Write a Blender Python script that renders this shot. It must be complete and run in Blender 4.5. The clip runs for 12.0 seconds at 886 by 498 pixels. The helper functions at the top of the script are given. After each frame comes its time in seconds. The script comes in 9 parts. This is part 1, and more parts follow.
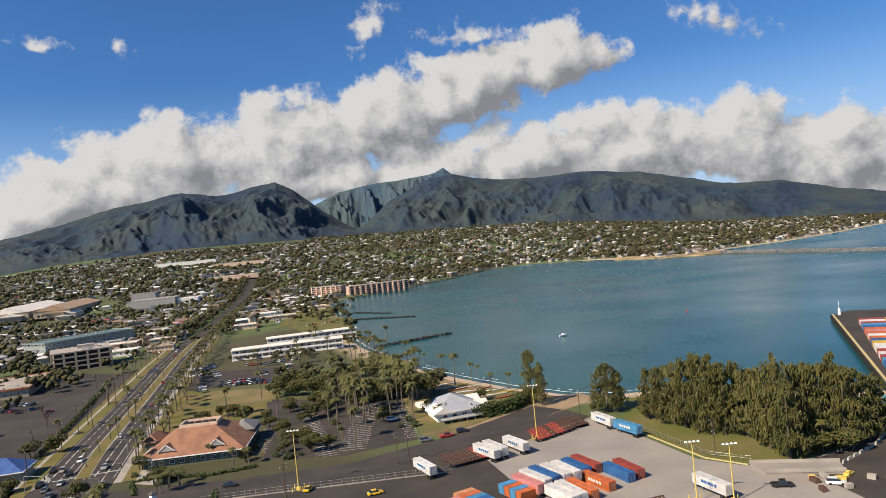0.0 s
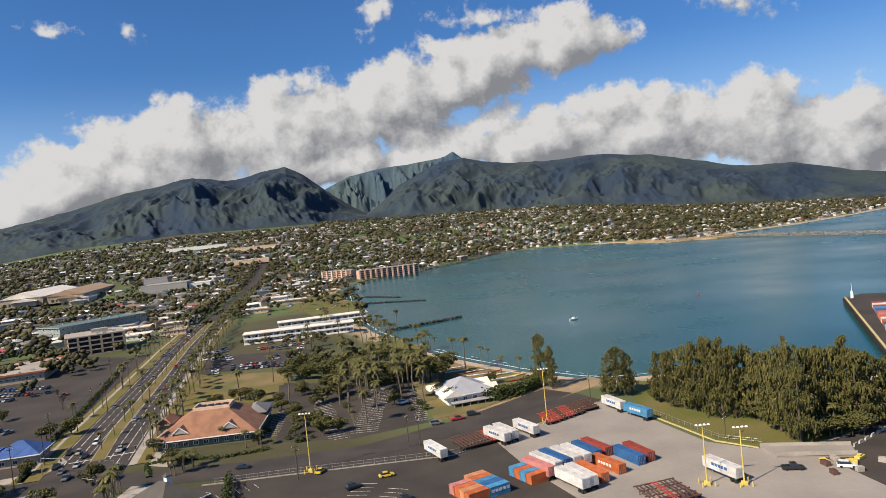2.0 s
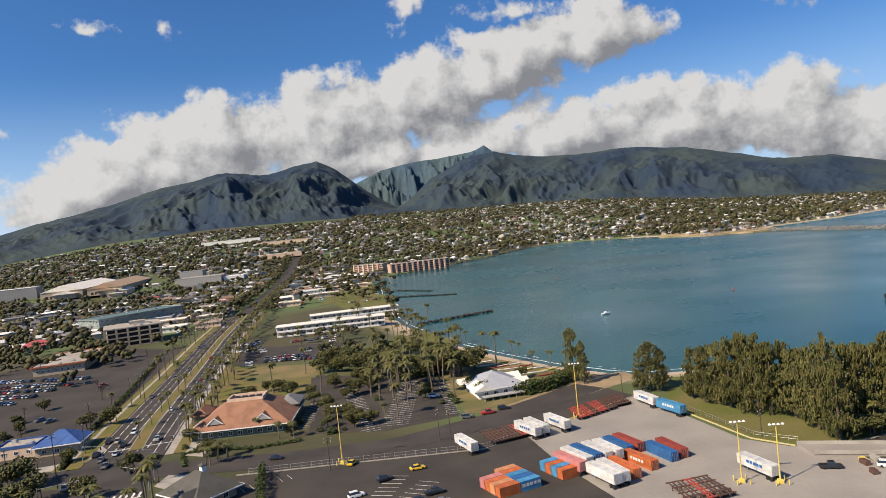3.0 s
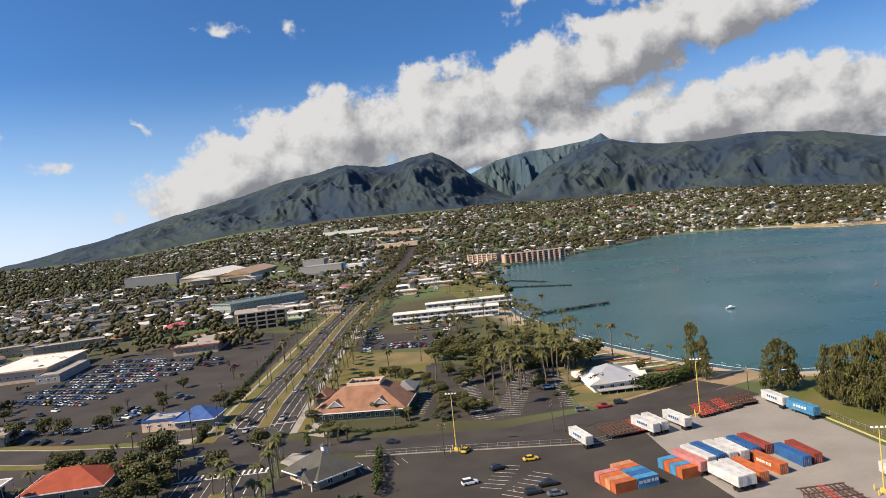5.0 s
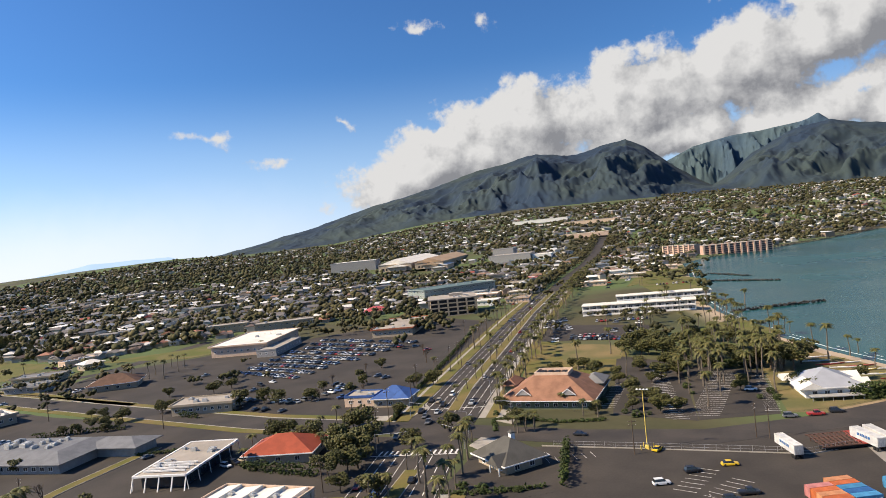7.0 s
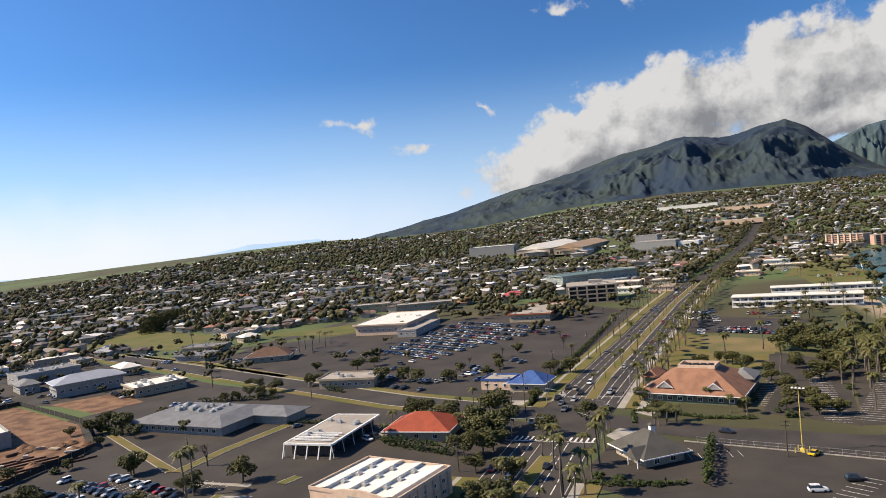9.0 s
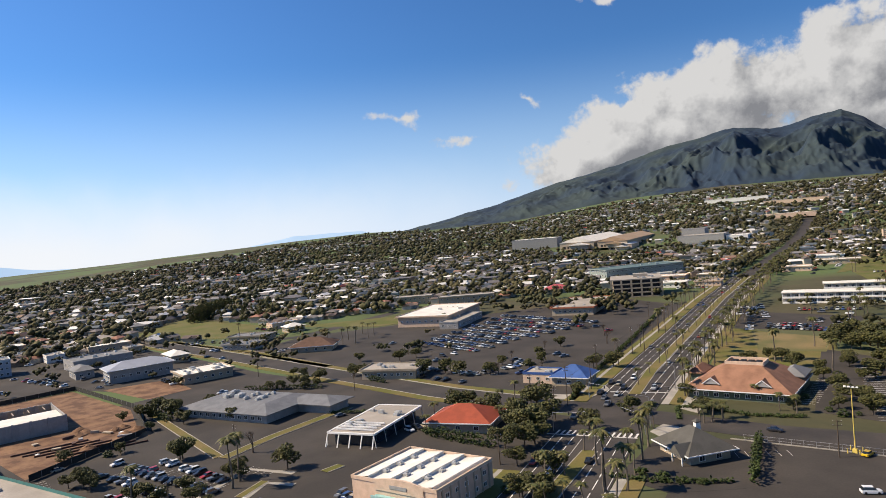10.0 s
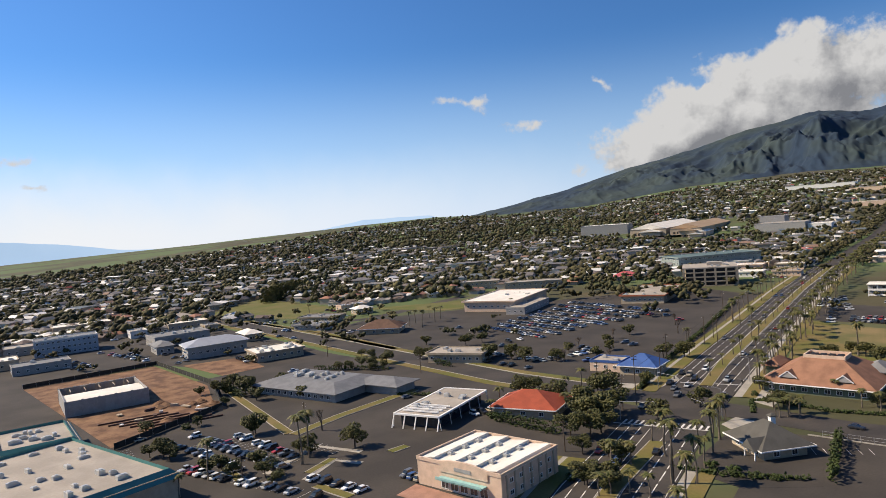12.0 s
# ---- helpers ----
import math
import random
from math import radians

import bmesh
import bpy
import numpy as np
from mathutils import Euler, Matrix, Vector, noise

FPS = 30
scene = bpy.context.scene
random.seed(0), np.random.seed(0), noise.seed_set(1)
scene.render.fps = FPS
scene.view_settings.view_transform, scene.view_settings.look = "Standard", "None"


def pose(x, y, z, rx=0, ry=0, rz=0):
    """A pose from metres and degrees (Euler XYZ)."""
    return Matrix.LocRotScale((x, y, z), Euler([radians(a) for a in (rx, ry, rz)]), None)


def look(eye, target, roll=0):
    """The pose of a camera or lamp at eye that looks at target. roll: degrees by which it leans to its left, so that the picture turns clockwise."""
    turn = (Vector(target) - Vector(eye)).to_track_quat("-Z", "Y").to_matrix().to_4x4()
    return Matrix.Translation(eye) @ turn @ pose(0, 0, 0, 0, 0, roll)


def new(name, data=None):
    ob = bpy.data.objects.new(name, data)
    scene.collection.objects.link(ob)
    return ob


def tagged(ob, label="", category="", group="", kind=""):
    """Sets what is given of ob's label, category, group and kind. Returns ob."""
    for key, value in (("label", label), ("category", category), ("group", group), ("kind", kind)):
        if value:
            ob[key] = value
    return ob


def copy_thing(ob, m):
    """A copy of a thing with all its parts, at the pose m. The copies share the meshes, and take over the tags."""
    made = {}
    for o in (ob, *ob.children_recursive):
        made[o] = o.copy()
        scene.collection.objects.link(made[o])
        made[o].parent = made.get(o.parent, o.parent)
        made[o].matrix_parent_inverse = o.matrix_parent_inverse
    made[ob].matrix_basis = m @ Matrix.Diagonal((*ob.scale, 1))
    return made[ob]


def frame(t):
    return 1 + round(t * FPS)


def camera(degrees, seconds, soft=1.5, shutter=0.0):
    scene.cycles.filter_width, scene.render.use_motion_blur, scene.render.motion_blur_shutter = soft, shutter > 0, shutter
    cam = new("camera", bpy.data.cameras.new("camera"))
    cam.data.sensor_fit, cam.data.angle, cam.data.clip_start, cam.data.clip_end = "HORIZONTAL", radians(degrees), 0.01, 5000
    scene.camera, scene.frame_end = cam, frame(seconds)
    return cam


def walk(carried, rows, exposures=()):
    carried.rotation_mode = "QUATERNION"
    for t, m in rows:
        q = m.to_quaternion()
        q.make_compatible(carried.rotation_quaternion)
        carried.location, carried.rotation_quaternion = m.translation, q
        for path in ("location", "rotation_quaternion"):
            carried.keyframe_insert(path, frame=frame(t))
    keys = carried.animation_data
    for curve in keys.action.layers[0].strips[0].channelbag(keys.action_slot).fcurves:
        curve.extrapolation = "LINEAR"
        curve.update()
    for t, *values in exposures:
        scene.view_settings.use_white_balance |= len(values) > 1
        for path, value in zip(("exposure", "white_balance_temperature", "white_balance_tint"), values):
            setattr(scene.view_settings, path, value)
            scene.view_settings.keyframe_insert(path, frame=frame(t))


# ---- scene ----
cam = camera(64.0, 12.0, soft=0.7)
PATH = [
    (0.0, pose(0, 0, 70, 89.38, 5.73, 1.38)),
    (0.5, pose(0, 0, 70, 89.09, 5.79, 1.50)),
    (1.0, pose(0, 0, 70, 88.78, 5.83, 1.69)),
    (1.5, pose(0, 0, 70, 88.46, 5.91, 1.93)),
    (2.0, pose(0, 0, 70, 88.17, 5.92, 2.19)),
    (2.5, pose(0, 0, 70, 88.01, 5.91, 3.22)),
    (3.0, pose(0, 0, 70, 87.94, 5.95, 4.70)),
    (5.0, pose(0, 0, 70, 88.10, 6.02, 13.96)),
    (5.5, pose(0, 0, 70, 88.31, 6.05, 17.87)),
    (6.0, pose(0, 0, 70, 88.51, 6.06, 21.60)),
    (6.5, pose(0, 0, 70, 88.71, 5.96, 25.52)),
    (7.0, pose(0, 0, 70, 88.84, 5.83, 29.25)),
    (9.0, pose(0, 0, 70, 88.69, 5.22, 40.46)),
    (9.5, pose(0, 0, 70, 88.53, 5.06, 42.08)),
    (10.0, pose(0, 0, 70, 88.38, 4.96, 43.91)),
    (10.5, pose(0, 0, 70, 88.21, 4.88, 45.70)),
    (11.0, pose(0, 0, 70, 88.03, 4.75, 47.37)),
    (11.5, pose(0, 0, 70, 87.84, 4.62, 48.72)),
    (12.0, pose(0, 0, 70, 87.60, 4.42, 49.38)),
]
walk(cam, PATH, exposures=[(0.0, 0.58), (3.0, 0.58), (5.5, 0.68), (7.0, 0.70), (9.0, 0.62), (12.0, 0.50)])

# ---- sky, clouds and sun ----
SUN_EL, SUN_AZ = radians(41), radians(232)   # clockwise from +y


def build_world():
    w = bpy.data.worlds.new("sky")
    scene.world = w
    w.use_nodes = True
    nt = w.node_tree
    nt.nodes.clear()
    N, L = nt.nodes.new, nt.links.new

    def val(a, sock):
        if isinstance(a, (int, float)):
            sock.default_value = a
        else:
            L(a, sock)

    def m(op, a, b=0.0, c=0.0, clamp=False):
        n = N("ShaderNodeMath")
        n.operation, n.use_clamp = op, clamp
        for s, q in zip(n.inputs, (a, b, c)):
            val(q, s)
        return n.outputs[0]

    tc = N("ShaderNodeTexCoord")
    sep = N("ShaderNodeSeparateXYZ")
    L(tc.outputs["Generated"], sep.inputs[0])
    X, Y, Z = sep.outputs
    az = m("MULTIPLY", m("ARCTAN2", m("MULTIPLY", X, -1.0), Y), 57.29578)
    el = m("MULTIPLY", m("ARCSINE", Z), 57.29578)

    def fbm(u, v, scale, detail, rough=0.55, seed=0.0):
        cb = N("ShaderNodeCombineXYZ")
        val(u, cb.inputs[0]), val(v, cb.inputs[1])
        cb.inputs[2].default_value = seed
        n = N("ShaderNodeTexNoise")
        n.inputs["Scale"].default_value = scale
        n.inputs["Detail"].default_value = detail
        n.inputs["Roughness"].default_value = rough
        L(cb.outputs[0], n.inputs["Vector"])
        return n.outputs["Fac"]

    # cloud banks: azimuth, elevation, half length, half height, lean in degrees
    BANKS = [(30.0, 5.4, 7.5, 3.2, -18), (22.5, 7.4, 7.5, 4.3, -10), (13.5, 8.0, 7.5, 4.7, -12), (6.0, 10.0, 7.5, 3.9, -18),
             (-2.0, 12.0, 7.5, 3.1, -12), (-9.0, 13.0, 5.2, 2.4, -2), (3.0, 6.0, 6.0, 2.0, -4), (-6.0, 5.9, 7.0, 2.8, 4),
             (-15.0, 5.9, 8.0, 3.5, 6), (-21.5, 5.1, 7.5, 3.4, 8), (-28.0, 3.5, 8.0, 3.0, 8), (-36.0, 3.2, 7.0, 2.6, 4),
             (10.0, 5.2, 5.5, 1.4, -5)]
    WISPS = [(5.6, 17.4, 3.2, 1.4, -30), (-21.0, 14.2, 4.2, 1.5, 25), (29.2, 15.9, 2.2, 0.45, 4), (24.2, 15.7, 1.2, 0.6, 20),
             (46.6, 8.7, 2.6, 0.62, 6), (41.5, 6.9, 2.6, 0.5, 8), (35.0, 9.3, 1.5, 0.4, 0), (35.5, 4.7, 1.8, 0.6, -10),
             (80.0, 6.5, 1.6, 0.5, 0), (-3.0, 16.0, 6.0, 1.0, 10), (79.0, 4.0, 1.5, 0.4, 0), (-33, 15.0, 5.0, 1.5, 0)]

    def cover(du, dv):
        u, v = (m("ADD", az, du), m("ADD", el, dv)) if du or dv else (az, el)
        wu = m("MULTIPLY_ADD", m("SUBTRACT", fbm(u, v, 0.14, 4, 0.52, 3.0), 0.5), 7.0, u)
        wv = m("MULTIPLY_ADD", m("SUBTRACT", fbm(u, v, 0.2, 4, 0.52, 9.0), 0.5), 4.2, v)
        puff = m("MULTIPLY", m("SUBTRACT", fbm(u, v, 0.42, 9, 0.60, 5.0), 0.5), 1.5)
        shred = m("MULTIPLY", m("SUBTRACT", fbm(u, v, 0.9, 6, 0.6, 1.0), 0.5), 2.6)
        sums = []
        for group, rough_edge in ((BANKS, puff), (WISPS, shred)):
            total = None
            for a, e, ru, rv, lean in group:
                c, s = math.cos(radians(lean)), math.sin(radians(lean))
                p, q = m("SUBTRACT", wu, a), m("SUBTRACT", wv, e)
                f = m("MULTIPLY_ADD", p, c / ru, m("MULTIPLY", q, s / ru))
                g = m("MULTIPLY_ADD", q, c / rv, m("MULTIPLY", p, -s / rv))
                d = m("SUBTRACT", 1.0, m("SQRT", m("ADD", m("MULTIPLY", f, f), m("MULTIPLY", g, g))))
                total = d if total is None else m("SMOOTH_MAX", total, d, 0.28)
            sums.append(m("ADD", total, rough_edge))
        return m("SMOOTH_MAX", sums[0], m("MULTIPLY", m("SUBTRACT", sums[1], 0.3), 0.3), 0.1)

    here = cover(0, 0)
    toward = cover(1.3, 1.2)
    mask = N("ShaderNodeMapRange")
    mask.interpolation_type = "SMOOTHSTEP"
    L(here, mask.inputs[0])
    mask.inputs[1].default_value, mask.inputs[2].default_value = -0.05, 0.24
    lit = m("MULTIPLY_ADD", m("SUBTRACT", here, toward), 1.05, 0.58, clamp=True)
    deep = m("MULTIPLY_ADD", here, -0.22, 1.0, clamp=True)
    lit = m("MULTIPLY", lit, deep)
    ramp = N("ShaderNodeValToRGB")
    L(lit, ramp.inputs[0])
    ramp.color_ramp.elements[0].position, ramp.color_ramp.elements[0].color = 0.12, (0.25, 0.255, 0.275, 1)
    ramp.color_ramp.elements[1].position, ramp.color_ramp.elements[1].color = 0.80, (0.70, 0.69, 0.68, 1)
    mid = ramp.color_ramp.elements.new(0.42)
    mid.color = (0.43, 0.43, 0.44, 1)

    sky = N("ShaderNodeTexSky")
    sky.sky_type, sky.sun_disc = "NISHITA", False
    sky.sun_elevation, sky.sun_rotation = SUN_EL, SUN_AZ
    sky.altitude, sky.air_density, sky.dust_density, sky.ozone_density = 0, 1.0, 0.6, 3.0
    gain = N("ShaderNodeVectorMath")
    gain.operation = "MULTIPLY"
    L(sky.outputs[0], gain.inputs[0])
    gain.inputs[1].default_value = (0.042, 0.074, 0.112)
    low = N("ShaderNodeMapRange")
    low.interpolation_type = "SMOOTHSTEP"
    L(el, low.inputs[0])
    low.inputs[1].default_value, low.inputs[2].default_value, low.inputs[3].default_value, low.inputs[4].default_value = -1.0, 14.0, 0.9, 0.0
    air = N("ShaderNodeMix")
    air.data_type = "RGBA"
    L(low.outputs[0], air.inputs[0])
    L(gain.outputs[0], air.inputs[6])
    air.inputs[7].default_value = (0.52, 0.69, 0.93, 1)
    # the air brightens toward the sun's side, most of all low down
    side = N("ShaderNodeMapRange")
    side.interpolation_type = "SMOOTHSTEP"
    L(az, side.inputs[0])
    side.inputs[1].default_value, side.inputs[2].default_value = 15.0, 80.0
    gleam = N("ShaderNodeVectorMath")
    gleam.operation = "SCALE"
    L(air.outputs[2], gleam.inputs[0])
    L(m("MULTIPLY_ADD", side.outputs[0], 0.32, 1.0), gleam.inputs["Scale"])
    hazy = N("ShaderNodeMapRange")
    hazy.interpolation_type = "SMOOTHSTEP"
    L(m("ADD", el, m("MULTIPLY", m("SUBTRACT", fbm(az, el, 0.12, 5, 0.55, 17.0), 0.5), 4.0)), hazy.inputs[0])
    hazy.inputs[1].default_value, hazy.inputs[2].default_value, hazy.inputs[3].default_value, hazy.inputs[4].default_value = 0.0, 6.5, 0.95, 0.0
    white = N("ShaderNodeMix")
    white.data_type = "RGBA"
    L(m("MULTIPLY", hazy.outputs[0], side.outputs[0]), white.inputs[0])
    L(gleam.outputs[0], white.inputs[6])
    white.inputs[7].default_value = (0.95, 0.96, 0.98, 1)
    mix = N("ShaderNodeMix")
    mix.data_type = "RGBA"
    L(mask.outputs[0], mix.inputs[0])
    L(white.outputs[2], mix.inputs[6])
    L(ramp.outputs[0], mix.inputs[7])
    bg = N("ShaderNodeBackground")
    L(mix.outputs[2], bg.inputs[0])
    bg.inputs[1].default_value = 0.66
    L(bg.outputs[0], N("ShaderNodeOutputWorld").inputs[0])
    w.cycles.sampling_method = "MANUAL"
    w.cycles.sample_map_resolution = 512


build_world()
sun_data = bpy.data.lights.new("sun", "SUN")
sun_data.energy, sun_data.angle, sun_data.color = 5.0, radians(0.53), (1.0, 0.83, 0.62)
sun = new("sun", sun_data)
SUN_DIR = Vector((math.sin(SUN_AZ) * math.cos(SUN_EL), math.cos(SUN_AZ) * math.cos(SUN_EL), math.sin(SUN_EL)))
sun.matrix_world = look(SUN_DIR * 300, (0, 0, 0))


# ---- materials ----
MATS = {}


def mat(name, colour, rough=0.8, metal=0.0, vary=0.25, scale=0.6, fine=6.0, bump=0.15, other=None, per="", spread=0.25, spec=0.3):
    """A surface with broad stains and fine grain; other: a second colour in patches; per: object or island, for piece-to-piece change."""
    if name in MATS:
        return MATS[name]
    ma = bpy.data.materials.new(name)
    MATS[name] = ma
    ma.use_nodes = True
    nt = ma.node_tree
    N, L = nt.nodes.new, nt.links.new
    b = nt.nodes["Principled BSDF"]
    b.inputs["Roughness"].default_value, b.inputs["Metallic"].default_value = rough, metal
    b.inputs["Specular IOR Level"].default_value = spec
    tc = N("ShaderNodeTexCoord")

    def noise_tex(s, d):
        n = N("ShaderNodeTexNoise")
        n.inputs["Scale"].default_value, n.inputs["Detail"].default_value = s, d
        L(tc.outputs["Object"], n.inputs["Vector"])
        return n.outputs["Fac"]

    broad, grain = noise_tex(scale, 5), noise_tex(fine, 3)
    second = other or tuple(c * (1 - vary) for c in colour)
    mx = N("ShaderNodeMix")
    mx.data_type = "RGBA"
    ra = N("ShaderNodeMapRange")
    L(broad, ra.inputs[0])
    ra.inputs[1].default_value, ra.inputs[2].default_value = 0.38, 0.62
    L(ra.outputs[0], mx.inputs[0])
    mx.inputs[6].default_value, mx.inputs[7].default_value = (*colour, 1), (*second, 1)
    hsv = N("ShaderNodeHueSaturation")
    L(mx.outputs[2], hsv.inputs["Color"])
    add = N("ShaderNodeMath")
    add.operation = "MULTIPLY_ADD"
    L(grain, add.inputs[0])
    add.inputs[1].default_value, add.inputs[2].default_value = vary * 1.4, 1.0 - vary * 0.7
    last = add.outputs[0]
    if per:
        src = N("ShaderNodeObjectInfo").outputs["Random"] if per == "object" else N("ShaderNodeNewGeometry").outputs["Random Per Island"]
        k = N("ShaderNodeMath")
        k.operation = "MULTIPLY_ADD"
        L(src, k.inputs[0])
        k.inputs[1].default_value, k.inputs[2].default_value = 2 * spread, 1 - spread
        t = N("ShaderNodeMath")
        t.operation = "MULTIPLY"
        L(k.outputs[0], t.inputs[0]), L(last, t.inputs[1])
        last = t.outputs[0]
    L(last, hsv.inputs["Value"])
    L(hsv.outputs[0], b.inputs["Base Color"])
    if bump:
        bp = N("ShaderNodeBump")
        bp.inputs["Strength"].default_value = bump
        L(grain, bp.inputs["Height"])
        L(bp.outputs[0], b.inputs["Normal"])
    return ma


def ramp_mat(name, stops, rough=0.8, fine=4.0, per="island", metal=0.0, spec=0.3):
    """Each piece takes one of several plain colours, with a light grain."""
    if name in MATS:
        return MATS[name]
    ma = mat(name, (0.5, 0.5, 0.5), rough, metal, 0.2, 0.5, fine, 0.05, spec=spec)
    nt = ma.node_tree
    N, L = nt.nodes.new, nt.links.new
    src = N("ShaderNodeNewGeometry").outputs["Random Per Island"] if per == "island" else N("ShaderNodeObjectInfo").outputs["Random"]
    r = N("ShaderNodeValToRGB")
    r.color_ramp.interpolation = "CONSTANT"
    L(src, r.inputs[0])
    es = r.color_ramp.elements
    while len(es) < len(stops):
        es.new(0.5)
    for e, (p, c) in zip(es, stops):
        e.position, e.color = p, (*c, 1)
    hsv = [n for n in nt.nodes if n.type == "HUE_SAT"][0]
    L(r.outputs[0], hsv.inputs["Color"])
    return ma


def glass_mat(name, colour=(0.03, 0.04, 0.05), rough=0.08):
    return mat(name, colour, rough, 0.0, 0.3, 0.4, 3.0, 0.0, spec=0.7)


ASPHALT = mat("asphalt", (0.056, 0.048, 0.040), 0.9, vary=0.35, scale=0.05, fine=1.6, other=(0.038, 0.033, 0.028))
ROAD = mat("road_asphalt", (0.058, 0.050, 0.043), 0.88, vary=0.3, scale=0.07, fine=1.2, other=(0.038, 0.034, 0.031))
CONCRETE = mat("yard_concrete", (0.286, 0.260, 0.227), 0.85, vary=0.18, scale=0.05, fine=0.8, other=(0.235, 0.214, 0.189))
PAVING = mat("pavement_concrete", (0.342, 0.315, 0.270), 0.85, vary=0.2, scale=0.2, fine=1.5)
PAINT = mat("white_road_paint", (0.68, 0.66, 0.62), 0.7, vary=0.3, scale=0.8, fine=6, other=(0.46, 0.44, 0.41))
YELLOWPAINT = mat("yellow_paint", (0.68, 0.52, 0.12), 0.5, vary=0.2)
OLDYELLOW = mat("worn_yellow_kerb", (0.42, 0.36, 0.22), 0.8, vary=0.3, scale=0.4, fine=2.0, other=(0.50, 0.40, 0.14))
LAWN = mat("lawn_grass", (0.107, 0.105, 0.022), 0.95, vary=0.35, scale=0.06, fine=1.5, other=(0.159, 0.120, 0.043), bump=0.4)
DRYGRASS = mat("dry_grass", (0.196, 0.145, 0.064), 0.95, vary=0.3, scale=0.05, fine=1.5, other=(0.111, 0.106, 0.038), bump=0.4)
GREENLAWN = mat("green_lawn", (0.090, 0.101, 0.019), 0.95, vary=0.3, scale=0.05, fine=1.2, other=(0.133, 0.116, 0.039), bump=0.4)
DIRT = mat("red_dirt", (0.221, 0.127, 0.070), 0.95, vary=0.4, scale=0.13, fine=0.9, other=(0.107, 0.057, 0.033), bump=0.5)
WHITEWALL = mat("white_wall", (0.72, 0.70, 0.66), 0.7, vary=0.12)
CREAM = mat("cream_wall", (0.62, 0.46, 0.34), 0.75, vary=0.15)
GREYWALL = mat("grey_wall", (0.324, 0.315, 0.302), 0.75, vary=0.15)
TANWALL = mat("tan_wall", (0.405, 0.333, 0.243), 0.75, vary=0.15)
PINKWALL = mat("pink_wall", (0.55, 0.35, 0.27), 0.75, vary=0.15)
GREENWALL = mat("green_wall", (0.13, 0.15, 0.10), 0.75, vary=0.15)
BROWNROOF = mat("brown_shingle", (0.258, 0.133, 0.082), 0.85, vary=0.25, scale=0.25, fine=2.5, bump=0.4, per="object", spread=0.12)
GREYROOF = mat("grey_shingle", (0.090, 0.086, 0.076), 0.85, vary=0.2, scale=0.25, fine=2.5, bump=0.3, per="object", spread=0.12)
METALROOF = mat("pale_metal_roof", (0.40, 0.41, 0.43), 0.45, 0.2, vary=0.1, scale=0.3)
WHITEROOF = mat("white_roof_membrane", (0.74, 0.70, 0.62), 0.7, vary=0.14, scale=0.12, fine=1.0)
GREYMEMBRANE = mat("grey_roof_membrane", (0.20, 0.20, 0.20), 0.8, vary=0.2, scale=0.12, fine=1.0)
BEIGEROOF = mat("beige_roof_gravel", (0.36, 0.32, 0.27), 0.85, vary=0.2, scale=0.1, fine=1.2)
TANROOF = mat("tan_metal_roof", (0.42, 0.30, 0.19), 0.7, vary=0.15, scale=0.05, fine=0.5)
REDROOF = mat("orange_red_roof", (0.320, 0.068, 0.032), 0.75, vary=0.2, scale=0.3, fine=2.5, bump=0.3)
BLUEROOF = mat("blue_roof", (0.051, 0.111, 0.306), 0.6, vary=0.2, scale=0.3)
TEALROOF = mat("teal_metal_roof", (0.06, 0.20, 0.19), 0.55, vary=0.15, scale=0.3)
TRIMWHITE = mat("white_trim", (0.78, 0.77, 0.74), 0.6, vary=0.08)
GLASS = glass_mat("window_glass")
# near-black that paints the shade inside openings; also for plain black parts
DARKGAP = mat("opening_shade_and_black", (0.03, 0.03, 0.032), 0.6, vary=0.2)
HVAC = mat("galvanised_metal", (0.52, 0.52, 0.50), 0.45, 0.4, vary=0.15)
TRUNK = mat("palm_bark", (0.160, 0.132, 0.100), 0.95, vary=0.3, scale=1.5, fine=8)
BARK = mat("tree_bark", (0.104, 0.080, 0.060), 0.95, vary=0.3, scale=1.5, fine=8)
FROND = mat("palm_frond", (0.062, 0.070, 0.016), 0.6, vary=0.35, scale=0.6, fine=3, other=(0.115, 0.098, 0.032), per="island", spread=0.45)
LEAF = mat("broad_leaves", (0.042, 0.047, 0.011), 0.7, vary=0.35, scale=0.3, fine=2, other=(0.085, 0.078, 0.020), per="island", spread=0.5)
NEEDLE = mat("ironwood_foliage", (0.074, 0.081, 0.022), 0.75, vary=0.35, scale=0.3, fine=2, other=(0.117, 0.101, 0.032), per="island", spread=0.4)
HEDGE = mat("hedge_leaves", (0.04, 0.056, 0.010), 0.7, vary=0.35, scale=0.5, fine=3, per="island", spread=0.4)
WOOD = mat("weathered_pole_wood", (0.10, 0.075, 0.055), 0.9, vary=0.3, scale=1.0)
STEEL = mat("grey_steel", (0.38, 0.38, 0.38), 0.5, 0.6, vary=0.15)
REDSTEEL = mat("red_painted_steel", (0.38, 0.065, 0.045), 0.6, vary=0.3)
RUSTSTEEL = mat("rusty_steel", (0.11, 0.06, 0.045), 0.8, vary=0.35)
RUBBER = mat("tyre_rubber", (0.02, 0.02, 0.02), 0.85, vary=0.2)
CARGLASS = glass_mat("car_glass", (0.018, 0.022, 0.026), 0.05)
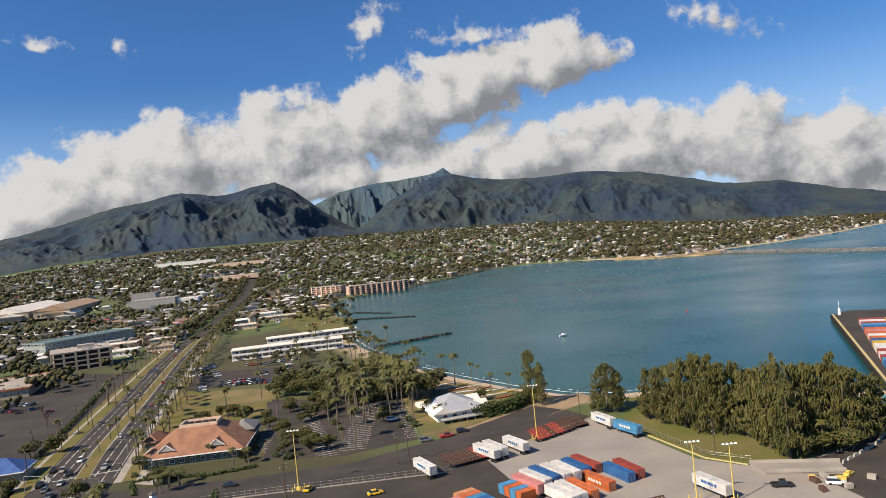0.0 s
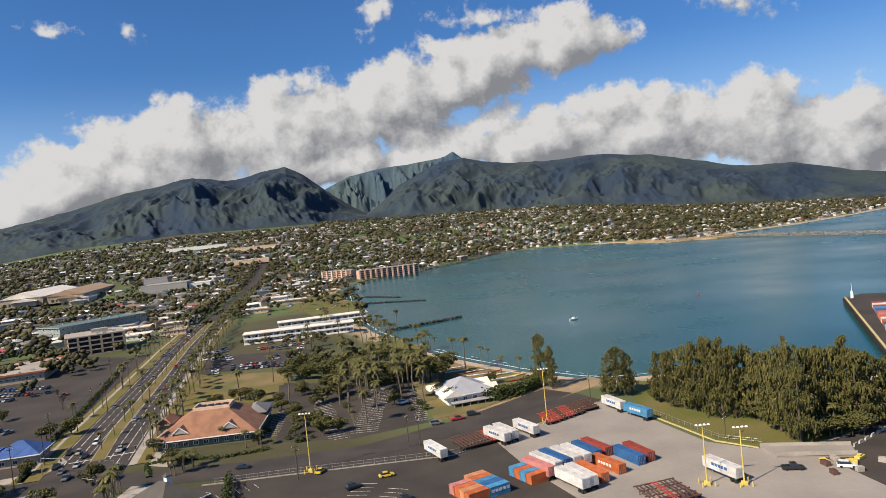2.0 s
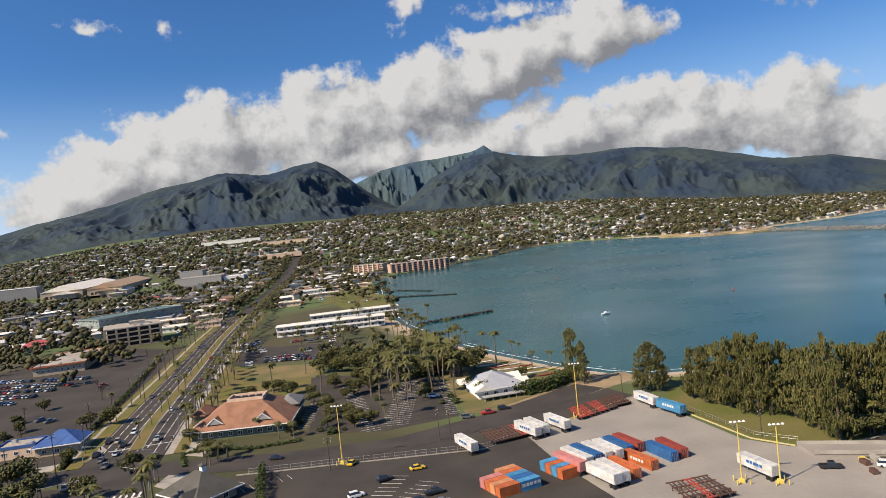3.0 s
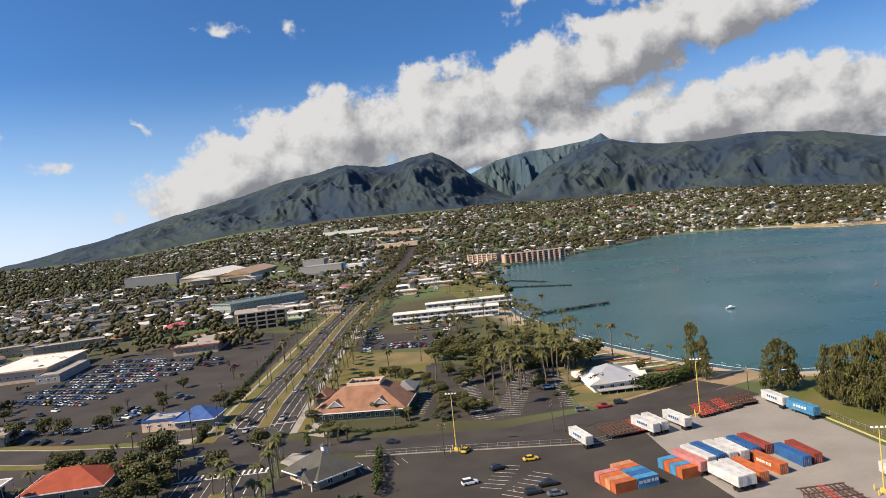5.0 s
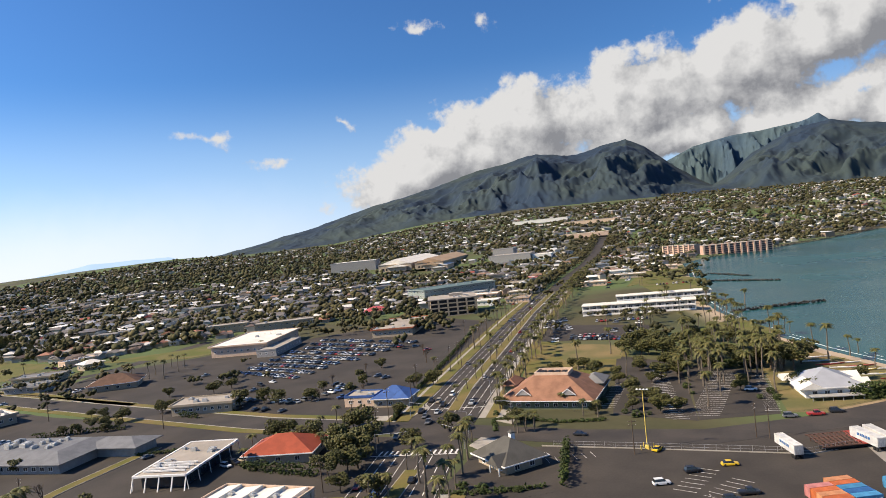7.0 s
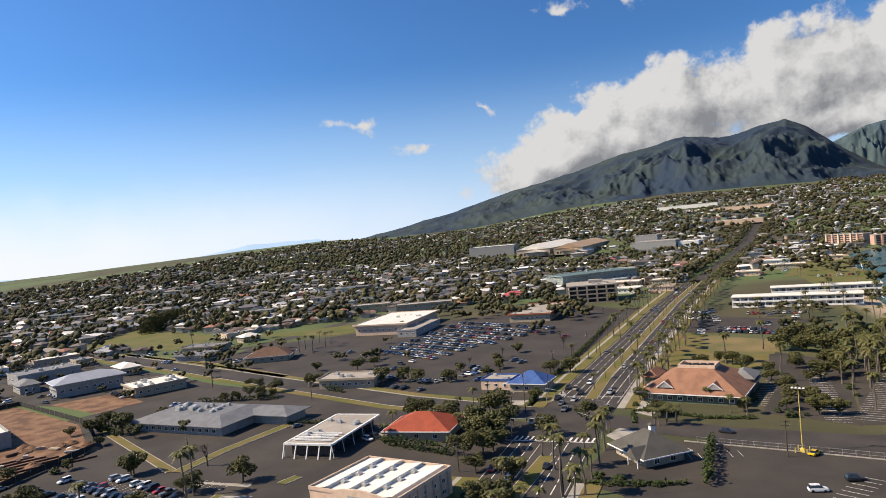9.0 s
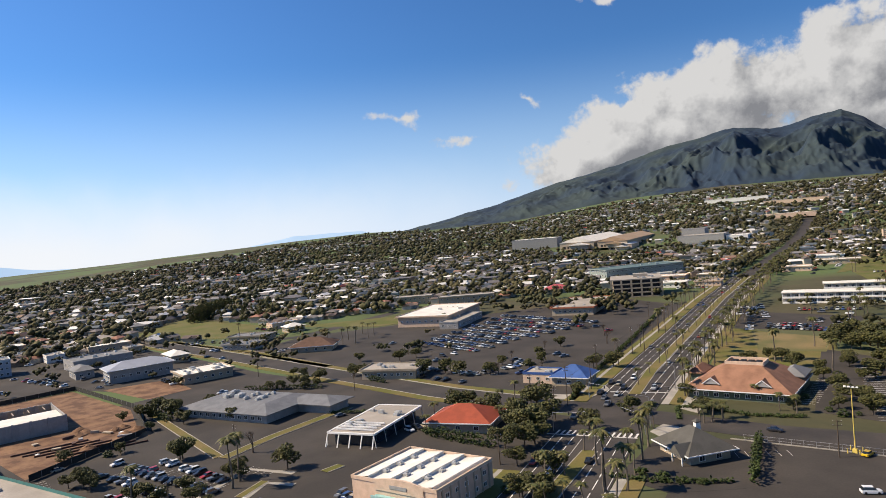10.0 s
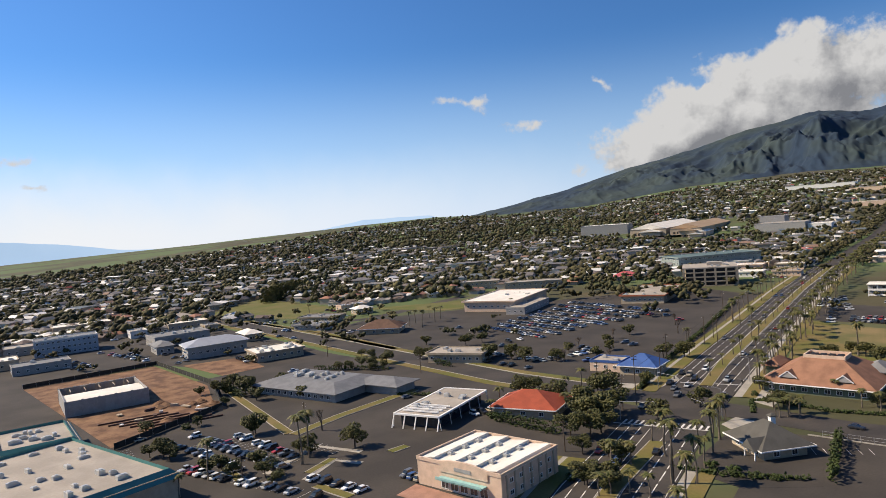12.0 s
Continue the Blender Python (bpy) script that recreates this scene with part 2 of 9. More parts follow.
CARPAINTS = [mat("car_paint_" + n, c, 0.3, 0.1, 0.04, spec=0.6, bump=0) for n, c in (
    ("white", (0.74, 0.74, 0.73)), ("silver", (0.40, 0.41, 0.42)), ("black", (0.02, 0.02, 0.022)), ("grey", (0.13, 0.135, 0.14)),
    ("red", (0.35, 0.03, 0.025)), ("blue", (0.05, 0.09, 0.22)), ("sand", (0.36, 0.31, 0.23)), ("yellow", (0.70, 0.45, 0.02)))]


# ---- building blocks ----
class Geo:
    """Vertices and faces gathered for one mesh."""

    def __init__(self):
        self.v, self.f, self.mi = [], [], []

    def face(self, pts, mi=0):
        n = len(self.v)
        self.v += [tuple(p) for p in pts]
        self.f.append(tuple(range(n, n + len(pts))))
        self.mi.append(mi)
        return self

    def box(self, cx, cy, cz, sx, sy, sz, rz=0.0, mi=0, taper=1.0):
        c, s = math.cos(rz), math.sin(rz)
        n = len(self.v)
        for k, q in ((-0.5, 1.0), (0.5, taper)):
            for a, b in ((-0.5, -0.5), (0.5, -0.5), (0.5, 0.5), (-0.5, 0.5)):
                x, y = a * sx * q, b * sy * q
                self.v.append((cx + x * c - y * s, cy + x * s + y * c, cz + k * sz))
        for q in ((3, 2, 1, 0), (4, 5, 6, 7), (0, 1, 5, 4), (1, 2, 6, 5), (2, 3, 7, 6), (3, 0, 4, 7)):
            self.f.append(tuple(n + i for i in q))
            self.mi.append(mi)
        return self

    def hip(self, cx, cy, z0, w, d, rise, inset=None, mi=0, slab=0.25):
        """A hipped roof over w x d, closed below."""
        i = min(w, d) / 2 if inset is None else inset
        n = len(self.v)
        a, b = w / 2, d / 2
        low = [(-a, -b), (a, -b), (a, b), (-a, b)]
        top = [(-a + i, -b + i), (a - i, -b + i), (a - i, b - i), (-a + i, b - i)]
        self.v += [(cx + x, cy + y, z0) for x, y in low] + [(cx + x, cy + y, z0 + slab) for x, y in low]
        self.v += [(cx + x, cy + y, z0 + slab + rise) for x, y in top]
        for q in ((3, 2, 1, 0), (0, 1, 5, 4), (1, 2, 6, 5), (2, 3, 7, 6), (3, 0, 4, 7), (4, 5, 9, 8), (5, 6, 10, 9), (6, 7, 11, 10), (7, 4, 8, 11), (8, 9, 10, 11)):
            self.f.append(tuple(n + k for k in q))
            self.mi.append(mi)
        return self

    def gable(self, cx, cy, z0, w, d, rise, mi=0, along="x"):
        """A gabled prism with its ridge along x or y."""
        n = len(self.v)
        a, b = w / 2, d / 2
        self.v += [(cx - a, cy - b, z0), (cx + a, cy - b, z0), (cx + a, cy + b, z0), (cx - a, cy + b, z0)]
        if along == "x":
            self.v += [(cx - a, cy, z0 + rise), (cx + a, cy, z0 + rise)]
            q = ((3, 2, 1, 0), (0, 1, 5, 4), (2, 3, 4, 5), (1, 2, 5), (3, 0, 4))
        else:
            self.v += [(cx, cy - b, z0 + rise), (cx, cy + b, z0 + rise)]
            q = ((3, 2, 1, 0), (1, 2, 5, 4), (3, 0, 4, 5), (0, 1, 4), (2, 3, 5))
        for k in q:
            self.f.append(tuple(n + i for i in k))
            self.mi.append(mi)
        return self

    def tube(self, p, q, r0, r1, n=8, mi=0):
        p, q = Vector(p), Vector(q)
        ax = (q - p).normalized()
        u = ax.orthogonal().normalized()
        w = ax.cross(u)
        k = len(self.v)
        for c, r in ((p, r0), (q, r1)):
            for i in range(n):
                t = 2 * math.pi * i / n
                self.v.append(tuple(c + (u * math.cos(t) + w * math.sin(t)) * r))
        for i in range(n):
            j = (i + 1) % n
            self.f.append((k + i, k + j, k + n + j, k + n + i))
            self.mi.append(mi)
        self.f += [tuple(k + n + i for i in range(n)), tuple(k + i for i in reversed(range(n)))]
        self.mi += [mi, mi]
        return self

    def mesh(self, name, *mats):
        me = bpy.data.meshes.new(name)
        me.from_pydata(self.v, [], self.f)
        for q in mats:
            me.materials.append(q)
        if len(mats) > 1:
            me.polygons.foreach_set("material_index", self.mi)
        me.update()
        return me


def part(name, geo, material, parent, label=""):
    """Links a Geo (or a ready mesh) as one mesh object under a thing or a part."""
    me = geo if isinstance(geo, bpy.types.Mesh) else geo.mesh(name, material)
    ob = new(name, me)
    ob.parent = parent
    if label:
        tagged(ob, label)
    return ob


def thing(name, m, label, category, group="", kind=""):
    ob = new(name)
    ob.empty_display_size = 0.5
    ob.matrix_basis = m
    return tagged(ob, label, category, group, kind)


def sheet(name, pts, z, material, label, category, thick=0.0):
    """A flat piece of ground covering with a real edge."""
    g = Geo()
    n = len(pts)
    g.face([(x, y, z) for x, y in pts])
    for i in range(n):
        (a, b), (c, d) = pts[i], pts[(i + 1) % n]
        g.face([(c, d, z), (a, b, z), (a, b, z - 0.4 - thick), (c, d, z - 0.4 - thick)])
    ob = new(name, g.mesh(name, material))
    return tagged(ob, label, category, kind="structure")


def along(line, step):
    """Points at even steps along a broken line, with the heading at each."""
    out, carry = [], 0.0
    for (a, b), (c, d) in zip(line, line[1:]):
        ln = math.hypot(c - a, d - b)
        h = math.atan2(d - b, c - a)
        s = carry
        while s < ln:
            out.append((a + (c - a) * s / ln, b + (d - b) * s / ln, h))
            s += step
        carry = s - ln
    return out


def offset(line, side):
    out = []
    for i, (x, y) in enumerate(line):
        a, b = line[max(i - 1, 0)], line[min(i + 1, len(line) - 1)]
        h = math.atan2(b[1] - a[1], b[0] - a[0])
        out.append((x - math.sin(h) * side, y + math.cos(h) * side))
    return out


def strip(name, line, left, right, z, material, label, category, kind="structure"):
    a, b = offset(line, left), offset(line, right)
    g = Geo()
    for i in range(len(line) - 1):
        g.face([(*b[i], z), (*b[i + 1], z), (*a[i + 1], z), (*a[i], z)])
        g.face([(*a[i], z), (*a[i + 1], z), (*a[i + 1], z - 0.4), (*a[i], z - 0.4)])
        g.face([(*b[i + 1], z), (*b[i], z), (*b[i], z - 0.4), (*b[i + 1], z - 0.4)])
    ob = new(name, g.mesh(name, material))
    return tagged(ob, label, category, kind=kind)


def smooth(e0, e1, x):
    t = np.clip((x - e0) / (e1 - e0), 0, 1)
    return t * t * (3 - 2 * t)


# ---- land, sea and mountains ----
EYE = 70.0
COAST = [(-190, 985), (-160, 860), (-112, 620), (-80, 516), (-40, 420), (-10, 370), (16, 333), (38, 309), (52, 300), (76, 300), (104, 288),
         (150, 268), (240, 215), (420, 120), (900, 0), (2600, 0), (2600, 2600), (1700, 2330), (1147, 1960), (919, 1720), (691, 1515),
         (520, 1420), (470, 1330), (360, 1300), (290, 1500), (150, 1610), (60, 1560), (-22, 1345), (-97, 1195), (-170, 1090)]
FOOT = [(-180, 0), (-60, -1.2), (-31, -1.2), (-25, -0.85), (-17, -0.3), (-8.5, 0.65), (0.6, 0.95), (7.8, 1.22), (14, 1.37), (22, 1.5), (30, 1.15),
        (38, 0.25), (45, 0.05), (50, 0.22), (56, 0.02), (60, -0.2), (69, -0.66), (82, -1.12), (100, -1.2), (180, 0)]
RIDGE = [(-48, -0.3), (-36, 0.1), (-30.7, 0.45), (-27.8, 1.1), (-24.3, 2.05), (-21.3, 2.15), (-18.1, 2.95), (-14.5, 3.87), (-9.8, 4.5), (-6.2, 4.4), (-3, 4.6),
         (0.1, 5.35), (2, 5.1), (2.9, 4.85), (5.3, 3.7), (7.2, 2.2), (8.2, 1.7), (8.9, 2.1), (11.2, 3.8), (12.8, 5.15), (14.2, 5.95), (16.2, 5.7), (18, 5.25), (18.8, 5.2),
         (21.2, 5.65), (25.7, 4.9), (30, 3.75), (34.4, 2.9), (39.2, 1.7), (43.5, 0.85), (46.3, 0.25), (50, -0.4)]


def inside_poly(x, y, poly):
    x, y = np.asarray(x, float), np.asarray(y, float)
    inside = np.zeros(x.shape, bool)
    for (a, b), (c, d) in zip(poly, poly[1:] + poly[:1]):
        cross = ((b > y) != (d > y)) & (x < (c - a) * (y - b) / ((d - b) or 1e-9) + a)
        inside ^= cross
    return inside


def coast_distance(x, y):
    """Metres from the shoreline: positive on land, negative at sea."""
    x, y = np.asarray(x, float), np.asarray(y, float)
    best = np.full(x.shape, 1e9)
    for (a, b), (c, d) in zip(COAST, COAST[1:] + COAST[:1]):
        t = np.clip(((x - a) * (c - a) + (y - b) * (d - b)) / ((c - a) ** 2 + (d - b) ** 2), 0, 1)
        best = np.minimum(best, np.hypot(x - a - t * (c - a), y - b - t * (d - b)))
    return np.where(inside_poly(x, y, COAST), -best, best)


def foot_height(az):
    k = np.array(FOOT)
    return EYE + 3600 * np.tan(np.radians(np.interp(az, k[:, 0], k[:, 1])))


def land_height(x, y):
    x, y = np.asarray(x, float), np.asarray(y, float)
    r, az = np.hypot(x, y), np.degrees(np.arctan2(-x, y))
    d = coast_distance(x, y)
    h = foot_height(az) * smooth(700, 3900, r) * smooth(0, 700, d)
    return np.where(d > 0, h + np.minimum(0, (d - 14) * 0.11), np.maximum(-7, d * 0.16 - 1.54))


def lumps(x, y, seed, octaves=5):
    """Ridged noise in numpy: sums of warped waves, in 0..1."""
    rng = np.random.RandomState(seed)
    total, amp, norm = 0, 1.0, 0.0
    for o in range(octaves):
        s = 0
        for k in range(4):
            a = rng.uniform(0, 2 * math.pi)
            s = s + np.sin((x * math.cos(a) + y * math.sin(a)) * 2 ** o * rng.uniform(0.7, 1.4) + rng.uniform(0, 6.3) + 1.3 * np.sin(0.7 * 2 ** o * (x * math.sin(a) - y * math.cos(a)) + k))
        total = total + amp * (1 - np.abs(s) / 2.4)
        norm += amp
        amp *= 0.52
    return total / norm


def grid_mesh(name, X, Y, Z, material, attr=None):
    n, k = X.shape
    v = np.stack([X, Y, Z], -1).reshape(-1, 3)
    i = np.arange(n * k).reshape(n, k)
    f = np.stack([i[:-1, :-1], i[1:, :-1], i[1:, 1:], i[:-1, 1:]], -1).reshape(-1, 4)
    me = bpy.data.meshes.new(name)
    me.vertices.add(len(v))
    me.vertices.foreach_set("co", v.ravel())
    me.loops.add(f.size)
    me.loops.foreach_set("vertex_index", f.ravel())
    me.polygons.add(len(f))
    me.polygons.foreach_set("loop_start", np.arange(0, f.size, 4))
    me.materials.append(material)
    if attr is not None:
        a = me.attributes.new("shore", "FLOAT", "POINT")
        a.data.foreach_set("value", np.asarray(attr, float).ravel())
    me.update(calc_edges=True)
    me.validate()
    me.shade_smooth()
    return me


def ground_material():
    ma = mat("ground_earth", (0.084, 0.070, 0.037), 0.95, vary=0.3, scale=0.012, fine=0.25, other=(0.050, 0.053, 0.022), bump=0.3)
    nt = ma.node_tree
    N, L = nt.nodes.new, nt.links.new
    b = nt.nodes["Principled BSDF"]
    hsv = [n for n in nt.nodes if n.type == "HUE_SAT"][0]
    tc = [n for n in nt.nodes if n.type == "TEX_COORD"][0]
    at = N("ShaderNodeAttribute")
    at.attribute_name = "shore"
    fields = N("ShaderNodeTexNoise")
    fields.inputs["Scale"].default_value, fields.inputs["Detail"].default_value = 0.0035, 3
    L(tc.outputs["Object"], fields.inputs["Vector"])
    r = N("ShaderNodeMapRange")
    L(fields.outputs["Fac"], r.inputs[0])
    r.inputs[1].default_value, r.inputs[2].default_value = 0.44, 0.54
    green = N("ShaderNodeMix")
    green.data_type = "RGBA"
    L(r.outputs[0], green.inputs[0])
    L(hsv.outputs[0], green.inputs[6])
    green.inputs[7].default_value = (0.085, 0.12, 0.04, 1)
    sand = N("ShaderNodeMix")
    sand.data_type = "RGBA"
    L(at.outputs["Fac"], sand.inputs[0])
    L(green.outputs[2], sand.inputs[6])
    sand.inputs[7].default_value = (0.44, 0.34, 0.24, 1)
    L(sand.outputs[2], b.inputs["Base Color"])
    return ma


def build_ground():
    r = np.concatenate([[0.5, 30, 60, 90], np.geomspace(110, 4700, 300)])
    az = np.radians(np.concatenate([np.arange(-180, -50, 5), np.arange(-50, 100, 0.4), np.arange(100, 180.1, 5)]))
    R_, A = np.meshgrid(r, az, indexing="ij")
    X, Y = -R_ * np.sin(A), R_ * np.cos(A)
    Z = land_height(X, Y)
    d = coast_distance(X, Y)
    shore = np.clip(1.3 - np.abs(d) / 17, 0, 1)
    shore = np.where(d < 0, 1.0, shore) * np.where((R_ < 1000) | (X > 250), 1, 0.12)
    tagged(new("ground", grid_mesh("ground", X, Y, Z, ground_material(), shore)), "coastal plain of dry earth, grass and a narrow sandy beach", "ground", kind="structure")


def water_material():
    ma = mat("sea_water", (0.008, 0.059, 0.065), 0.12, vary=0.12, scale=0.005, fine=0.3, other=(0.014, 0.077, 0.074), bump=0.015, spec=0.2)
    nt = ma.node_tree
    N, L = nt.nodes.new, nt.links.new
    tc = [n for n in nt.nodes if n.type == "TEX_COORD"][0]
    b = nt.nodes["Principled BSDF"]
    slick = N("ShaderNodeTexNoise")
    slick.inputs["Scale"].default_value, slick.inputs["Detail"].default_value = 0.006, 4
    L(tc.outputs["Object"], slick.inputs["Vector"])
    r = N("ShaderNodeMapRange")
    L(slick.outputs["Fac"], r.inputs[0])
    r.inputs[1].default_value, r.inputs[2].default_value = 0.35, 0.7
    r.inputs[3].default_value, r.inputs[4].default_value = 0.30, 0.16
    L(r.outputs[0], b.inputs["Roughness"])
    return ma


def build_water():
    g = Geo()
    g.face([(-700, 200, -1.6), (3300, -700, -1.6), (3300, 3000, -1.6), (-700, 2600, -1.6)])
    tagged(new("water", g.mesh("water", water_material())), "calm blue-green harbour water", "water", kind="structure")


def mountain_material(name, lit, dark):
    # both patch colours have the blue of distance haze painted in
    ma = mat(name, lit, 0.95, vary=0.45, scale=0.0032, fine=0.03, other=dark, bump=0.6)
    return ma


def build_mountains():
    k = np.array(RIDGE)
    az = np.arange(-48, 50, 0.09)
    t = np.concatenate([np.linspace(0, 1, 130), np.linspace(1.02, 1.35, 12)])
    A, T_ = np.meshgrid(az, t, indexing="ij")
    R_ = 3350 + 1200 * T_
    foot = foot_height(A) * smooth(700, 3900, R_)
    top = EYE + 4550 * np.tan(np.radians(np.interp(A, k[:, 0], k[:, 1])))
    Ar = np.radians(A)

    def ridged(p, q, octaves, seed):
        flat = [noise.ridged_multi_fractal((a, b, seed), 0.9, 2.1, octaves, 0.95, 1.9) for a, b in zip(p.ravel(), q.ravel())]
        v = np.array(flat).reshape(p.shape)
        return (v - v.min()) / (v.max() - v.min())
    arc = Ar * 4000
    spur = ridged(arc / 560 + 0.35 * np.sin(R_ / 330), R_ / 1500, 6, 2.3)
    n = ridged(arc / 210, R_ / 330, 5, 7.7)
    tt = np.clip(T_, 0, 1)
    rise = np.where(T_ <= 1, tt ** 1.5, 1 - (T_ - 1) * 1.2)
    edge = np.sin(tt * math.pi) ** 0.75
    rise = np.clip(rise + (0.85 * (spur - 0.36) + 0.40 * (n - 0.45)) * edge * (1 - 0.72 * tt), 0, 1.0 - 0.01 * (T_ < 0.97))
    Z = foot - 4 + np.maximum(top - foot, 0) * rise + (n - 0.5) * 14 * (T_ > 0.85)
    Ar = np.radians(A)
    # dark blue base colours: cloud shade and distance haze are put into them
    me = grid_mesh("mountain_range", -R_ * np.sin(Ar), R_ * np.cos(Ar), Z, mountain_material("haze_tinted_scrub", (0.016, 0.031, 0.054), (0.034, 0.050, 0.050)))
    tagged(new("mountain_range", me), "steep green mountain range with eroded ridges and ravines, haze and cloud shade painted in", "mountain", kind="structure")
    # the far wall of the valley, its colour painted paler and bluer for haze
    az = np.arange(0, 13.5, 0.06)
    A, T_ = np.meshgrid(az, np.linspace(0, 1.2, 60), indexing="ij")
    R_ = 4560 + 260 * T_
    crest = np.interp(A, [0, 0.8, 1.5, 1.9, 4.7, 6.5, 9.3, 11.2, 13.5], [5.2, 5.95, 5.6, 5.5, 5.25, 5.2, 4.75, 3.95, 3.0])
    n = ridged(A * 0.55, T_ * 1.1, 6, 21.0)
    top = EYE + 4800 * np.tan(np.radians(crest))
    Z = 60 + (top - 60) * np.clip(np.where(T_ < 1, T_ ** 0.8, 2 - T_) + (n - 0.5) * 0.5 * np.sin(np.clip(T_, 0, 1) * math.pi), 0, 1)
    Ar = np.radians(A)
    me = grid_mesh("valley_mountain", -R_ * np.sin(Ar), R_ * np.cos(Ar), Z, mountain_material("haze_tinted_rock", (0.042, 0.074, 0.110), (0.055, 0.085, 0.095)))
    tagged(new("valley_mountain", me), "rugged peaks at the head of a green valley, painted paler and bluer as haze", "mountain", kind="structure")
    # far hills over the plain, haze painted in as pale blue and glow
    haze = bpy.data.materials.new("haze_painted_hill")
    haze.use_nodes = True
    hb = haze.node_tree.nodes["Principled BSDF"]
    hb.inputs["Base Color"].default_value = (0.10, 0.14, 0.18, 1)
    # the glow imitates bright haze; the hills themselves give no light
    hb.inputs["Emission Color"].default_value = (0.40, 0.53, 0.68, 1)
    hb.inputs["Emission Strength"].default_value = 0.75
    for nm, kn in (("far_volcano", [(66, -1.2), (69.4, -0.71), (74, -0.36), (78, 0.33), (81.4, 0.73), (86, 1.1), (95, 1.2)]),
                   ("far_hill", [(48.5, -0.4), (50.4, 0.40), (53, 0.45), (55.9, 0.40), (59.5, -0.12), (62, -0.6)])):
        kn = np.array(kn)
        az = np.arange(kn[0, 0], kn[-1, 0], 0.2)
        A, T_ = np.meshgrid(az, np.linspace(0, 1, 8), indexing="ij")
        R_ = 4720 + 160 * T_
        crest = EYE + 4880 * np.tan(np.radians(np.interp(A, kn[:, 0], kn[:, 1]))) + lumps(A * 0.5, T_, 5, 4) * 8 - 4
        Z = -160 + (crest + 160) * T_ ** 0.6
        Ar = np.radians(A)
        tagged(new(nm, grid_mesh(nm, -R_ * np.sin(Ar), R_ * np.cos(Ar), Z, haze)), "hill on the horizon, painted pale blue and glowing as haze", "hill", kind="structure")


build_ground()
build_water()
build_mountains()

# ---- roads and ground coverings ----
HIGHWAY = [(-74, 60), (-107, 140), (-130, 205), (-153, 284), (-181, 384), (-219, 517), (-262, 684), (-306, 872), (-360, 1112), (-430, 1410), (-500, 1710)]
CROSS = [(-620, 240), (-520, 234), (-415, 228), (-310, 220), (-215, 214), (-140, 218), (-80, 219), (-40, 226), (-8, 247), (28, 282)]
NEAR_HWY = HIGHWAY[:7]
FAR_HWY = HIGHWAY[6:]
BACK_STREET = [(-640, 60), (-520, 78), (-420, 66), (-410, 68)]
SIDE_ROAD = [(-620, 20), (-520, 150), (-470, 240), (-440, 300), (-470, 420)]


def draped(name, line, half, material, label, lift=0.3):
    pts = [(a, b) for a, b, _ in along(line, 40)] + [line[-1]]
    a, b = offset(pts, half), offset(pts, -half)
    g = Geo()
    za = [float(land_height(*p)) + lift for p in a]
    zb = [float(land_height(*p)) + lift for p in b]
    for i in range(len(pts) - 1):
        g.face([(*b[i], zb[i]), (*b[i + 1], zb[i + 1]), (*a[i + 1], za[i + 1]), (*a[i], za[i])])
    return tagged(new(name, g.mesh(name, material)), label, "road", kind="structure")


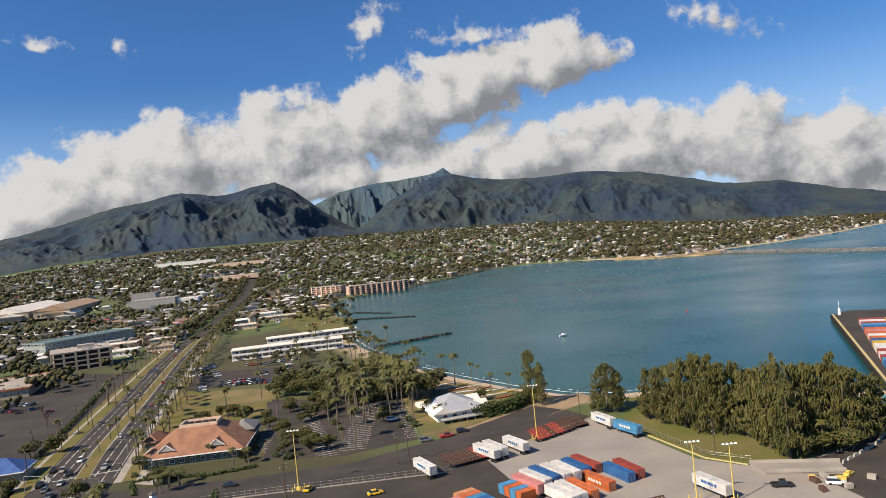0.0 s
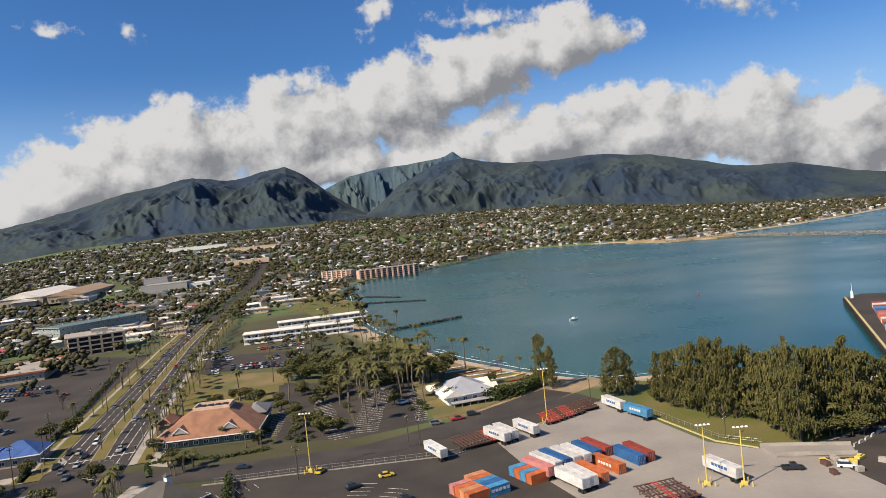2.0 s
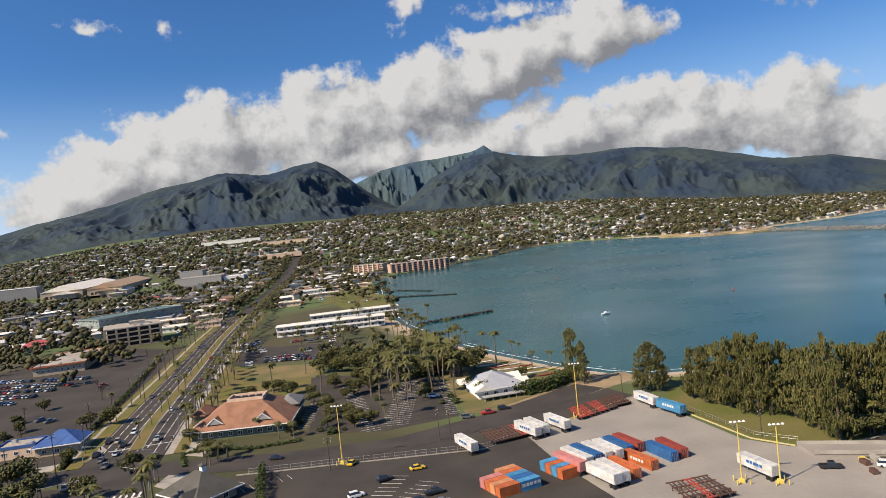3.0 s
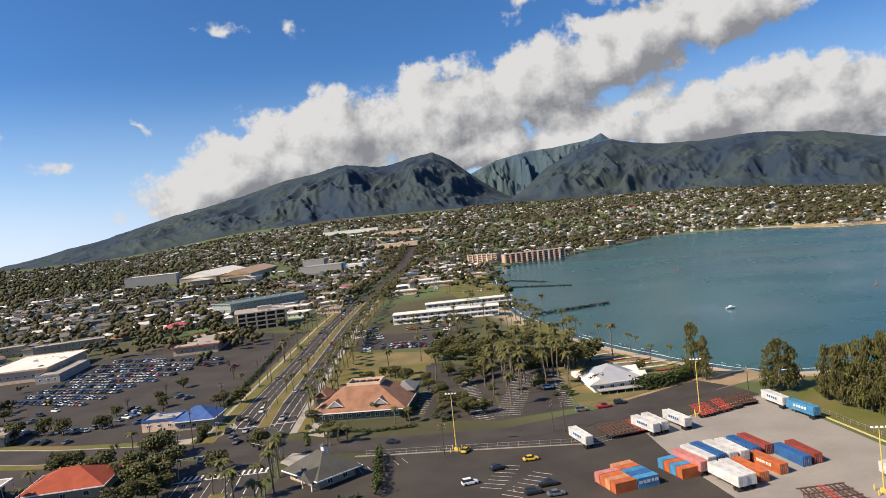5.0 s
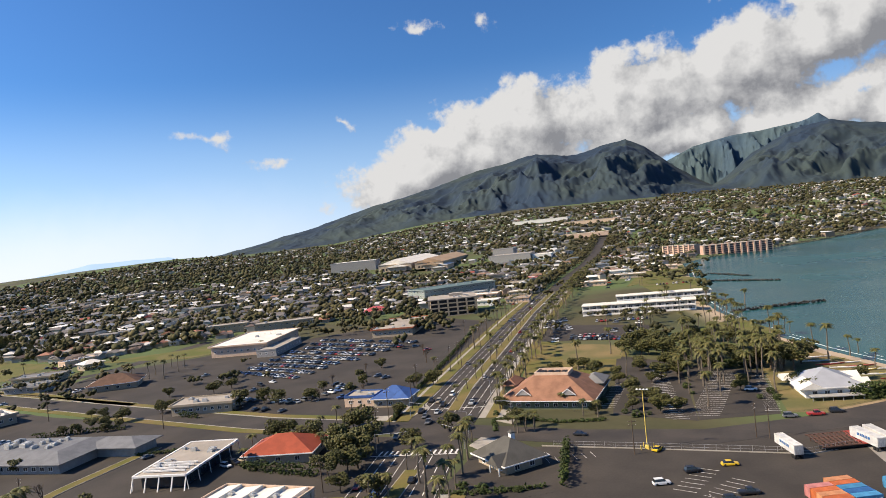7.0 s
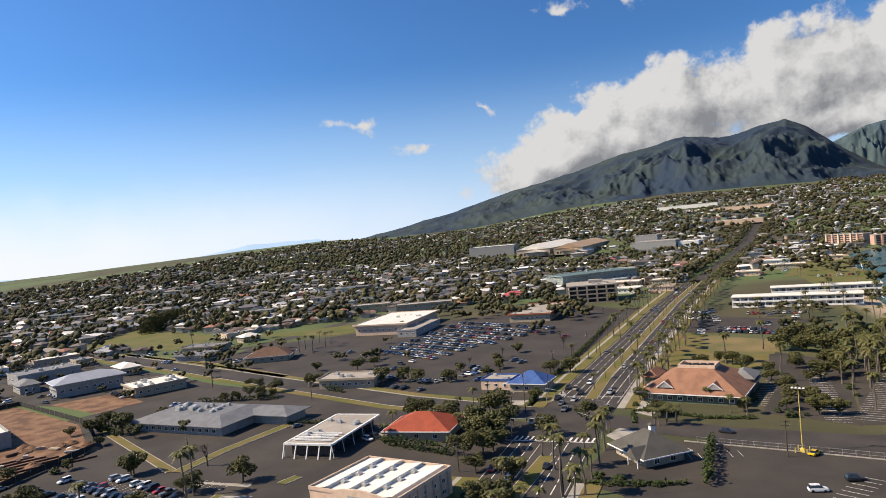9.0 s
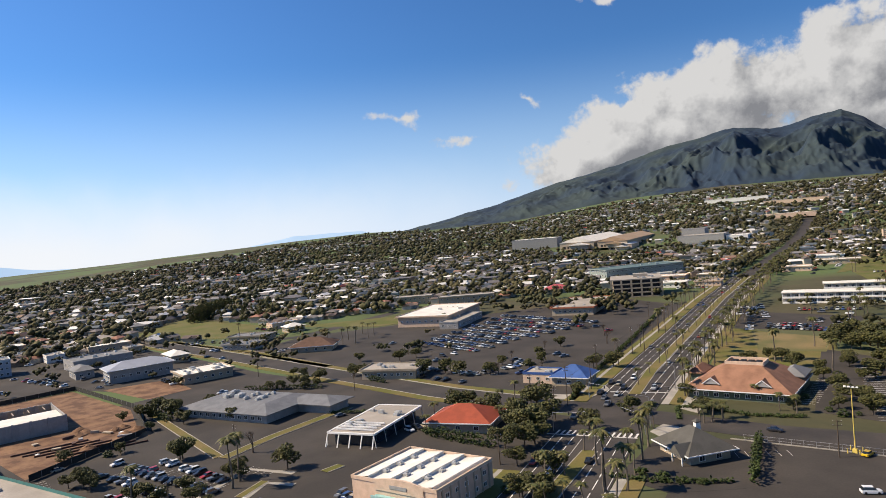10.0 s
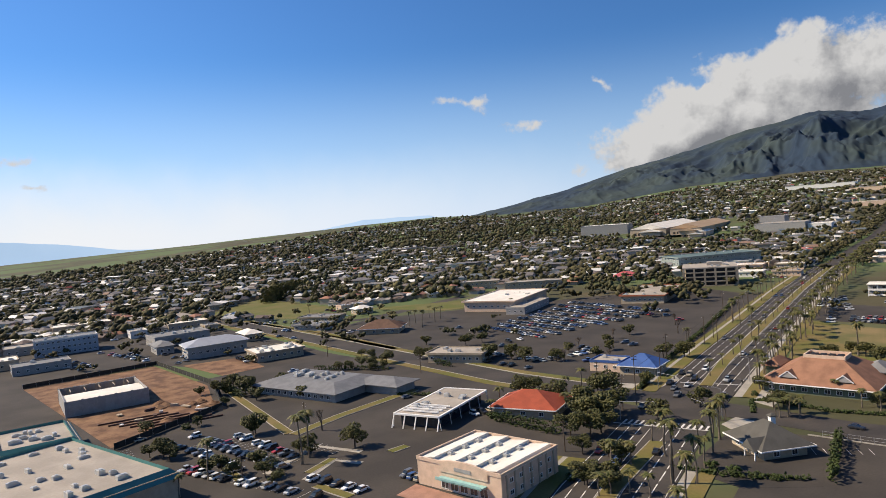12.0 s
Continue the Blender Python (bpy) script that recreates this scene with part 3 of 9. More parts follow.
def build_roads():
    sheet("asphalt_lot_south", [(-345, 20), (-345, 205), (-215, 205), (-140, 207), (-116, 140), (-92, 90), (-80, 20)], 0.03, ASPHALT, "worn dark asphalt parking lot between shops", "parking lot")
    sheet("asphalt_lot_north", [(-150, 232), (-240, 226), (-420, 240), (-440, 300), (-420, 330), (-350, 450), (-300, 520), (-205, 470), (-178, 330)], 0.03, ASPHALT, "wide grey asphalt car lot behind a hedge", "parking lot")
    sheet("asphalt_lot_west", [(-345, 150), (-345, 205), (-420, 212), (-520, 218), (-520, 150), (-420, 132)], 0.03, ASPHALT, "asphalt forecourt between low commercial buildings", "parking lot")
    sheet("asphalt_yard", [(-86, 207), (-58, 210), (-12, 214), (1, 225), (9, 198), (20, 172), (46, 110), (60, 40), (-40, 60), (-76, 130), (-90, 178)], 0.05, ASPHALT, "dark asphalt port yard with painted stalls", "yard")
    sheet("concrete_yard", [(1, 225), (42, 262), (48, 247), (62, 206), (72, 197), (84, 195), (106, 205), (135, 232), (190, 290), (330, 200), (200, 40), (60, 40), (46, 110), (20, 172), (9, 198)], 0.08, CONCRETE, "pale concrete container yard", "yard")
    sheet("asphalt_quay", [(84, 194), (106, 204), (132, 228), (160, 250), (300, 170), (190, 60), (100, 90), (92, 150)], 0.11, ASPHALT, "dark asphalt port road", "yard")
    sheet("parking_lot", [(-104, 352), (-76, 246), (-46, 242), (-70, 335)], 0.045, ASPHALT, "asphalt parking lot with white stalls and planted islands", "parking lot")
    sheet("parking_lot_beach", [(-66, 328), (-46, 243), (-22, 254), (-34, 320)], 0.04, ASPHALT, "grey asphalt parking lot behind a palm row", "parking lot")
    sheet("lawn", [(-168, 398), (-134, 300), (-112, 300), (-92, 322), (-104, 378)], 0.03, LAWN, "mown lawn with dry brown patches", "lawn")
    sheet("dry_verge", [(-128, 340), (-100, 345), (-106, 382), (-150, 390)], 0.06, DRYGRASS, "bare dry brown grass", "lawn")
    sheet("hotel_lot", [(-184, 462), (-162, 398), (-106, 398), (-108, 450)], 0.05, ASPHALT, "hotel parking lot full of cars", "parking lot")
    sheet("beach_lawn", [(-40, 408), (-12, 355), (14, 322), (34, 300), (44, 285), (14, 268), (-4, 258), (-20, 256), (-33, 318), (-36, 345)], 0.02, DRYGRASS, "sandy grass behind the beach", "lawn")
    sheet("tree_lawn", [(50, 246), (66, 206), (74, 199), (86, 197), (108, 208), (140, 245), (96, 280), (60, 285)], 0.13, GREENLAWN, "green lawn under tall trees", "lawn")
    sheet("field", [(-623, 244), (-703, 338), (-531, 328), (-507, 271)], 0.1, GREENLAWN, "green playing field", "lawn")
    sheet("field_palms", [(-500, 330), (-430, 420), (-380, 430), (-415, 350)], 0.1, GREENLAWN, "green park lawn with palms", "lawn")
    sheet("corner_lot", [(-108, 204), (-84, 207), (-70, 172), (-84, 160), (-101, 163)], 0.07, ASPHALT, "small asphalt forecourt", "parking lot")
    for nm, pts in (("hotel_lawn", [(-150, 640), (-120, 600), (-105, 640), (-135, 760), (-190, 830), (-200, 760)]), ("park_lawn", [(-190, 700), (-215, 860), (-180, 940), (-150, 800)]),
                    ("roadside_park", [(-330, 560), (-420, 700), (-330, 760), (-285, 690)]), ("shore_lawn", [(-60, 470), (-80, 430), (-46, 395), (-30, 410)])):
        sheet(nm, pts, {"hotel_lawn": 0.1, "park_lawn": 0.16, "roadside_park": 0.1, "shore_lawn": 0.1}[nm], GREENLAWN, "green lawn among palms", "lawn")
    sheet("dirt_site", [(-415, 66), (-262, 66), (-282, 112), (-330, 128), (-412, 130)], 0.07, DIRT, "red-brown dirt of a building site", "building site")
    sheet("dirt_lot", [(-395, 140), (-345, 142), (-345, 165), (-385, 172)], 0.09, DIRT, "small bare dirt lot", "building site")
    sheet("dirt_track", [(-6, 262), (10, 256), (50, 290), (44, 302), (28, 296)], 0.06, mat("tan_sand_track", (0.30, 0.22, 0.13), 0.95, vary=0.25, scale=0.1, fine=1), "tan sandy track by the beach", "track")

    sheet("asphalt_west", [(-760, 20), (-760, 150), (-520, 230), (-520, 150), (-415, 134), (-412, 66), (-345, 66), (-345, 20)], 0.02, ASPHALT, "grey asphalt yards between stores", "parking lot")
    strip("highway", NEAR_HWY, 13.5, -13.5, 0.10, ROAD, "asphalt divided highway with white lane lines", "road")
    strip("cross_street", CROSS, 7.5, -7.5, 0.09, ROAD, "asphalt cross street", "road")
    draped("highway_far", FAR_HWY, 9, ROAD, "asphalt highway running into the distance")
    strip("side_road", SIDE_ROAD, 6, -6, 0.06, ROAD, "asphalt side road between shops", "road")
    strip("back_street", [(-700, 70), (-560, 60), (-470, 40), (-420, 30)], 6, -6, 0.07, ROAD, "pale asphalt back street", "road")
    for i, line in enumerate(([(-560, 500), (-420, 560), (-330, 640), (-250, 700)], [(-900, 420), (-760, 620), (-640, 900), (-560, 1200)], [(-1400, 300), (-1000, 420), (-700, 430)],
                              [(-330, 1120), (-200, 1300), (-80, 1400), (100, 1720), (400, 2300)])):
        draped("town_road", line, 5, ROAD, "asphalt street through the town")
    # verges and medians with kerbs
    for piece in (NEAR_HWY[0:2] + [(-113, 158)], [(-137, 230), *NEAR_HWY[3:]]):
        strip("verge", piece, 23.0, 20.4, 0.22, LAWN, "grass verge beside the highway", "verge")
        strip("footpath", piece, 20.4, 18.8, 0.20, PAVING, "pale concrete footpath", "pavement")
        strip("verge", piece, 18.8, 13.6, 0.22, LAWN, "grass verge beside the highway", "verge")
        strip("footpath", piece, -13.6, -16.4, 0.20, PAVING, "pale concrete footpath", "pavement")
        strip("verge", piece, -16.4, -21.0, 0.22, LAWN, "grass verge beside the highway", "verge")
    for piece in (NEAR_HWY[0:2] + [(-118, 178)], [(-139, 243), *NEAR_HWY[3:]]):
        strip("median", piece, 2.6, -1.8, 0.26, LAWN, "raised grass median with palms", "median")
        strip("kerb", piece, 2.9, 2.6, 0.25, PAVING, "concrete kerb", "kerb")
        strip("kerb", piece, -1.8, -2.1, 0.25, PAVING, "concrete kerb", "kerb")
    for side in (8.0, -8.0):
        strip("verge", CROSS[0:5] + [(-165, 216)], side + math.copysign(5, side), side + math.copysign(0.6, side), 0.2, LAWN, "green grass verge", "verge")
        strip("kerb", CROSS[0:5] + [(-165, 216)], side + math.copysign(0.6, side), side, 0.22, PAVING, "concrete kerb", "kerb")
    strip("kerb", [(-88, 207), (-58, 210), (-12, 214), (1, 225)], 0.4, 0, 0.3, PAVING, "low pale concrete kerb", "kerb")
    strip("kerb", [(1.2, 225.2), (42, 262), (50, 246), (64, 206), (73, 197)], 0.45, 0, 0.3, OLDYELLOW, "low kerb with worn yellow paint", "kerb")
    sheet("corner_pavement", [(-112, 212), (-101, 211), (-97, 203), (-104, 198), (-112, 203)], 0.2, PAVING, "curved pale corner pavement", "pavement")
    sheet("corner_pavement", [(-116, 232), (-108, 229), (-110, 240), (-124, 262), (-127, 260)], 0.2, PAVING, "pale corner pavement", "pavement")
    sheet("corner_pavement", [(-152, 226), (-165, 225), (-175, 228), (-163, 232), (-156, 240), (-158, 252), (-152, 246)], 0.2, PAVING, "pale corner pavement with ramp", "pavement")
    sheet("road_shoulder", [(-86, 207.5), (-58, 210.5), (-12, 214.5), (1, 225.5), (42, 262), (30, 284), (-8, 241), (-40, 219.5), (-80, 212)], 0.055, ASPHALT, "worn asphalt shoulder beside the yard fence", "road")
    for nm, line, half in (("verge", [(-312.1, 129.5), (-265.9, 121.2), (-222.7, 113.5)], 1.6), ("verge", [(-220.1, 113.8), (-226.7, 136.3), (-233.7, 178.0)], 2.0), ("verge", [(-534.7, 245.5), (-424.8, 243.2), (-318.6, 231.3)], 3.0),
                           ("verge", [(-186.9, 109.1), (-182.0, 97.5)], 1.2), ("verge", [(-177.5, 123.6), (-177.5, 130.2)], 1.5), ("verge", [(-171.2, 94.0), (-156.8, 95.6)], 1.4), ("verge", [(-205.5, 83.0), (-193.5, 82.0)], 1.4)):
        strip(nm, line, half, -half, 0.2, LAWN, "raised strip of grass in the parking lot", "verge")
        strip("kerb", line, half + 0.3, half, 0.22, PAVING, "concrete kerb", "kerb")
        strip("kerb", line, -half, -half - 0.3, 0.22, PAVING, "concrete kerb", "kerb")
    for line in ([(-176.2, 112.2), (-185.5, 108.3), (-177.7, 94.2)], [(-185.0, 118.1), (-202.2, 112.2), (-191.6, 89.0)]):
        strip("footpath", line, 1.2, -1.2, 0.12, PAVING, "pale concrete footpath across the lot", "pavement")
    # lane lines
    g = Geo()
    for off in (6.2, 9.8, -5.6, -9.2):
        for x, y, h in along(offset(NEAR_HWY, off), 9.0):
            if 188 < y + 0.0 < 240:
                continue
            g.box(x, y, 0.115, 7.0 if y < 190 or 240 < y < 290 else 4.5, 0.3, 0.03, h)
    for off in (13.0, 3.2, -2.4, -12.8):
        for x, y, h in along(offset(NEAR_HWY, off), 5.0):
            if 188 < y < 240:
                continue
            g.box(x, y, 0.115, 5.0, 0.18, 0.03, h)
    for k in range(15):   # crosswalk bars
        x, y = -138 + 1.75 * k, 189.5 + 0.55 * k
        g.box(x, y, 0.115, 0.7, 4.2, 0.03, 0.28)
    for a, b in (((-140, 186), (-112, 195)), ((-150, 243), (-124, 252))):
        h = math.atan2(b[1] - a[1], b[0] - a[0])
        g.box((a[0] + b[0]) / 2, (a[1] + b[1]) / 2, 0.115, math.hypot(b[0] - a[0], b[1] - a[1]), 0.6, 0.03, h)
    tagged(new("lane_lines", g.mesh("lane_lines", PAINT)), "worn white painted lane lines", "road marking", kind="structure")


def stalls(x, y, rot, n, pitch, length, z=0.06, name="stall_lines", material=None):
    g = Geo()
    for i in range(n + 1):
        g.box(i * pitch, 0, 0, 0.11, length, 0.03)
    ob = new(name, g.mesh(name, material or PAINT))
    ob.matrix_basis = pose(x, y, z, 0, 0, rot)
    return tagged(ob, "white painted parking stall lines", "road marking", kind="structure")


build_roads()


# ---- building kit ----
SHARED = {}


def window_mesh(w, h):
    key = ("win", round(w, 2), round(h, 2))
    if key not in SHARED:
        g = Geo()
        t = 0.12
        g.box(0, -0.04, h / 2 - t / 2, w, 0.16, t).box(0, -0.04, -h / 2 + t / 2, w, 0.2, t)
        g.box(-w / 2 + t / 2, -0.04, 0, t, 0.16, h - 2 * t).box(w / 2 - t / 2, -0.04, 0, t, 0.16, h - 2 * t).box(0, -0.04, 0, 0.07, 0.12, h - 2 * t)
        p = Geo()
        p.box(0, -0.01, 0, w - 2 * t, 0.06, h - 2 * t)
        SHARED[key] = (g.mesh("window_frame", TRIMWHITE), p.mesh("pane", GLASS))
    return SHARED[key]


def windows(parent, x0, x1, y, z, n, w, h, turn=0):
    """A row of framed windows on the face at y (local), or on another side by turn."""
    fm, pm = window_mesh(w, h)
    for i in range(n):
        x = x0 + (x1 - x0) * (i + 0.5) / n
        f = part("window", fm, None, parent)
        f.matrix_basis = Matrix.Rotation(radians(turn), 4, "Z") @ pose(x, y, z)
        part("pane", pm, None, f)


def roof_units(parent, w, d, z, n, seed):
    """Air-conditioning units scattered over a flat roof."""
    rng = random.Random(seed)
    for _ in range(n):
        g = Geo()
        a, b, c = rng.uniform(1.2, 3), rng.uniform(1, 2), rng.uniform(0.7, 1.4)
        g.box(0, 0, c / 2, a, b, c).box(0, 0, c + 0.08, a * 0.6, b * 0.6, 0.16).box(a / 2 + 0.3, 0, 0.3, 0.6, 0.5, 0.6)
        u = part("roof_unit", g, HVAC, parent)
        u.matrix_basis = pose(rng.uniform(-w / 2 + 2.5, w / 2 - 2.5), rng.uniform(-d / 2 + 2.5, d / 2 - 2.5), z, 0, 0, rng.choice((0, 90)))


def flat_building(name, x, y, w, d, h, rot, label, wall, roof, storeys=1, bays=6, side_bays=4, units=3, parapet=0.7, band=None, overhang=0.0, glass=(1.6, 1.4), category="building"):
    """A flat-roofed building; local -y is the face toward the camera."""
    ob = thing(name, pose(x, y, float(land_height(x, y)), 0, 0, rot), label, category)
    g = Geo()
    g.box(0, 0, h / 2 - 0.5, w, d, h + 1)
    part("wall", g, wall, ob)
    g = Geo()
    W, D = w + 2 * overhang, d + 2 * overhang
    g.box(0, 0, h + 0.02, W - 0.5, D - 0.5, 0.24)
    part("roof", g, roof, ob)
    g = Geo()
    for sx, sy, cx, cy in ((W, 0.35, 0, -D / 2), (W, 0.35, 0, D / 2), (0.35, D - 0.35, -W / 2, 0), (0.35, D - 0.35, W / 2, 0)):
        g.box(cx, cy, h + parapet / 2 - 0.15, sx, sy, parapet + 0.3)
    part("parapet", g, band or wall, ob)
    sh = h / storeys
    for s in range(storeys):
        z = s * sh + sh * 0.52
        if bays:
            windows(ob, -w / 2 + 0.6, w / 2 - 0.6, -d / 2, z, bays, *glass)
        if side_bays:
            windows(ob, -d / 2 + 0.6, d / 2 - 0.6, -w / 2, z, side_bays, *glass, turn=90)
            windows(ob, -d / 2 + 0.6, d / 2 - 0.6, -w / 2, z, side_bays, *glass, turn=-90)
    roof_units(ob, w, d, h + 0.1, units, int(abs(x * 7 + y)))
    return ob


def hip_building(name, x, y, w, d, h, rise, rot, label, wall, roof, bays=5, eave=1.0, inset=None, trim=True, category="building"):
    ob = thing(name, pose(x, y, float(land_height(x, y)), 0, 0, rot), label, category)
    g = Geo()
    g.box(0, 0, h / 2 - 0.5, w, d, h + 1)
    part("wall", g, wall, ob)
    g = Geo()
    g.hip(0, 0, h - 0.02, w + 2 * eave, d + 2 * eave, rise, inset)
    part("roof", g, roof, ob)
    if trim:
        g = Geo()
        a, b = w + 2 * eave, d + 2 * eave
        g.box(0, -b / 2 - 0.08, h + 0.1, a + 0.3, 0.16, 0.34).box(0, b / 2 + 0.08, h + 0.1, a + 0.3, 0.16, 0.34)
        g.box(-a / 2 - 0.08, 0, h + 0.1, 0.16, b, 0.34).box(a / 2 + 0.08, 0, h + 0.1, 0.16, b, 0.34)
        part("gutter", g, TRIMWHITE, ob, "white gutter board")
    if bays:
        windows(ob, -w / 2 + 1, w / 2 - 1, -d / 2, h * 0.5, bays, 1.8, 1.5)
        windows(ob, -d / 2 + 1, d / 2 - 1, -w / 2, h * 0.5, max(2, bays - 2), 1.8, 1.5, turn=90)
        windows(ob, -d / 2 + 1, d / 2 - 1, -w / 2, h * 0.5, max(2, bays - 2), 1.8, 1.5, turn=-90)
    return ob


def gabled_hall(x, y, w, d, h, rise, rot, roof, wall, label):
    """A long hall, its ridge running away from the street, with a lower porch across the front."""
    ob = thing("market_hall", pose(x, y, float(land_height(x, y)), 0, 0, rot), label, "hall", "market halls")
    part("wall", Geo().box(0, 0, h / 2 - 1, w, d, h + 2), wall, ob)
    part("roof", Geo().gable(0, 0, h, w + 2, d + 2, rise, along="y"), roof, ob)
    part("porch_roof", Geo().gable(w * 0.1, -d / 2 - 6, h * 0.55, w * 0.6, 16, rise * 0.5, along="y"), roof, ob)
    part("porch_wall", Geo().box(w * 0.1, -d / 2 - 5, h * 0.25 - 0.5, w * 0.55, 12, h * 0.6 + 1), wall, ob)
    for k in range(3):
        # dark slabs on the wall, the shade of the doorways put into their colour
        part("doorway", Geo().box(-w * 0.36 + k * 0.12 * w, -d / 2 - 0.05, h * 0.2, w * 0.07, 0.3, h * 0.4), DARKGAP, ob)
    return ob


# ---- main buildings ----
def brown_restaurant():
    ob = hip_building("restaurant", -104.5, 265.5, 34.5, 32, 3.4, 6.9, 7, "large restaurant with a hipped brown shingle roof and flat roof well", GREENWALL, BROWNROOF, 9, 1.6, inset=12.5)
    g = Geo()
    g.box(0, 0, 10.35, 12.4, 7.4, 0.3)
    g2 = Geo()
    for sx, sy, cx, cy in ((13.6, 0.5, 0, -4.2), (13.6, 0.5, 0, 4.2), (0.5, 8, -6.6, 0), (0.5, 8, 6.6, 0)):
        g2.box(cx, cy, 10.9, sx, sy, 1.5)
    part("roof_well", g, DARKGAP, ob, "dark flat roof well")
    part("well_parapet", g2, CREAM, ob, "cream parapet of the roof well")
    for i in range(4):
        u = Geo()
        u.box(0, 0, 0.4, 2.0, 3.2, 0.8).box(0, 0, 0.86, 1.2, 1.2, 0.15)
        q = part("roof_unit", u, DARKGAP, ob)
        q.matrix_basis = pose(-4.2 + 2.8 * i, 0.4, 10.45)
    for cx in (-9, 8.5):
        g = Geo()
        g.gable(cx, -11.6, 5.3, 6.0, 8, 2.3, along="y")
        dm = part("dormer", g, BROWNROOF, ob)
        t = Geo()
        for sgn in (-1, 1):
            t.tube((cx + sgn * 3.1, -15.7, 5.3), (cx, -15.7, 7.65), 0.2, 0.2, 4)
        part("barge_board", t, TRIMWHITE, dm, "white barge boards")
        v = Geo()
        v.face([(cx - 2.6, -15.63, 5.35), (cx + 2.6, -15.63, 5.35), (cx, -15.63, 7.3)])
        part("gable_vent", v, GREYWALL, dm)
    g = Geo()
    g.box(14, 10, 2.6, 8, 12, 5.4)
    part("rear_wing", g, GREENWALL, ob)
    g = Geo()
    g.hip(14, 10, 5.2, 10, 14, 2.6)
    part("rear_roof", g, GREYMEMBRANE, ob, "dark lower roof")
    g = Geo()
    g.box(-19.5, 8, 2.5, 5, 12, 5.2)
    part("side_wing", g, GREENWALL, ob)
    g = Geo()
    g.hip(-20, 8, 5.0, 7, 14, 2.2)
    part("wing_roof", g, BROWNROOF, ob)


def grey_shop():
    ob = hip_building("corner_shop", -91.5, 190, 15.5, 12.5, 2.7, 5.2, -32, "small corner shop with a dark grey hipped roof", TANWALL, GREYROOF, 3, 1.6)
    g = Geo()
    g.box(0, 1.5, 7.6, 1.4, 1.4, 3.0)
    part("cupola", g, TRIMWHITE, ob, "white roof tower")
    g = Geo()
    g.hip(0, 1.5, 9.0, 1.9, 1.9, 0.7)
    part("cupola_roof", g, GREYROOF, ob)
    g = Geo()
    g.gable(5, -5.2, 2.7, 6, 8, 2.8, along="y")
    part("porch_roof", g, GREYROOF, ob)
    for a in (2.6, 7.4):
        part("porch_post", Geo().box(a, -8.6, 1.5, 0.3, 0.3, 3.2), TRIMWHITE, ob)


def beach_hall():
    ob = hip_building("beach_hall", -10, 287, 18, 20, 3.6, 4.6, 18, "low hall with broad pale metal roofs", WHITEWALL, METALROOF, 4, 1.6)
    for cx, cy, w, d, h, al in ((-7, -6, 9, 12, 2.2, "y"), (8, -5, 10, 9, 2.0, "x"), (9, 7, 9, 8, 1.8, "x"), (-9, 8, 8, 8, 1.8, "x")):
        g = Geo()
        g.gable(cx, cy, 3.4, w, d, h, along=al)
        part("lower_roof", g, WHITEROOF, ob, "white lower roof")
    g = Geo()
    g.box(0, -13, 1.5, 17, 4, 0.2)
    for a in range(6):
        g.box(-8 + 3.2 * a, -14.6, 0.7, 0.25, 0.25, 1.6)
    part("porch", g, GREYWALL, ob)


def hotel_wing(x, y, w, d, rot):
    ob = thing("hotel_wing", pose(x, y, 0, 0, 0, rot), "long two-storey white hotel wing with open galleries", "hotel", "hotel wings")
    g = Geo()
    g.box(0, 0, 3.4, w, d - 3, 7.4)
    part("wall", g, GREYWALL, ob)
    g = Geo()
    g.box(0, 0, 7.55, w + 1.5, d + 1, 0.55)
    part("roof", g, WHITEROOF, ob, "flat white roof")
    for z in (0.3, 3.7):
        g = Geo()
        g.box(0, -d / 2 + 0.7, z, w, 1.5, 0.25)
        part("gallery", g, WHITEWALL, ob)
        g = Geo()
        g.box(0, -d / 2 + 0.08, z + 0.75, w, 0.1, 0.85)
        part("railing", g, TRIMWHITE, ob)
    n = int(w / 5)
    for i in range(n + 1):
        g = Geo()
        g.box(-w / 2 + w * i / n, -d / 2 + 0.15, 3.6, 0.3, 0.3, 7.3)
        part("post", g, TRIMWHITE, ob)
    for z in (2.0, 5.5):
        windows(ob, -w / 2 + 1, w / 2 - 1, -d / 2 + 1.5, z, n, 2.2, 1.7)
    return ob


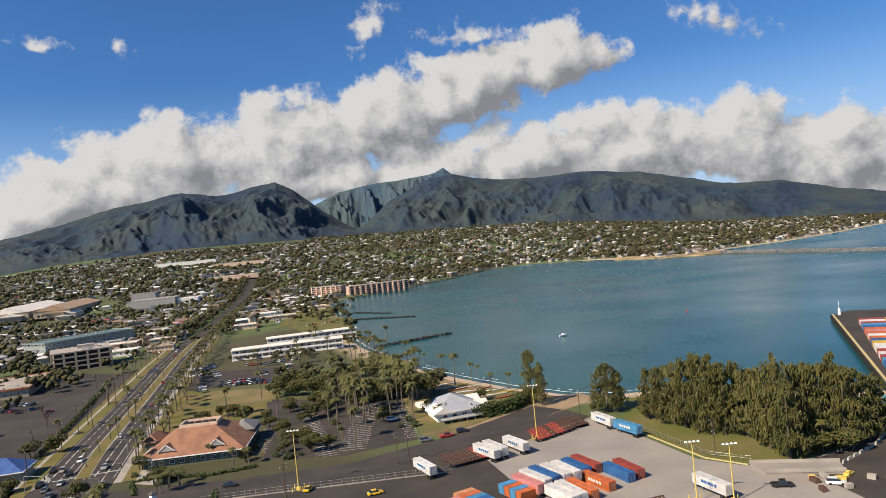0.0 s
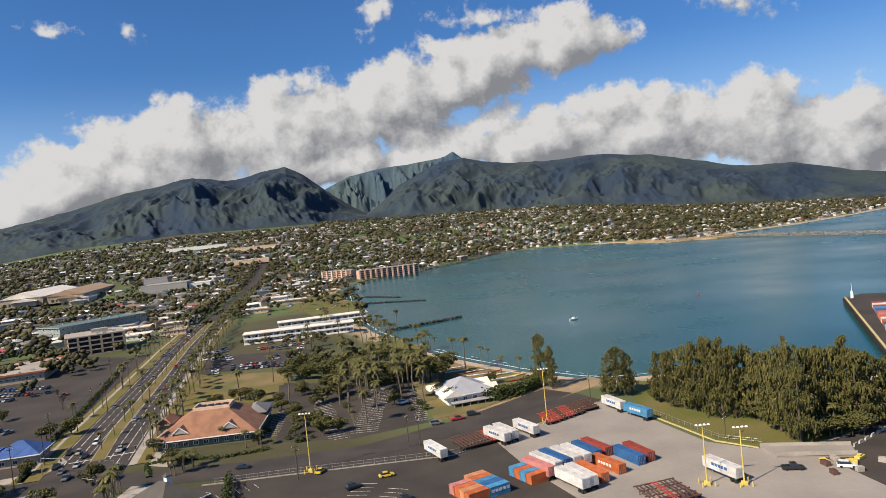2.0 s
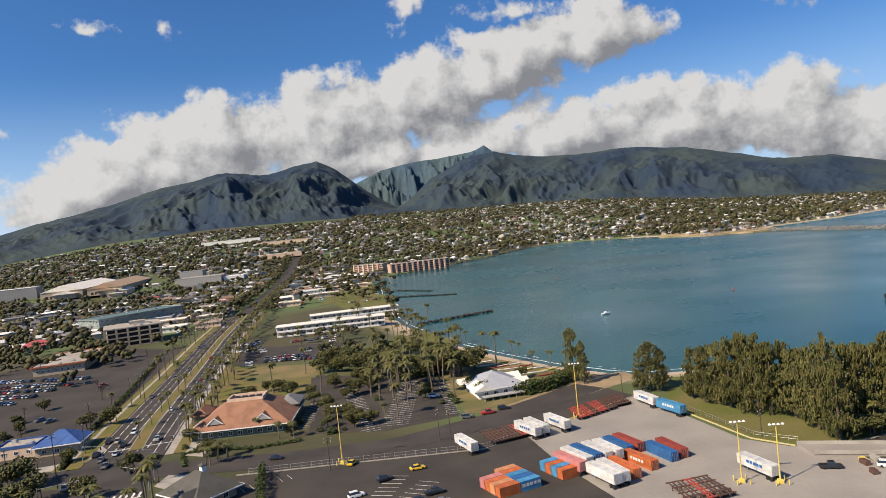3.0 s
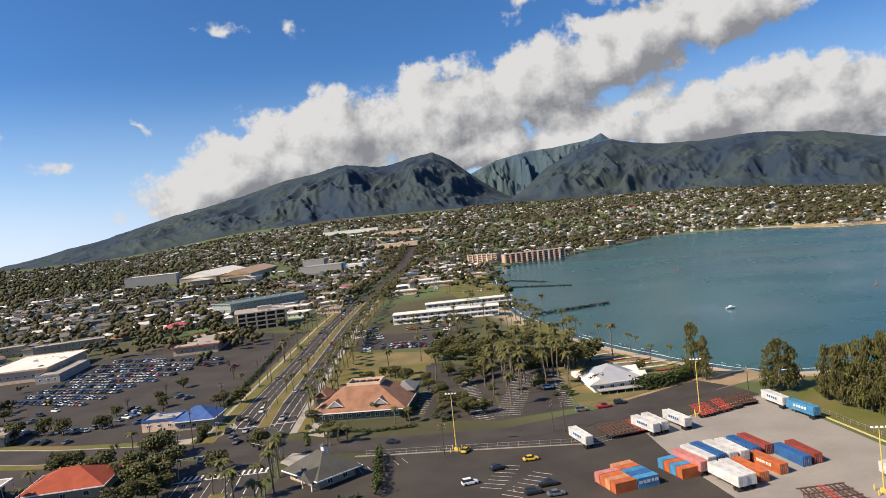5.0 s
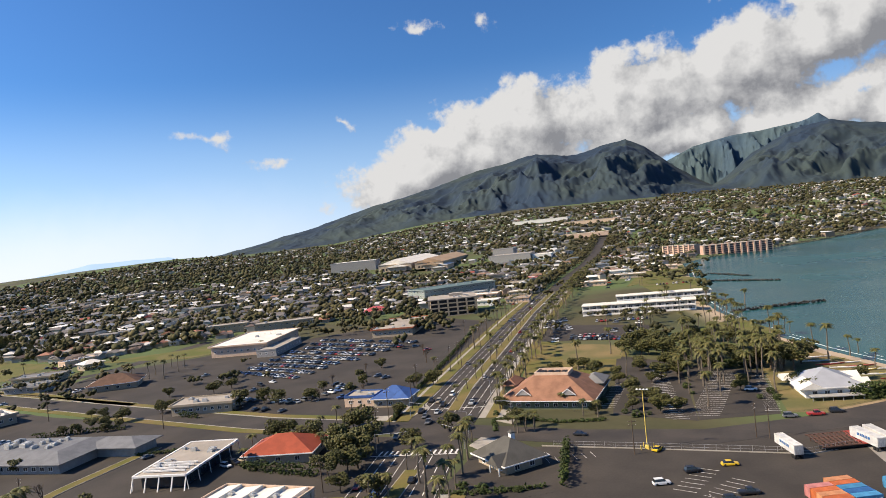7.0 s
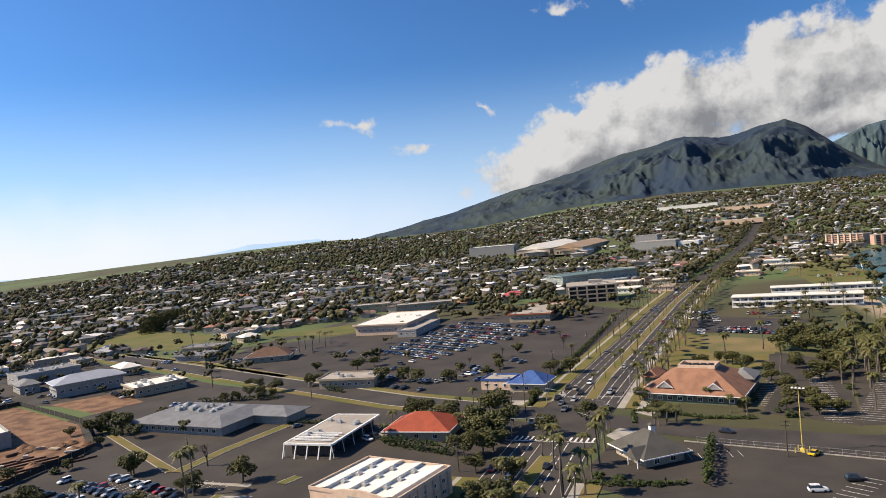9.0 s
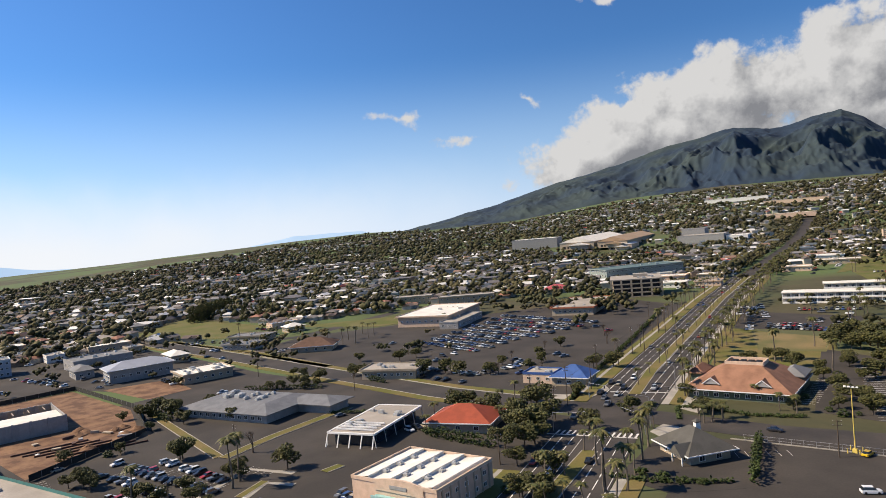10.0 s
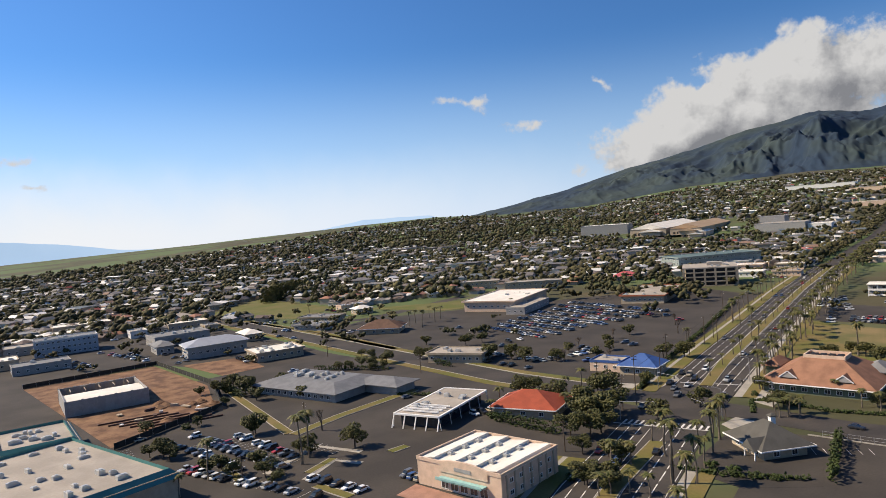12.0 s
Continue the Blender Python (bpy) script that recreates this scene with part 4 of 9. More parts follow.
def cream_store():
    ob = thing("cream_store", pose(-137.7, 127.2, 0, 0, 0, 8), "cream stucco store with a stepped white roof and teal awning", "store")
    w, d, h = 28, 25, 6.9
    g = Geo()
    g.box(0, 0, h / 2 - 0.5, w, d, h + 1)
    part("wall", g, CREAM, ob)
    for i in range(4):
        g = Geo()
        x0 = -w / 2 + i * w / 4
        g.face([(x0 + 0.3, -d / 2 + 0.5, h + 0.12), (x0 + w / 4 - 1.6, -d / 2 + 0.5, h + 0.9), (x0 + w / 4 - 1.6, d / 2 - 0.5, h + 0.9), (x0 + 0.3, d / 2 - 0.5, h + 0.12)])
        g.face([(x0 + w / 4 - 1.6, d / 2 - 0.5, h + 0.9), (x0 + w / 4 - 1.6, -d / 2 + 0.5, h + 0.9), (x0 + w / 4 - 1.55, -d / 2 + 0.5, h + 0.02), (x0 + w / 4 - 1.55, d / 2 - 0.5, h + 0.02)])
        g.face([(x0 + w / 4 - 1.55, -d / 2 + 0.5, h + 0.06), (x0 + w / 4 + 0.3, -d / 2 + 0.5, h + 0.06), (x0 + w / 4 + 0.3, d / 2 - 0.5, h + 0.06), (x0 + w / 4 - 1.55, d / 2 - 0.5, h + 0.06)])
        part("roof_bay", g, WHITEROOF, ob, "sloped white roof bay")
    g = Geo()
    for sx, sy, cx, cy in ((w + 0.2, 0.4, 0, -d / 2), (w + 0.2, 0.4, 0, d / 2), (0.4, d, -w / 2, 0), (0.4, d, w / 2, 0)):
        g.box(cx, cy, h + 0.25, sx, sy, 0.9)
    part("parapet", g, CREAM, ob)
    # curved front and awning
    g = Geo()
    prev = None
    for i in range(13):
        a = -1 + 2 * i / 12
        p = (a * 8 + 2, -d / 2 - 0.25, h + 0.6 + 0.9 * (1 - a * a))
        if prev:
            g.face([(prev[0], prev[1], h - 2), (p[0], p[1], h - 2), p, prev])
            g.face([prev, p, (p[0], p[1] + 0.6, p[2]), (prev[0], prev[1] + 0.6, prev[2])])
        prev = p
    part("curved_front", g, CREAM, ob)
    g = Geo()
    g.box(2, -d / 2 - 1.3, 3.6, 15, 2.4, 0.3).box(2, -d / 2 - 2.4, 3.9, 15, 0.2, 0.8)
    part("awning", g, mat("pale_teal_awning", (0.30, 0.52, 0.50), 0.6, vary=0.15), ob, "pale teal awning")
    g = Geo()
    g.box(2, -d / 2 - 0.32, 6.3, 5.5, 0.12, 0.9)
    part("sign_board", g, GREYWALL, ob)
    windows(ob, -6, 10, -d / 2 - 0.02, 1.7, 5, 2.6, 2.4)
    for z in (1.9, 4.9):
        windows(ob, -d / 2 + 2, d / 2 - 2, -w / 2, z, 5, 1.6, 1.3, turn=90)
    for i in range(7):
        g = Geo()
        g.box(0, 0, h / 2, 0.5, 0.3, h)
        q = part("pilaster", g, TANWALL, ob)
        q.matrix_basis = pose(w / 2 + 0.1, -d / 2 + 2 + i * 3.5, 0, 0, 0, 90)
    for i in range(3):
        for j in range(3):
            g = Geo()
            g.box(0, 0, 0.35, 1.4, 1.6, 0.7).tube((0, 0, 0.7), (0, 0, 1.1), 0.35, 0.35, 8)
            q = part("roof_unit", g, HVAC, ob)
            q.matrix_basis = pose(-w / 2 + (i + 1) * w / 4 - 0.5, -6 + j * 6, h + 0.1)
    sheet("brick_forecourt", [(-148, 104), (-118, 108), (-120, 115), (-150, 112)], 0.1, mat("brick_paving", (0.36, 0.20, 0.14), 0.85, vary=0.25, scale=0.3), "reddish paved forecourt of the store", "pavement")


def modern_bank():
    ob = thing("modern_bank", pose(-196, 161, 0, 0, 0, 20), "low modern bank with white slanted frames and dark glass", "bank")
    w, d, h = 18, 36, 4.2
    g = Geo()
    g.box(0, 0, h / 2 - 0.5, w - 3, d - 4, h + 0.6)
    part("glass_wall", g, GLASS, ob, "dark glass wall")
    g = Geo()
    g.box(0, 0, h + 0.15, w - 1, d - 1, 0.5)
    part("roof", g, BEIGEROOF, ob)
    g = Geo()
    for sx, sy, cx, cy in ((w, 0.7, 0, -d / 2), (w, 0.7, 0, d / 2), (0.7, d, -w / 2, 0), (0.7, d, w / 2, 0)):
        g.box(cx, cy, h + 0.25, sx, sy, 0.6)
    part("fascia", g, TRIMWHITE, ob)
    for x, s in ((-w / 2, -1), (w / 2, 1)):
        for i in range(6):
            yy = -d / 2 + i * d / 5
            g = Geo()
            g.tube((x, yy, h), (x + s * 0.5, yy, 0), 0.12, 0.13, 4)
            part("frame_leg", g, TRIMWHITE, ob)
    for i in range(5):
        g = Geo()
        g.tube((-w / 2 + i * w / 4, -d / 2, h), (-w / 2 + i * w / 4, -d / 2 - 1.8, 0), 0.22, 0.25, 4)
        part("frame_leg", g, TRIMWHITE, ob)
    for i in range(4):
        g = Geo()
        g.box(0, 0, 0.5, w * 0.8, 0.5, 0.5)
        q = part("roof_beam", g, TRIMWHITE, ob)
        q.matrix_basis = pose(0, -d / 2 + 3 + i * 2.6, h + 0.4)
    roof_units(ob, w, d * 0.8, h + 0.3, 8, 5)


def grey_clinic():
    ob = thing("grey_clinic", pose(-272, 155, 0, 0, 0, 14), "sprawling single-storey building with a grey shingle skirt roof", "building")
    w, d, h = 52, 34, 3.6
    g = Geo()
    g.box(0, 0, h / 2 - 0.5, w - 4, d - 4, h + 1)
    part("wall", g, GREYWALL, ob)
    g = Geo()
    g.hip(0, 0, h, w, d, 2.4, 8.5)
    part("roof", g, mat("pale_grey_shingle", (0.17, 0.175, 0.185), 0.8, vary=0.2, scale=0.3, fine=2.5), ob)
    g = Geo()
    g.hip(30, 9, h, 26, 16, 2.2, 8)
    part("wing_roof", g, MATS["pale_grey_shingle"], ob)
    g = Geo()
    g.box(30, 9, h / 2 - 0.5, 22, 12, h + 1)
    part("wing_wall", g, GREYWALL, ob)
    windows(ob, -w / 2 + 4, w / 2 - 4, -d / 2 + 2, 1.8, 12, 2.0, 1.6)
    roof_units(ob, w * 0.62, d * 0.45, h + 2.6, 22, 9)


def site_shell():
    ob = thing("unfinished_building", pose(-337, 84, 0, 0, 0, 82), "half-built concrete block shell with a new white roof", "building")
    w, d, h = 32, 40, 6.6
    for nm, cx, cy, sx, sy in (("front_wall", 0, -14, w, 0.5), ("rear_wall", 0, 20, w, 0.5), ("end_wall", -w / 2, 3, 0.5, 34), ("end_wall", w / 2, 3, 0.5, 34)):
        g = Geo()
        g.box(cx, cy, h / 2 - 0.5, sx, sy, h + 1)
        for i in range(6):
            if sx > sy:
                g.box(cx - sx / 2 + sx * i / 5, cy - 0.4, h / 2, 0.8, 0.5, h + 0.6)
        part(nm, g, GREYWALL, ob)
    g = Geo()
    g.box(0, -4, h - 0.9, w - 1, 19, 0.4)
    part("roof", g, WHITEROOF, ob)
    for i in range(5):
        g = Geo()
        g.box(0, 0, 1.6, 0.3, 8, 0.3).box(0, 4, 1, 2.6, 0.3, 2.6).box(0, -4, 0.8, 0.4, 0.4, 1.6)
        q = part("roof_frame", g, TANWALL, ob)
        q.matrix_basis = pose(-12 + 6 * i, 13, h - 2)
    rng = random.Random(8)
    # plain boxes for stacks of mixed building material
    for i in range(12):
        g = Geo()
        g.box(0, 0, 0.6, rng.uniform(1.5, 6), rng.uniform(0.6, 2), rng.uniform(0.4, 1.4))
        q = new("timber_bundle", g.mesh("timber_bundle", rng.choice([TANWALL, TRIMWHITE, RUSTSTEEL, GREYWALL])))
        q.matrix_basis = pose(rng.uniform(-310, -275), rng.uniform(72, 112), 0.0, 0, 0, rng.uniform(0, 180))
        tagged(q, "stack of building material lying on red dirt", "timber", "site timber")
    # foundation lines
    for i in range(6):
        g = Geo()
        g.box(0, 0, 0.25, 26, 0.5, 0.8)
        q = new("foundation_wall", g.mesh("foundation_wall", RUSTSTEEL))
        q.matrix_basis = pose(-296 + i * 5, 84 + i * 2.5, 0, 0, 0, 78)
        tagged(q, "low brown footing of a new building", "foundation", "footings")
    fence([(-415, 66), (-412, 132), (-330, 130), (-280, 114), (-258, 66)], 2.4, mat("dark_fence_screen", (0.035, 0.035, 0.03), 0.8, vary=0.3), "dark screened site fence", 6.0)


def fence(line, h, material, label, step=4.0):
    ob = thing("fence", pose(line[0][0], line[0][1], 0), label, "fence")
    ox, oy = line[0]
    pm = Geo().tube((0, 0, -0.3), (0, 0, h + 0.1), 0.06, 0.06, 6).mesh("post", STEEL)
    for (a, b), (c, d) in zip(line, line[1:]):
        ln = math.hypot(c - a, d - b)
        g = Geo()
        g.box((a + c) / 2 - ox, (b + d) / 2 - oy, h / 2 + 0.1, ln, 0.05, h - 0.1, math.atan2(d - b, c - a))
        part("panel", g, material, ob)
        for i in range(int(ln / step) + 1):
            q = part("post", pm, None, ob)
            q.location = (a + (c - a) * i * step / ln - ox, b + (d - b) * i * step / ln - oy, 0)
    return ob


def teal_mall():
    for x, y, w, d, rot, us in ((-272, 45, 26, 34, 84, 12), (-222, 38, 46, 66, 100, 26)):
        ob = thing("shopping_block", pose(x, y, 0, 0, 0, rot), "flat-roofed shopping block edged with a teal metal skirt roof", "shop", "shopping blocks")
        h = 7.2
        g = Geo()
        g.box(0, 0, h / 2 - 0.5, w - 2, d - 2, h + 1)
        part("wall", g, TANWALL, ob)
        g = Geo()
        g.box(0, 0, h + 0.05, w - 5, d - 5, 0.5)
        part("roof", g, BEIGEROOF, ob)
        g = Geo()
        a, b = w / 2, d / 2
        i = 2.6
        for p, q in (((-a, -b), (a, -b)), ((a, -b), (a, b)), ((a, b), (-a, b)), ((-a, b), (-a, -b))):
            ii = lambda t: (t[0] - math.copysign(i, t[0]), t[1] - math.copysign(i, t[1]))
            g.face([(*p, h - 1.2), (*q, h - 1.2), (*ii(q), h + 1.3), (*ii(p), h + 1.3)])
            g.face([(*ii(p), h + 1.3), (*ii(q), h + 1.3), (*ii(q), h), (*ii(p), h)])
        part("skirt_roof", g, TEALROOF, ob, "teal standing-seam skirt roof")
        roof_units(ob, w - 8, d - 8, h + 0.3, us, int(x))


def apartment_block(x, y, w, d, rot):
    ob = thing("apartment_block", pose(x, y, float(land_height(x, y)) - 0.5, 0, 0, rot), "five-storey pink apartment block by the shore, balcony recesses painted as dark panels", "apartment", "shore apartments")
    h = 15
    g = Geo()
    g.box(0, 0, h / 2 - 1, w, d, h + 2)
    part("wall", g, PINKWALL, ob)
    g = Geo()
    g.box(0, 0, h + 0.2, w + 0.6, d + 0.6, 0.8)
    part("roof", g, BEIGEROOF, ob)
    n = max(3, int(w / 9))
    for i in range(n):
        xx = -w / 2 + w * (i + 0.5) / n
        g = Geo()
        g.box(xx - w / n / 2 + 0.9, -d / 2 - 0.7, h / 2 + 0.4, 2.4, 1.8, h + 1.4)
        part("pier", g, PINKWALL if i % 2 else CREAM, ob)
        for s in range(5):
            # flat dark panel in place of a recess, its shade painted on
            g = Geo()
            g.box(xx + 1.0, -d / 2 - 0.02, 1.7 + s * 3, w / n - 4, 0.3, 1.7)
            part("balcony_opening", g, DARKGAP, ob)
    return ob


def office_block():
    ob = thing("office_block", pose(-303, 545, 0, 0, 0, 30), "four-storey concrete office block with deep open floors", "office")
    w, d = 42, 40
    g = Geo()
    g.box(0, 0, 7, w - 5, d - 5, 16)
    # near-black core: the shade behind the open floors is in its colour
    part("wall", g, DARKGAP, ob)
    for s in range(5):
        g = Geo()
        g.box(0, 0, 0.4 + s * 3.6, w, d, 0.9)
        part("floor_slab", g, BEIGEROOF if s == 4 else TANWALL, ob)
    for i in range(6):
        for sx in (-1, 1):
            g = Geo()
            g.box(-w / 2 + 1 + i * (w - 2) / 5, sx * (d / 2 - 0.6), 7.4, 1.5, 1.2, 14.6)
            part("column", g, TANWALL, ob)
            g = Geo()
            g.box(sx * (w / 2 - 0.6), -d / 2 + 1 + i * (d - 2) / 5, 7.4, 1.2, 1.5, 14.6)
            part("column", g, TANWALL, ob)
    g = Geo()
    g.box(4, 4, 16.4, 12, 9, 2.6)
    part("plant_room", g, BEIGEROOF, ob)
    roof_units(ob, w, d, 15.4, 6, 3)


brown_restaurant()
grey_shop()
beach_hall()
hotel_wing(-132, 512, 78, 14, 12)
hotel_wing(-126, 566, 70, 13, 16)
cream_store()
modern_bank()
grey_clinic()
site_shell()
teal_mall()
apartment_block(-222, 1160, 58, 18, -25)
apartment_block(-140, 1140, 100, 18, 24)
office_block()
hip_building("red_roof_restaurant", -171, 181, 22, 17, 3.4, 4.4, 22, "restaurant with an orange-red hipped roof among trees", TANWALL, REDROOF, 3, 1.4)
flat_building("tan_office", -262, 229, 28, 15, 4.6, 26, "low tan office with planted front wall", TANWALL, BEIGEROOF, 1, 8, 3, 5, overhang=1.0)
hip_building("blue_roof_shop", -172, 251, 15, 13, 3.6, 4.2, 14, "small shop with a bright blue hipped roof", TANWALL, BLUEROOF, 3, 1.2)
flat_building("blue_trim_shop", -187, 249, 14, 11, 4.2, 14, "small flat shop with pale awnings", CREAM, BEIGEROOF, 1, 3, 2, 2, band=BLUEROOF)
flat_building("blue_office", -530, 112, 38, 18, 10.5, 80, "three-storey grey-blue office with window bands", mat("blue_grey_wall", (0.30, 0.36, 0.42), 0.7, vary=0.12), GREYMEMBRANE, 3, 12, 4, 4, band=WHITEWALL)
flat_building("warehouse_store", -488, 172, 36, 24, 6.5, 86, "plain grey store with a flat roof", GREYWALL, GREYMEMBRANE, 1, 4, 3, 5)
hip_building("two_storey_office", -414, 167, 34, 18, 7.2, 3.4, 80, "two-storey office with a grey metal hipped roof", GREYWALL, METALROOF, 8, 1.4)
flat_building("white_flat_shop", -368, 183, 26, 22, 4.6, 80, "low shop with a white membrane roof and roof plant", TANWALL, WHITEROOF, 1, 6, 4, 12, overhang=0.8)
flat_building("large_white_hall", -386, 390, 40, 70, 7.5, 22, "broad hall with a pale low-pitched roof", CREAM, WHITEROOF, 1, 8, 5, 3, overhang=1.5)
flat_building("hall_annex", -353, 378, 14, 52, 4.5, 22, "long low annex beside the hall", GREYWALL, BEIGEROOF, 1, 3, 8, 2)
flat_building("red_band_store", -300, 456, 30, 62, 5.6, 20, "store with a pale roof and orange-red fascia", TANWALL, BEIGEROOF, 1, 8, 4, 4, overhang=1.2, band=mat("orange_fascia", (0.36, 0.12, 0.06), 0.7))
flat_building("green_office", -385, 695, 90, 40, 12, 58, "long three-storey grey-green office", mat("grey_green_wall", (0.25, 0.29, 0.27), 0.7, vary=0.12), mat("green_metal_roof", (0.12, 0.17, 0.16), 0.6, vary=0.15), 3, 18, 6, 5, overhang=1.0, glass=(2.2, 1.6))
flat_building("cinema_block", -872, 1180, 92, 60, 19, 25, "tall pale grey cinema block with a white roof", GREYWALL, WHITEROOF, 1, 0, 0, 4)
gabled_hall(-742, 1190, 62, 250, 11, 9, 17, WHITEROOF, TANWALL, "long tan market hall with a white gabled roof")
gabled_hall(-682, 1210, 52, 250, 9, 8, 17, TANROOF, TANWALL, "long tan market hall with a tan gabled roof")
gabled_hall(-640, 1120, 40, 60, 7, 5, 17, WHITEROOF, CREAM, "small pale gabled shop hall")
flat_building("department_store", -530, 1200, 74, 60, 13, 14, "pale grey department store in stepped blocks", GREYWALL, BEIGEROOF, 1, 0, 0, 6)
flat_building("department_store", -572, 1260, 40, 40, 18, 14, "tall grey block of the department store", GREYWALL, GREYMEMBRANE, 1, 0, 0, 2)
flat_building("department_store", -476, 1215, 34, 44, 10, 14, "white-fronted wing of the department store", WHITEWALL, WHITEROOF, 1, 5, 3, 2)
flat_building("white_mall", -810, 2080, 170, 70, 9, 12, "long pale mall with a white roof", WHITEWALL, WHITEROOF, 1, 0, 0, 10)
flat_building("white_mall", -610, 1950, 150, 60, 8, 12, "long pale mall with a white roof", CREAM, WHITEROOF, 1, 0, 0, 8)
flat_building("white_mall", -520, 1600, 110, 50, 8, 14, "long pale mall with a white roof", CREAM, WHITEROOF, 1, 0, 0, 8)
hip_building("brown_bungalow", -378, 265, 26, 18, 3.4, 4.6, 40, "low house with a dark brown hipped roof", TANWALL, mat("dark_brown_shingle", (0.13, 0.075, 0.05), 0.85, vary=0.25, scale=0.3), 4, 1.6)
flat_building("low_office", -470, 275, 30, 16, 4, 30, "low office with a brown roof", TANWALL, GREYMEMBRANE, 1, 6, 3, 3, overhang=1)
flat_building("low_shop", -440, 250, 24, 14, 4, 20, "small shop beside the street", GREYWALL, GREYMEMBRANE, 1, 5, 3, 3, overhang=1)
flat_building("school_block", -440, 480, 50, 16, 7.5, 40, "two-storey tan school block beside the lawn", TANWALL, BEIGEROOF, 2, 10, 3, 1, overhang=0.8)
flat_building("school_block", -500, 470, 36, 16, 7.5, 40, "two-storey tan school block beside the lawn", TANWALL, BEIGEROOF, 2, 8, 3, 1, overhang=0.8)
hip_building("pink_roof_house", -395, 560, 22, 16, 4, 4, 35, "house with a pinkish-red roof", TANWALL, mat("pink_red_roof", (0.42, 0.09, 0.10), 0.7, vary=0.2), 4, 1.2)

SHOPS = [(-300, 600, 30, 16, WHITEROOF, WHITEWALL), (-268, 610, 22, 14, BEIGEROOF, CREAM), (-330, 660, 34, 18, WHITEROOF, CREAM), (-292, 672, 24, 16, WHITEROOF, TANWALL),
         (-360, 700, 28, 16, GREYMEMBRANE, WHITEWALL), (-318, 730, 36, 18, WHITEROOF, WHITEWALL), (-345, 775, 30, 20, BEIGEROOF, TANWALL), (-232, 730, 26, 16, WHITEROOF, CREAM),
         (-215, 800, 40, 16, WHITEROOF, TANWALL), (-240, 860, 30, 18, WHITEROOF, WHITEWALL), (-200, 890, 44, 16, WHITEROOF, CREAM), (-262, 930, 34, 20, BEIGEROOF, TANWALL)]
for x, y, w, d, roof, wall in SHOPS:
    flat_building("roadside_shop", x, y, w, d, 4.5, 15, "low roadside shop with a pale flat roof", wall, roof, 1, 6, 3, 2, overhang=0.6)

WEST = [(-470, 85, 30, 18, 4.5, 84, GREYMEMBRANE), (-505, 62, 34, 22, 5, 84, WHITEROOF), (-560, 95, 30, 20, 5, 82, BEIGEROOF), (-600, 120, 40, 22, 6, 84, WHITEROOF),
        (-590, 165, 36, 20, 5, 84, GREYMEMBRANE), (-650, 150, 44, 24, 6, 84, WHITEROOF), (-640, 95, 40, 24, 6, 82, GREYMEMBRANE), (-560, 205, 30, 20, 5, 80, WHITEROOF)]
for x, y, w, d, h, r, roof in WEST:
    flat_building("low_store", x, y, w, d, h, r, "low plain store with a flat roof", TANWALL if roof is WHITEROOF else GREYWALL, roof, 1, 6, 3, 3)

def western_stores():
    """Small stores filling the blocks behind the building site, with room between them."""
    rng = random.Random(23)
    taken = [(q[0], q[1]) for q in WEST] + [(-530, 112), (-488, 172), (-414, 167), (-368, 183), (-470, 275), (-440, 250)]
    placed = 0
    for _ in range(900):
        x, y = rng.uniform(-900, -440), rng.uniform(25, 330)
        if math.hypot(x, y) > 960 or any(math.hypot(x - a, y - b) < 34 for a, b in taken) or abs(y - (240 + 0.06 * (x + 620))) < 18 or inside_poly(x, y, FIELDS[0]) or not road_clear(np.array([x]), np.array([y]), 12)[0]:
            continue
        taken.append((x, y))
        roof, wall = rng.choice(((WHITEROOF, TANWALL), (GREYMEMBRANE, GREYWALL), (BEIGEROOF, WHITEWALL), (METALROOF, CREAM), (GREYMEMBRANE, TANWALL)))
        if placed % 3:
            flat_building("low_store", x, y, rng.uniform(15, 26), rng.uniform(11, 17), rng.uniform(3.6, 6), rng.choice((82, 172)) - 90, "low plain store with a flat roof", wall, roof, 1, 4, 2, 2)
        else:
            hip_building("small_office", x, y, rng.uniform(14, 20), rng.uniform(10, 14), rng.uniform(3.2, 6), 2.4, rng.choice((82, 172)) - 90, "small office with a low hipped roof", wall, roof, 3, 1.0, trim=False)
        placed += 1
        if placed == 40:
            break
    return taken


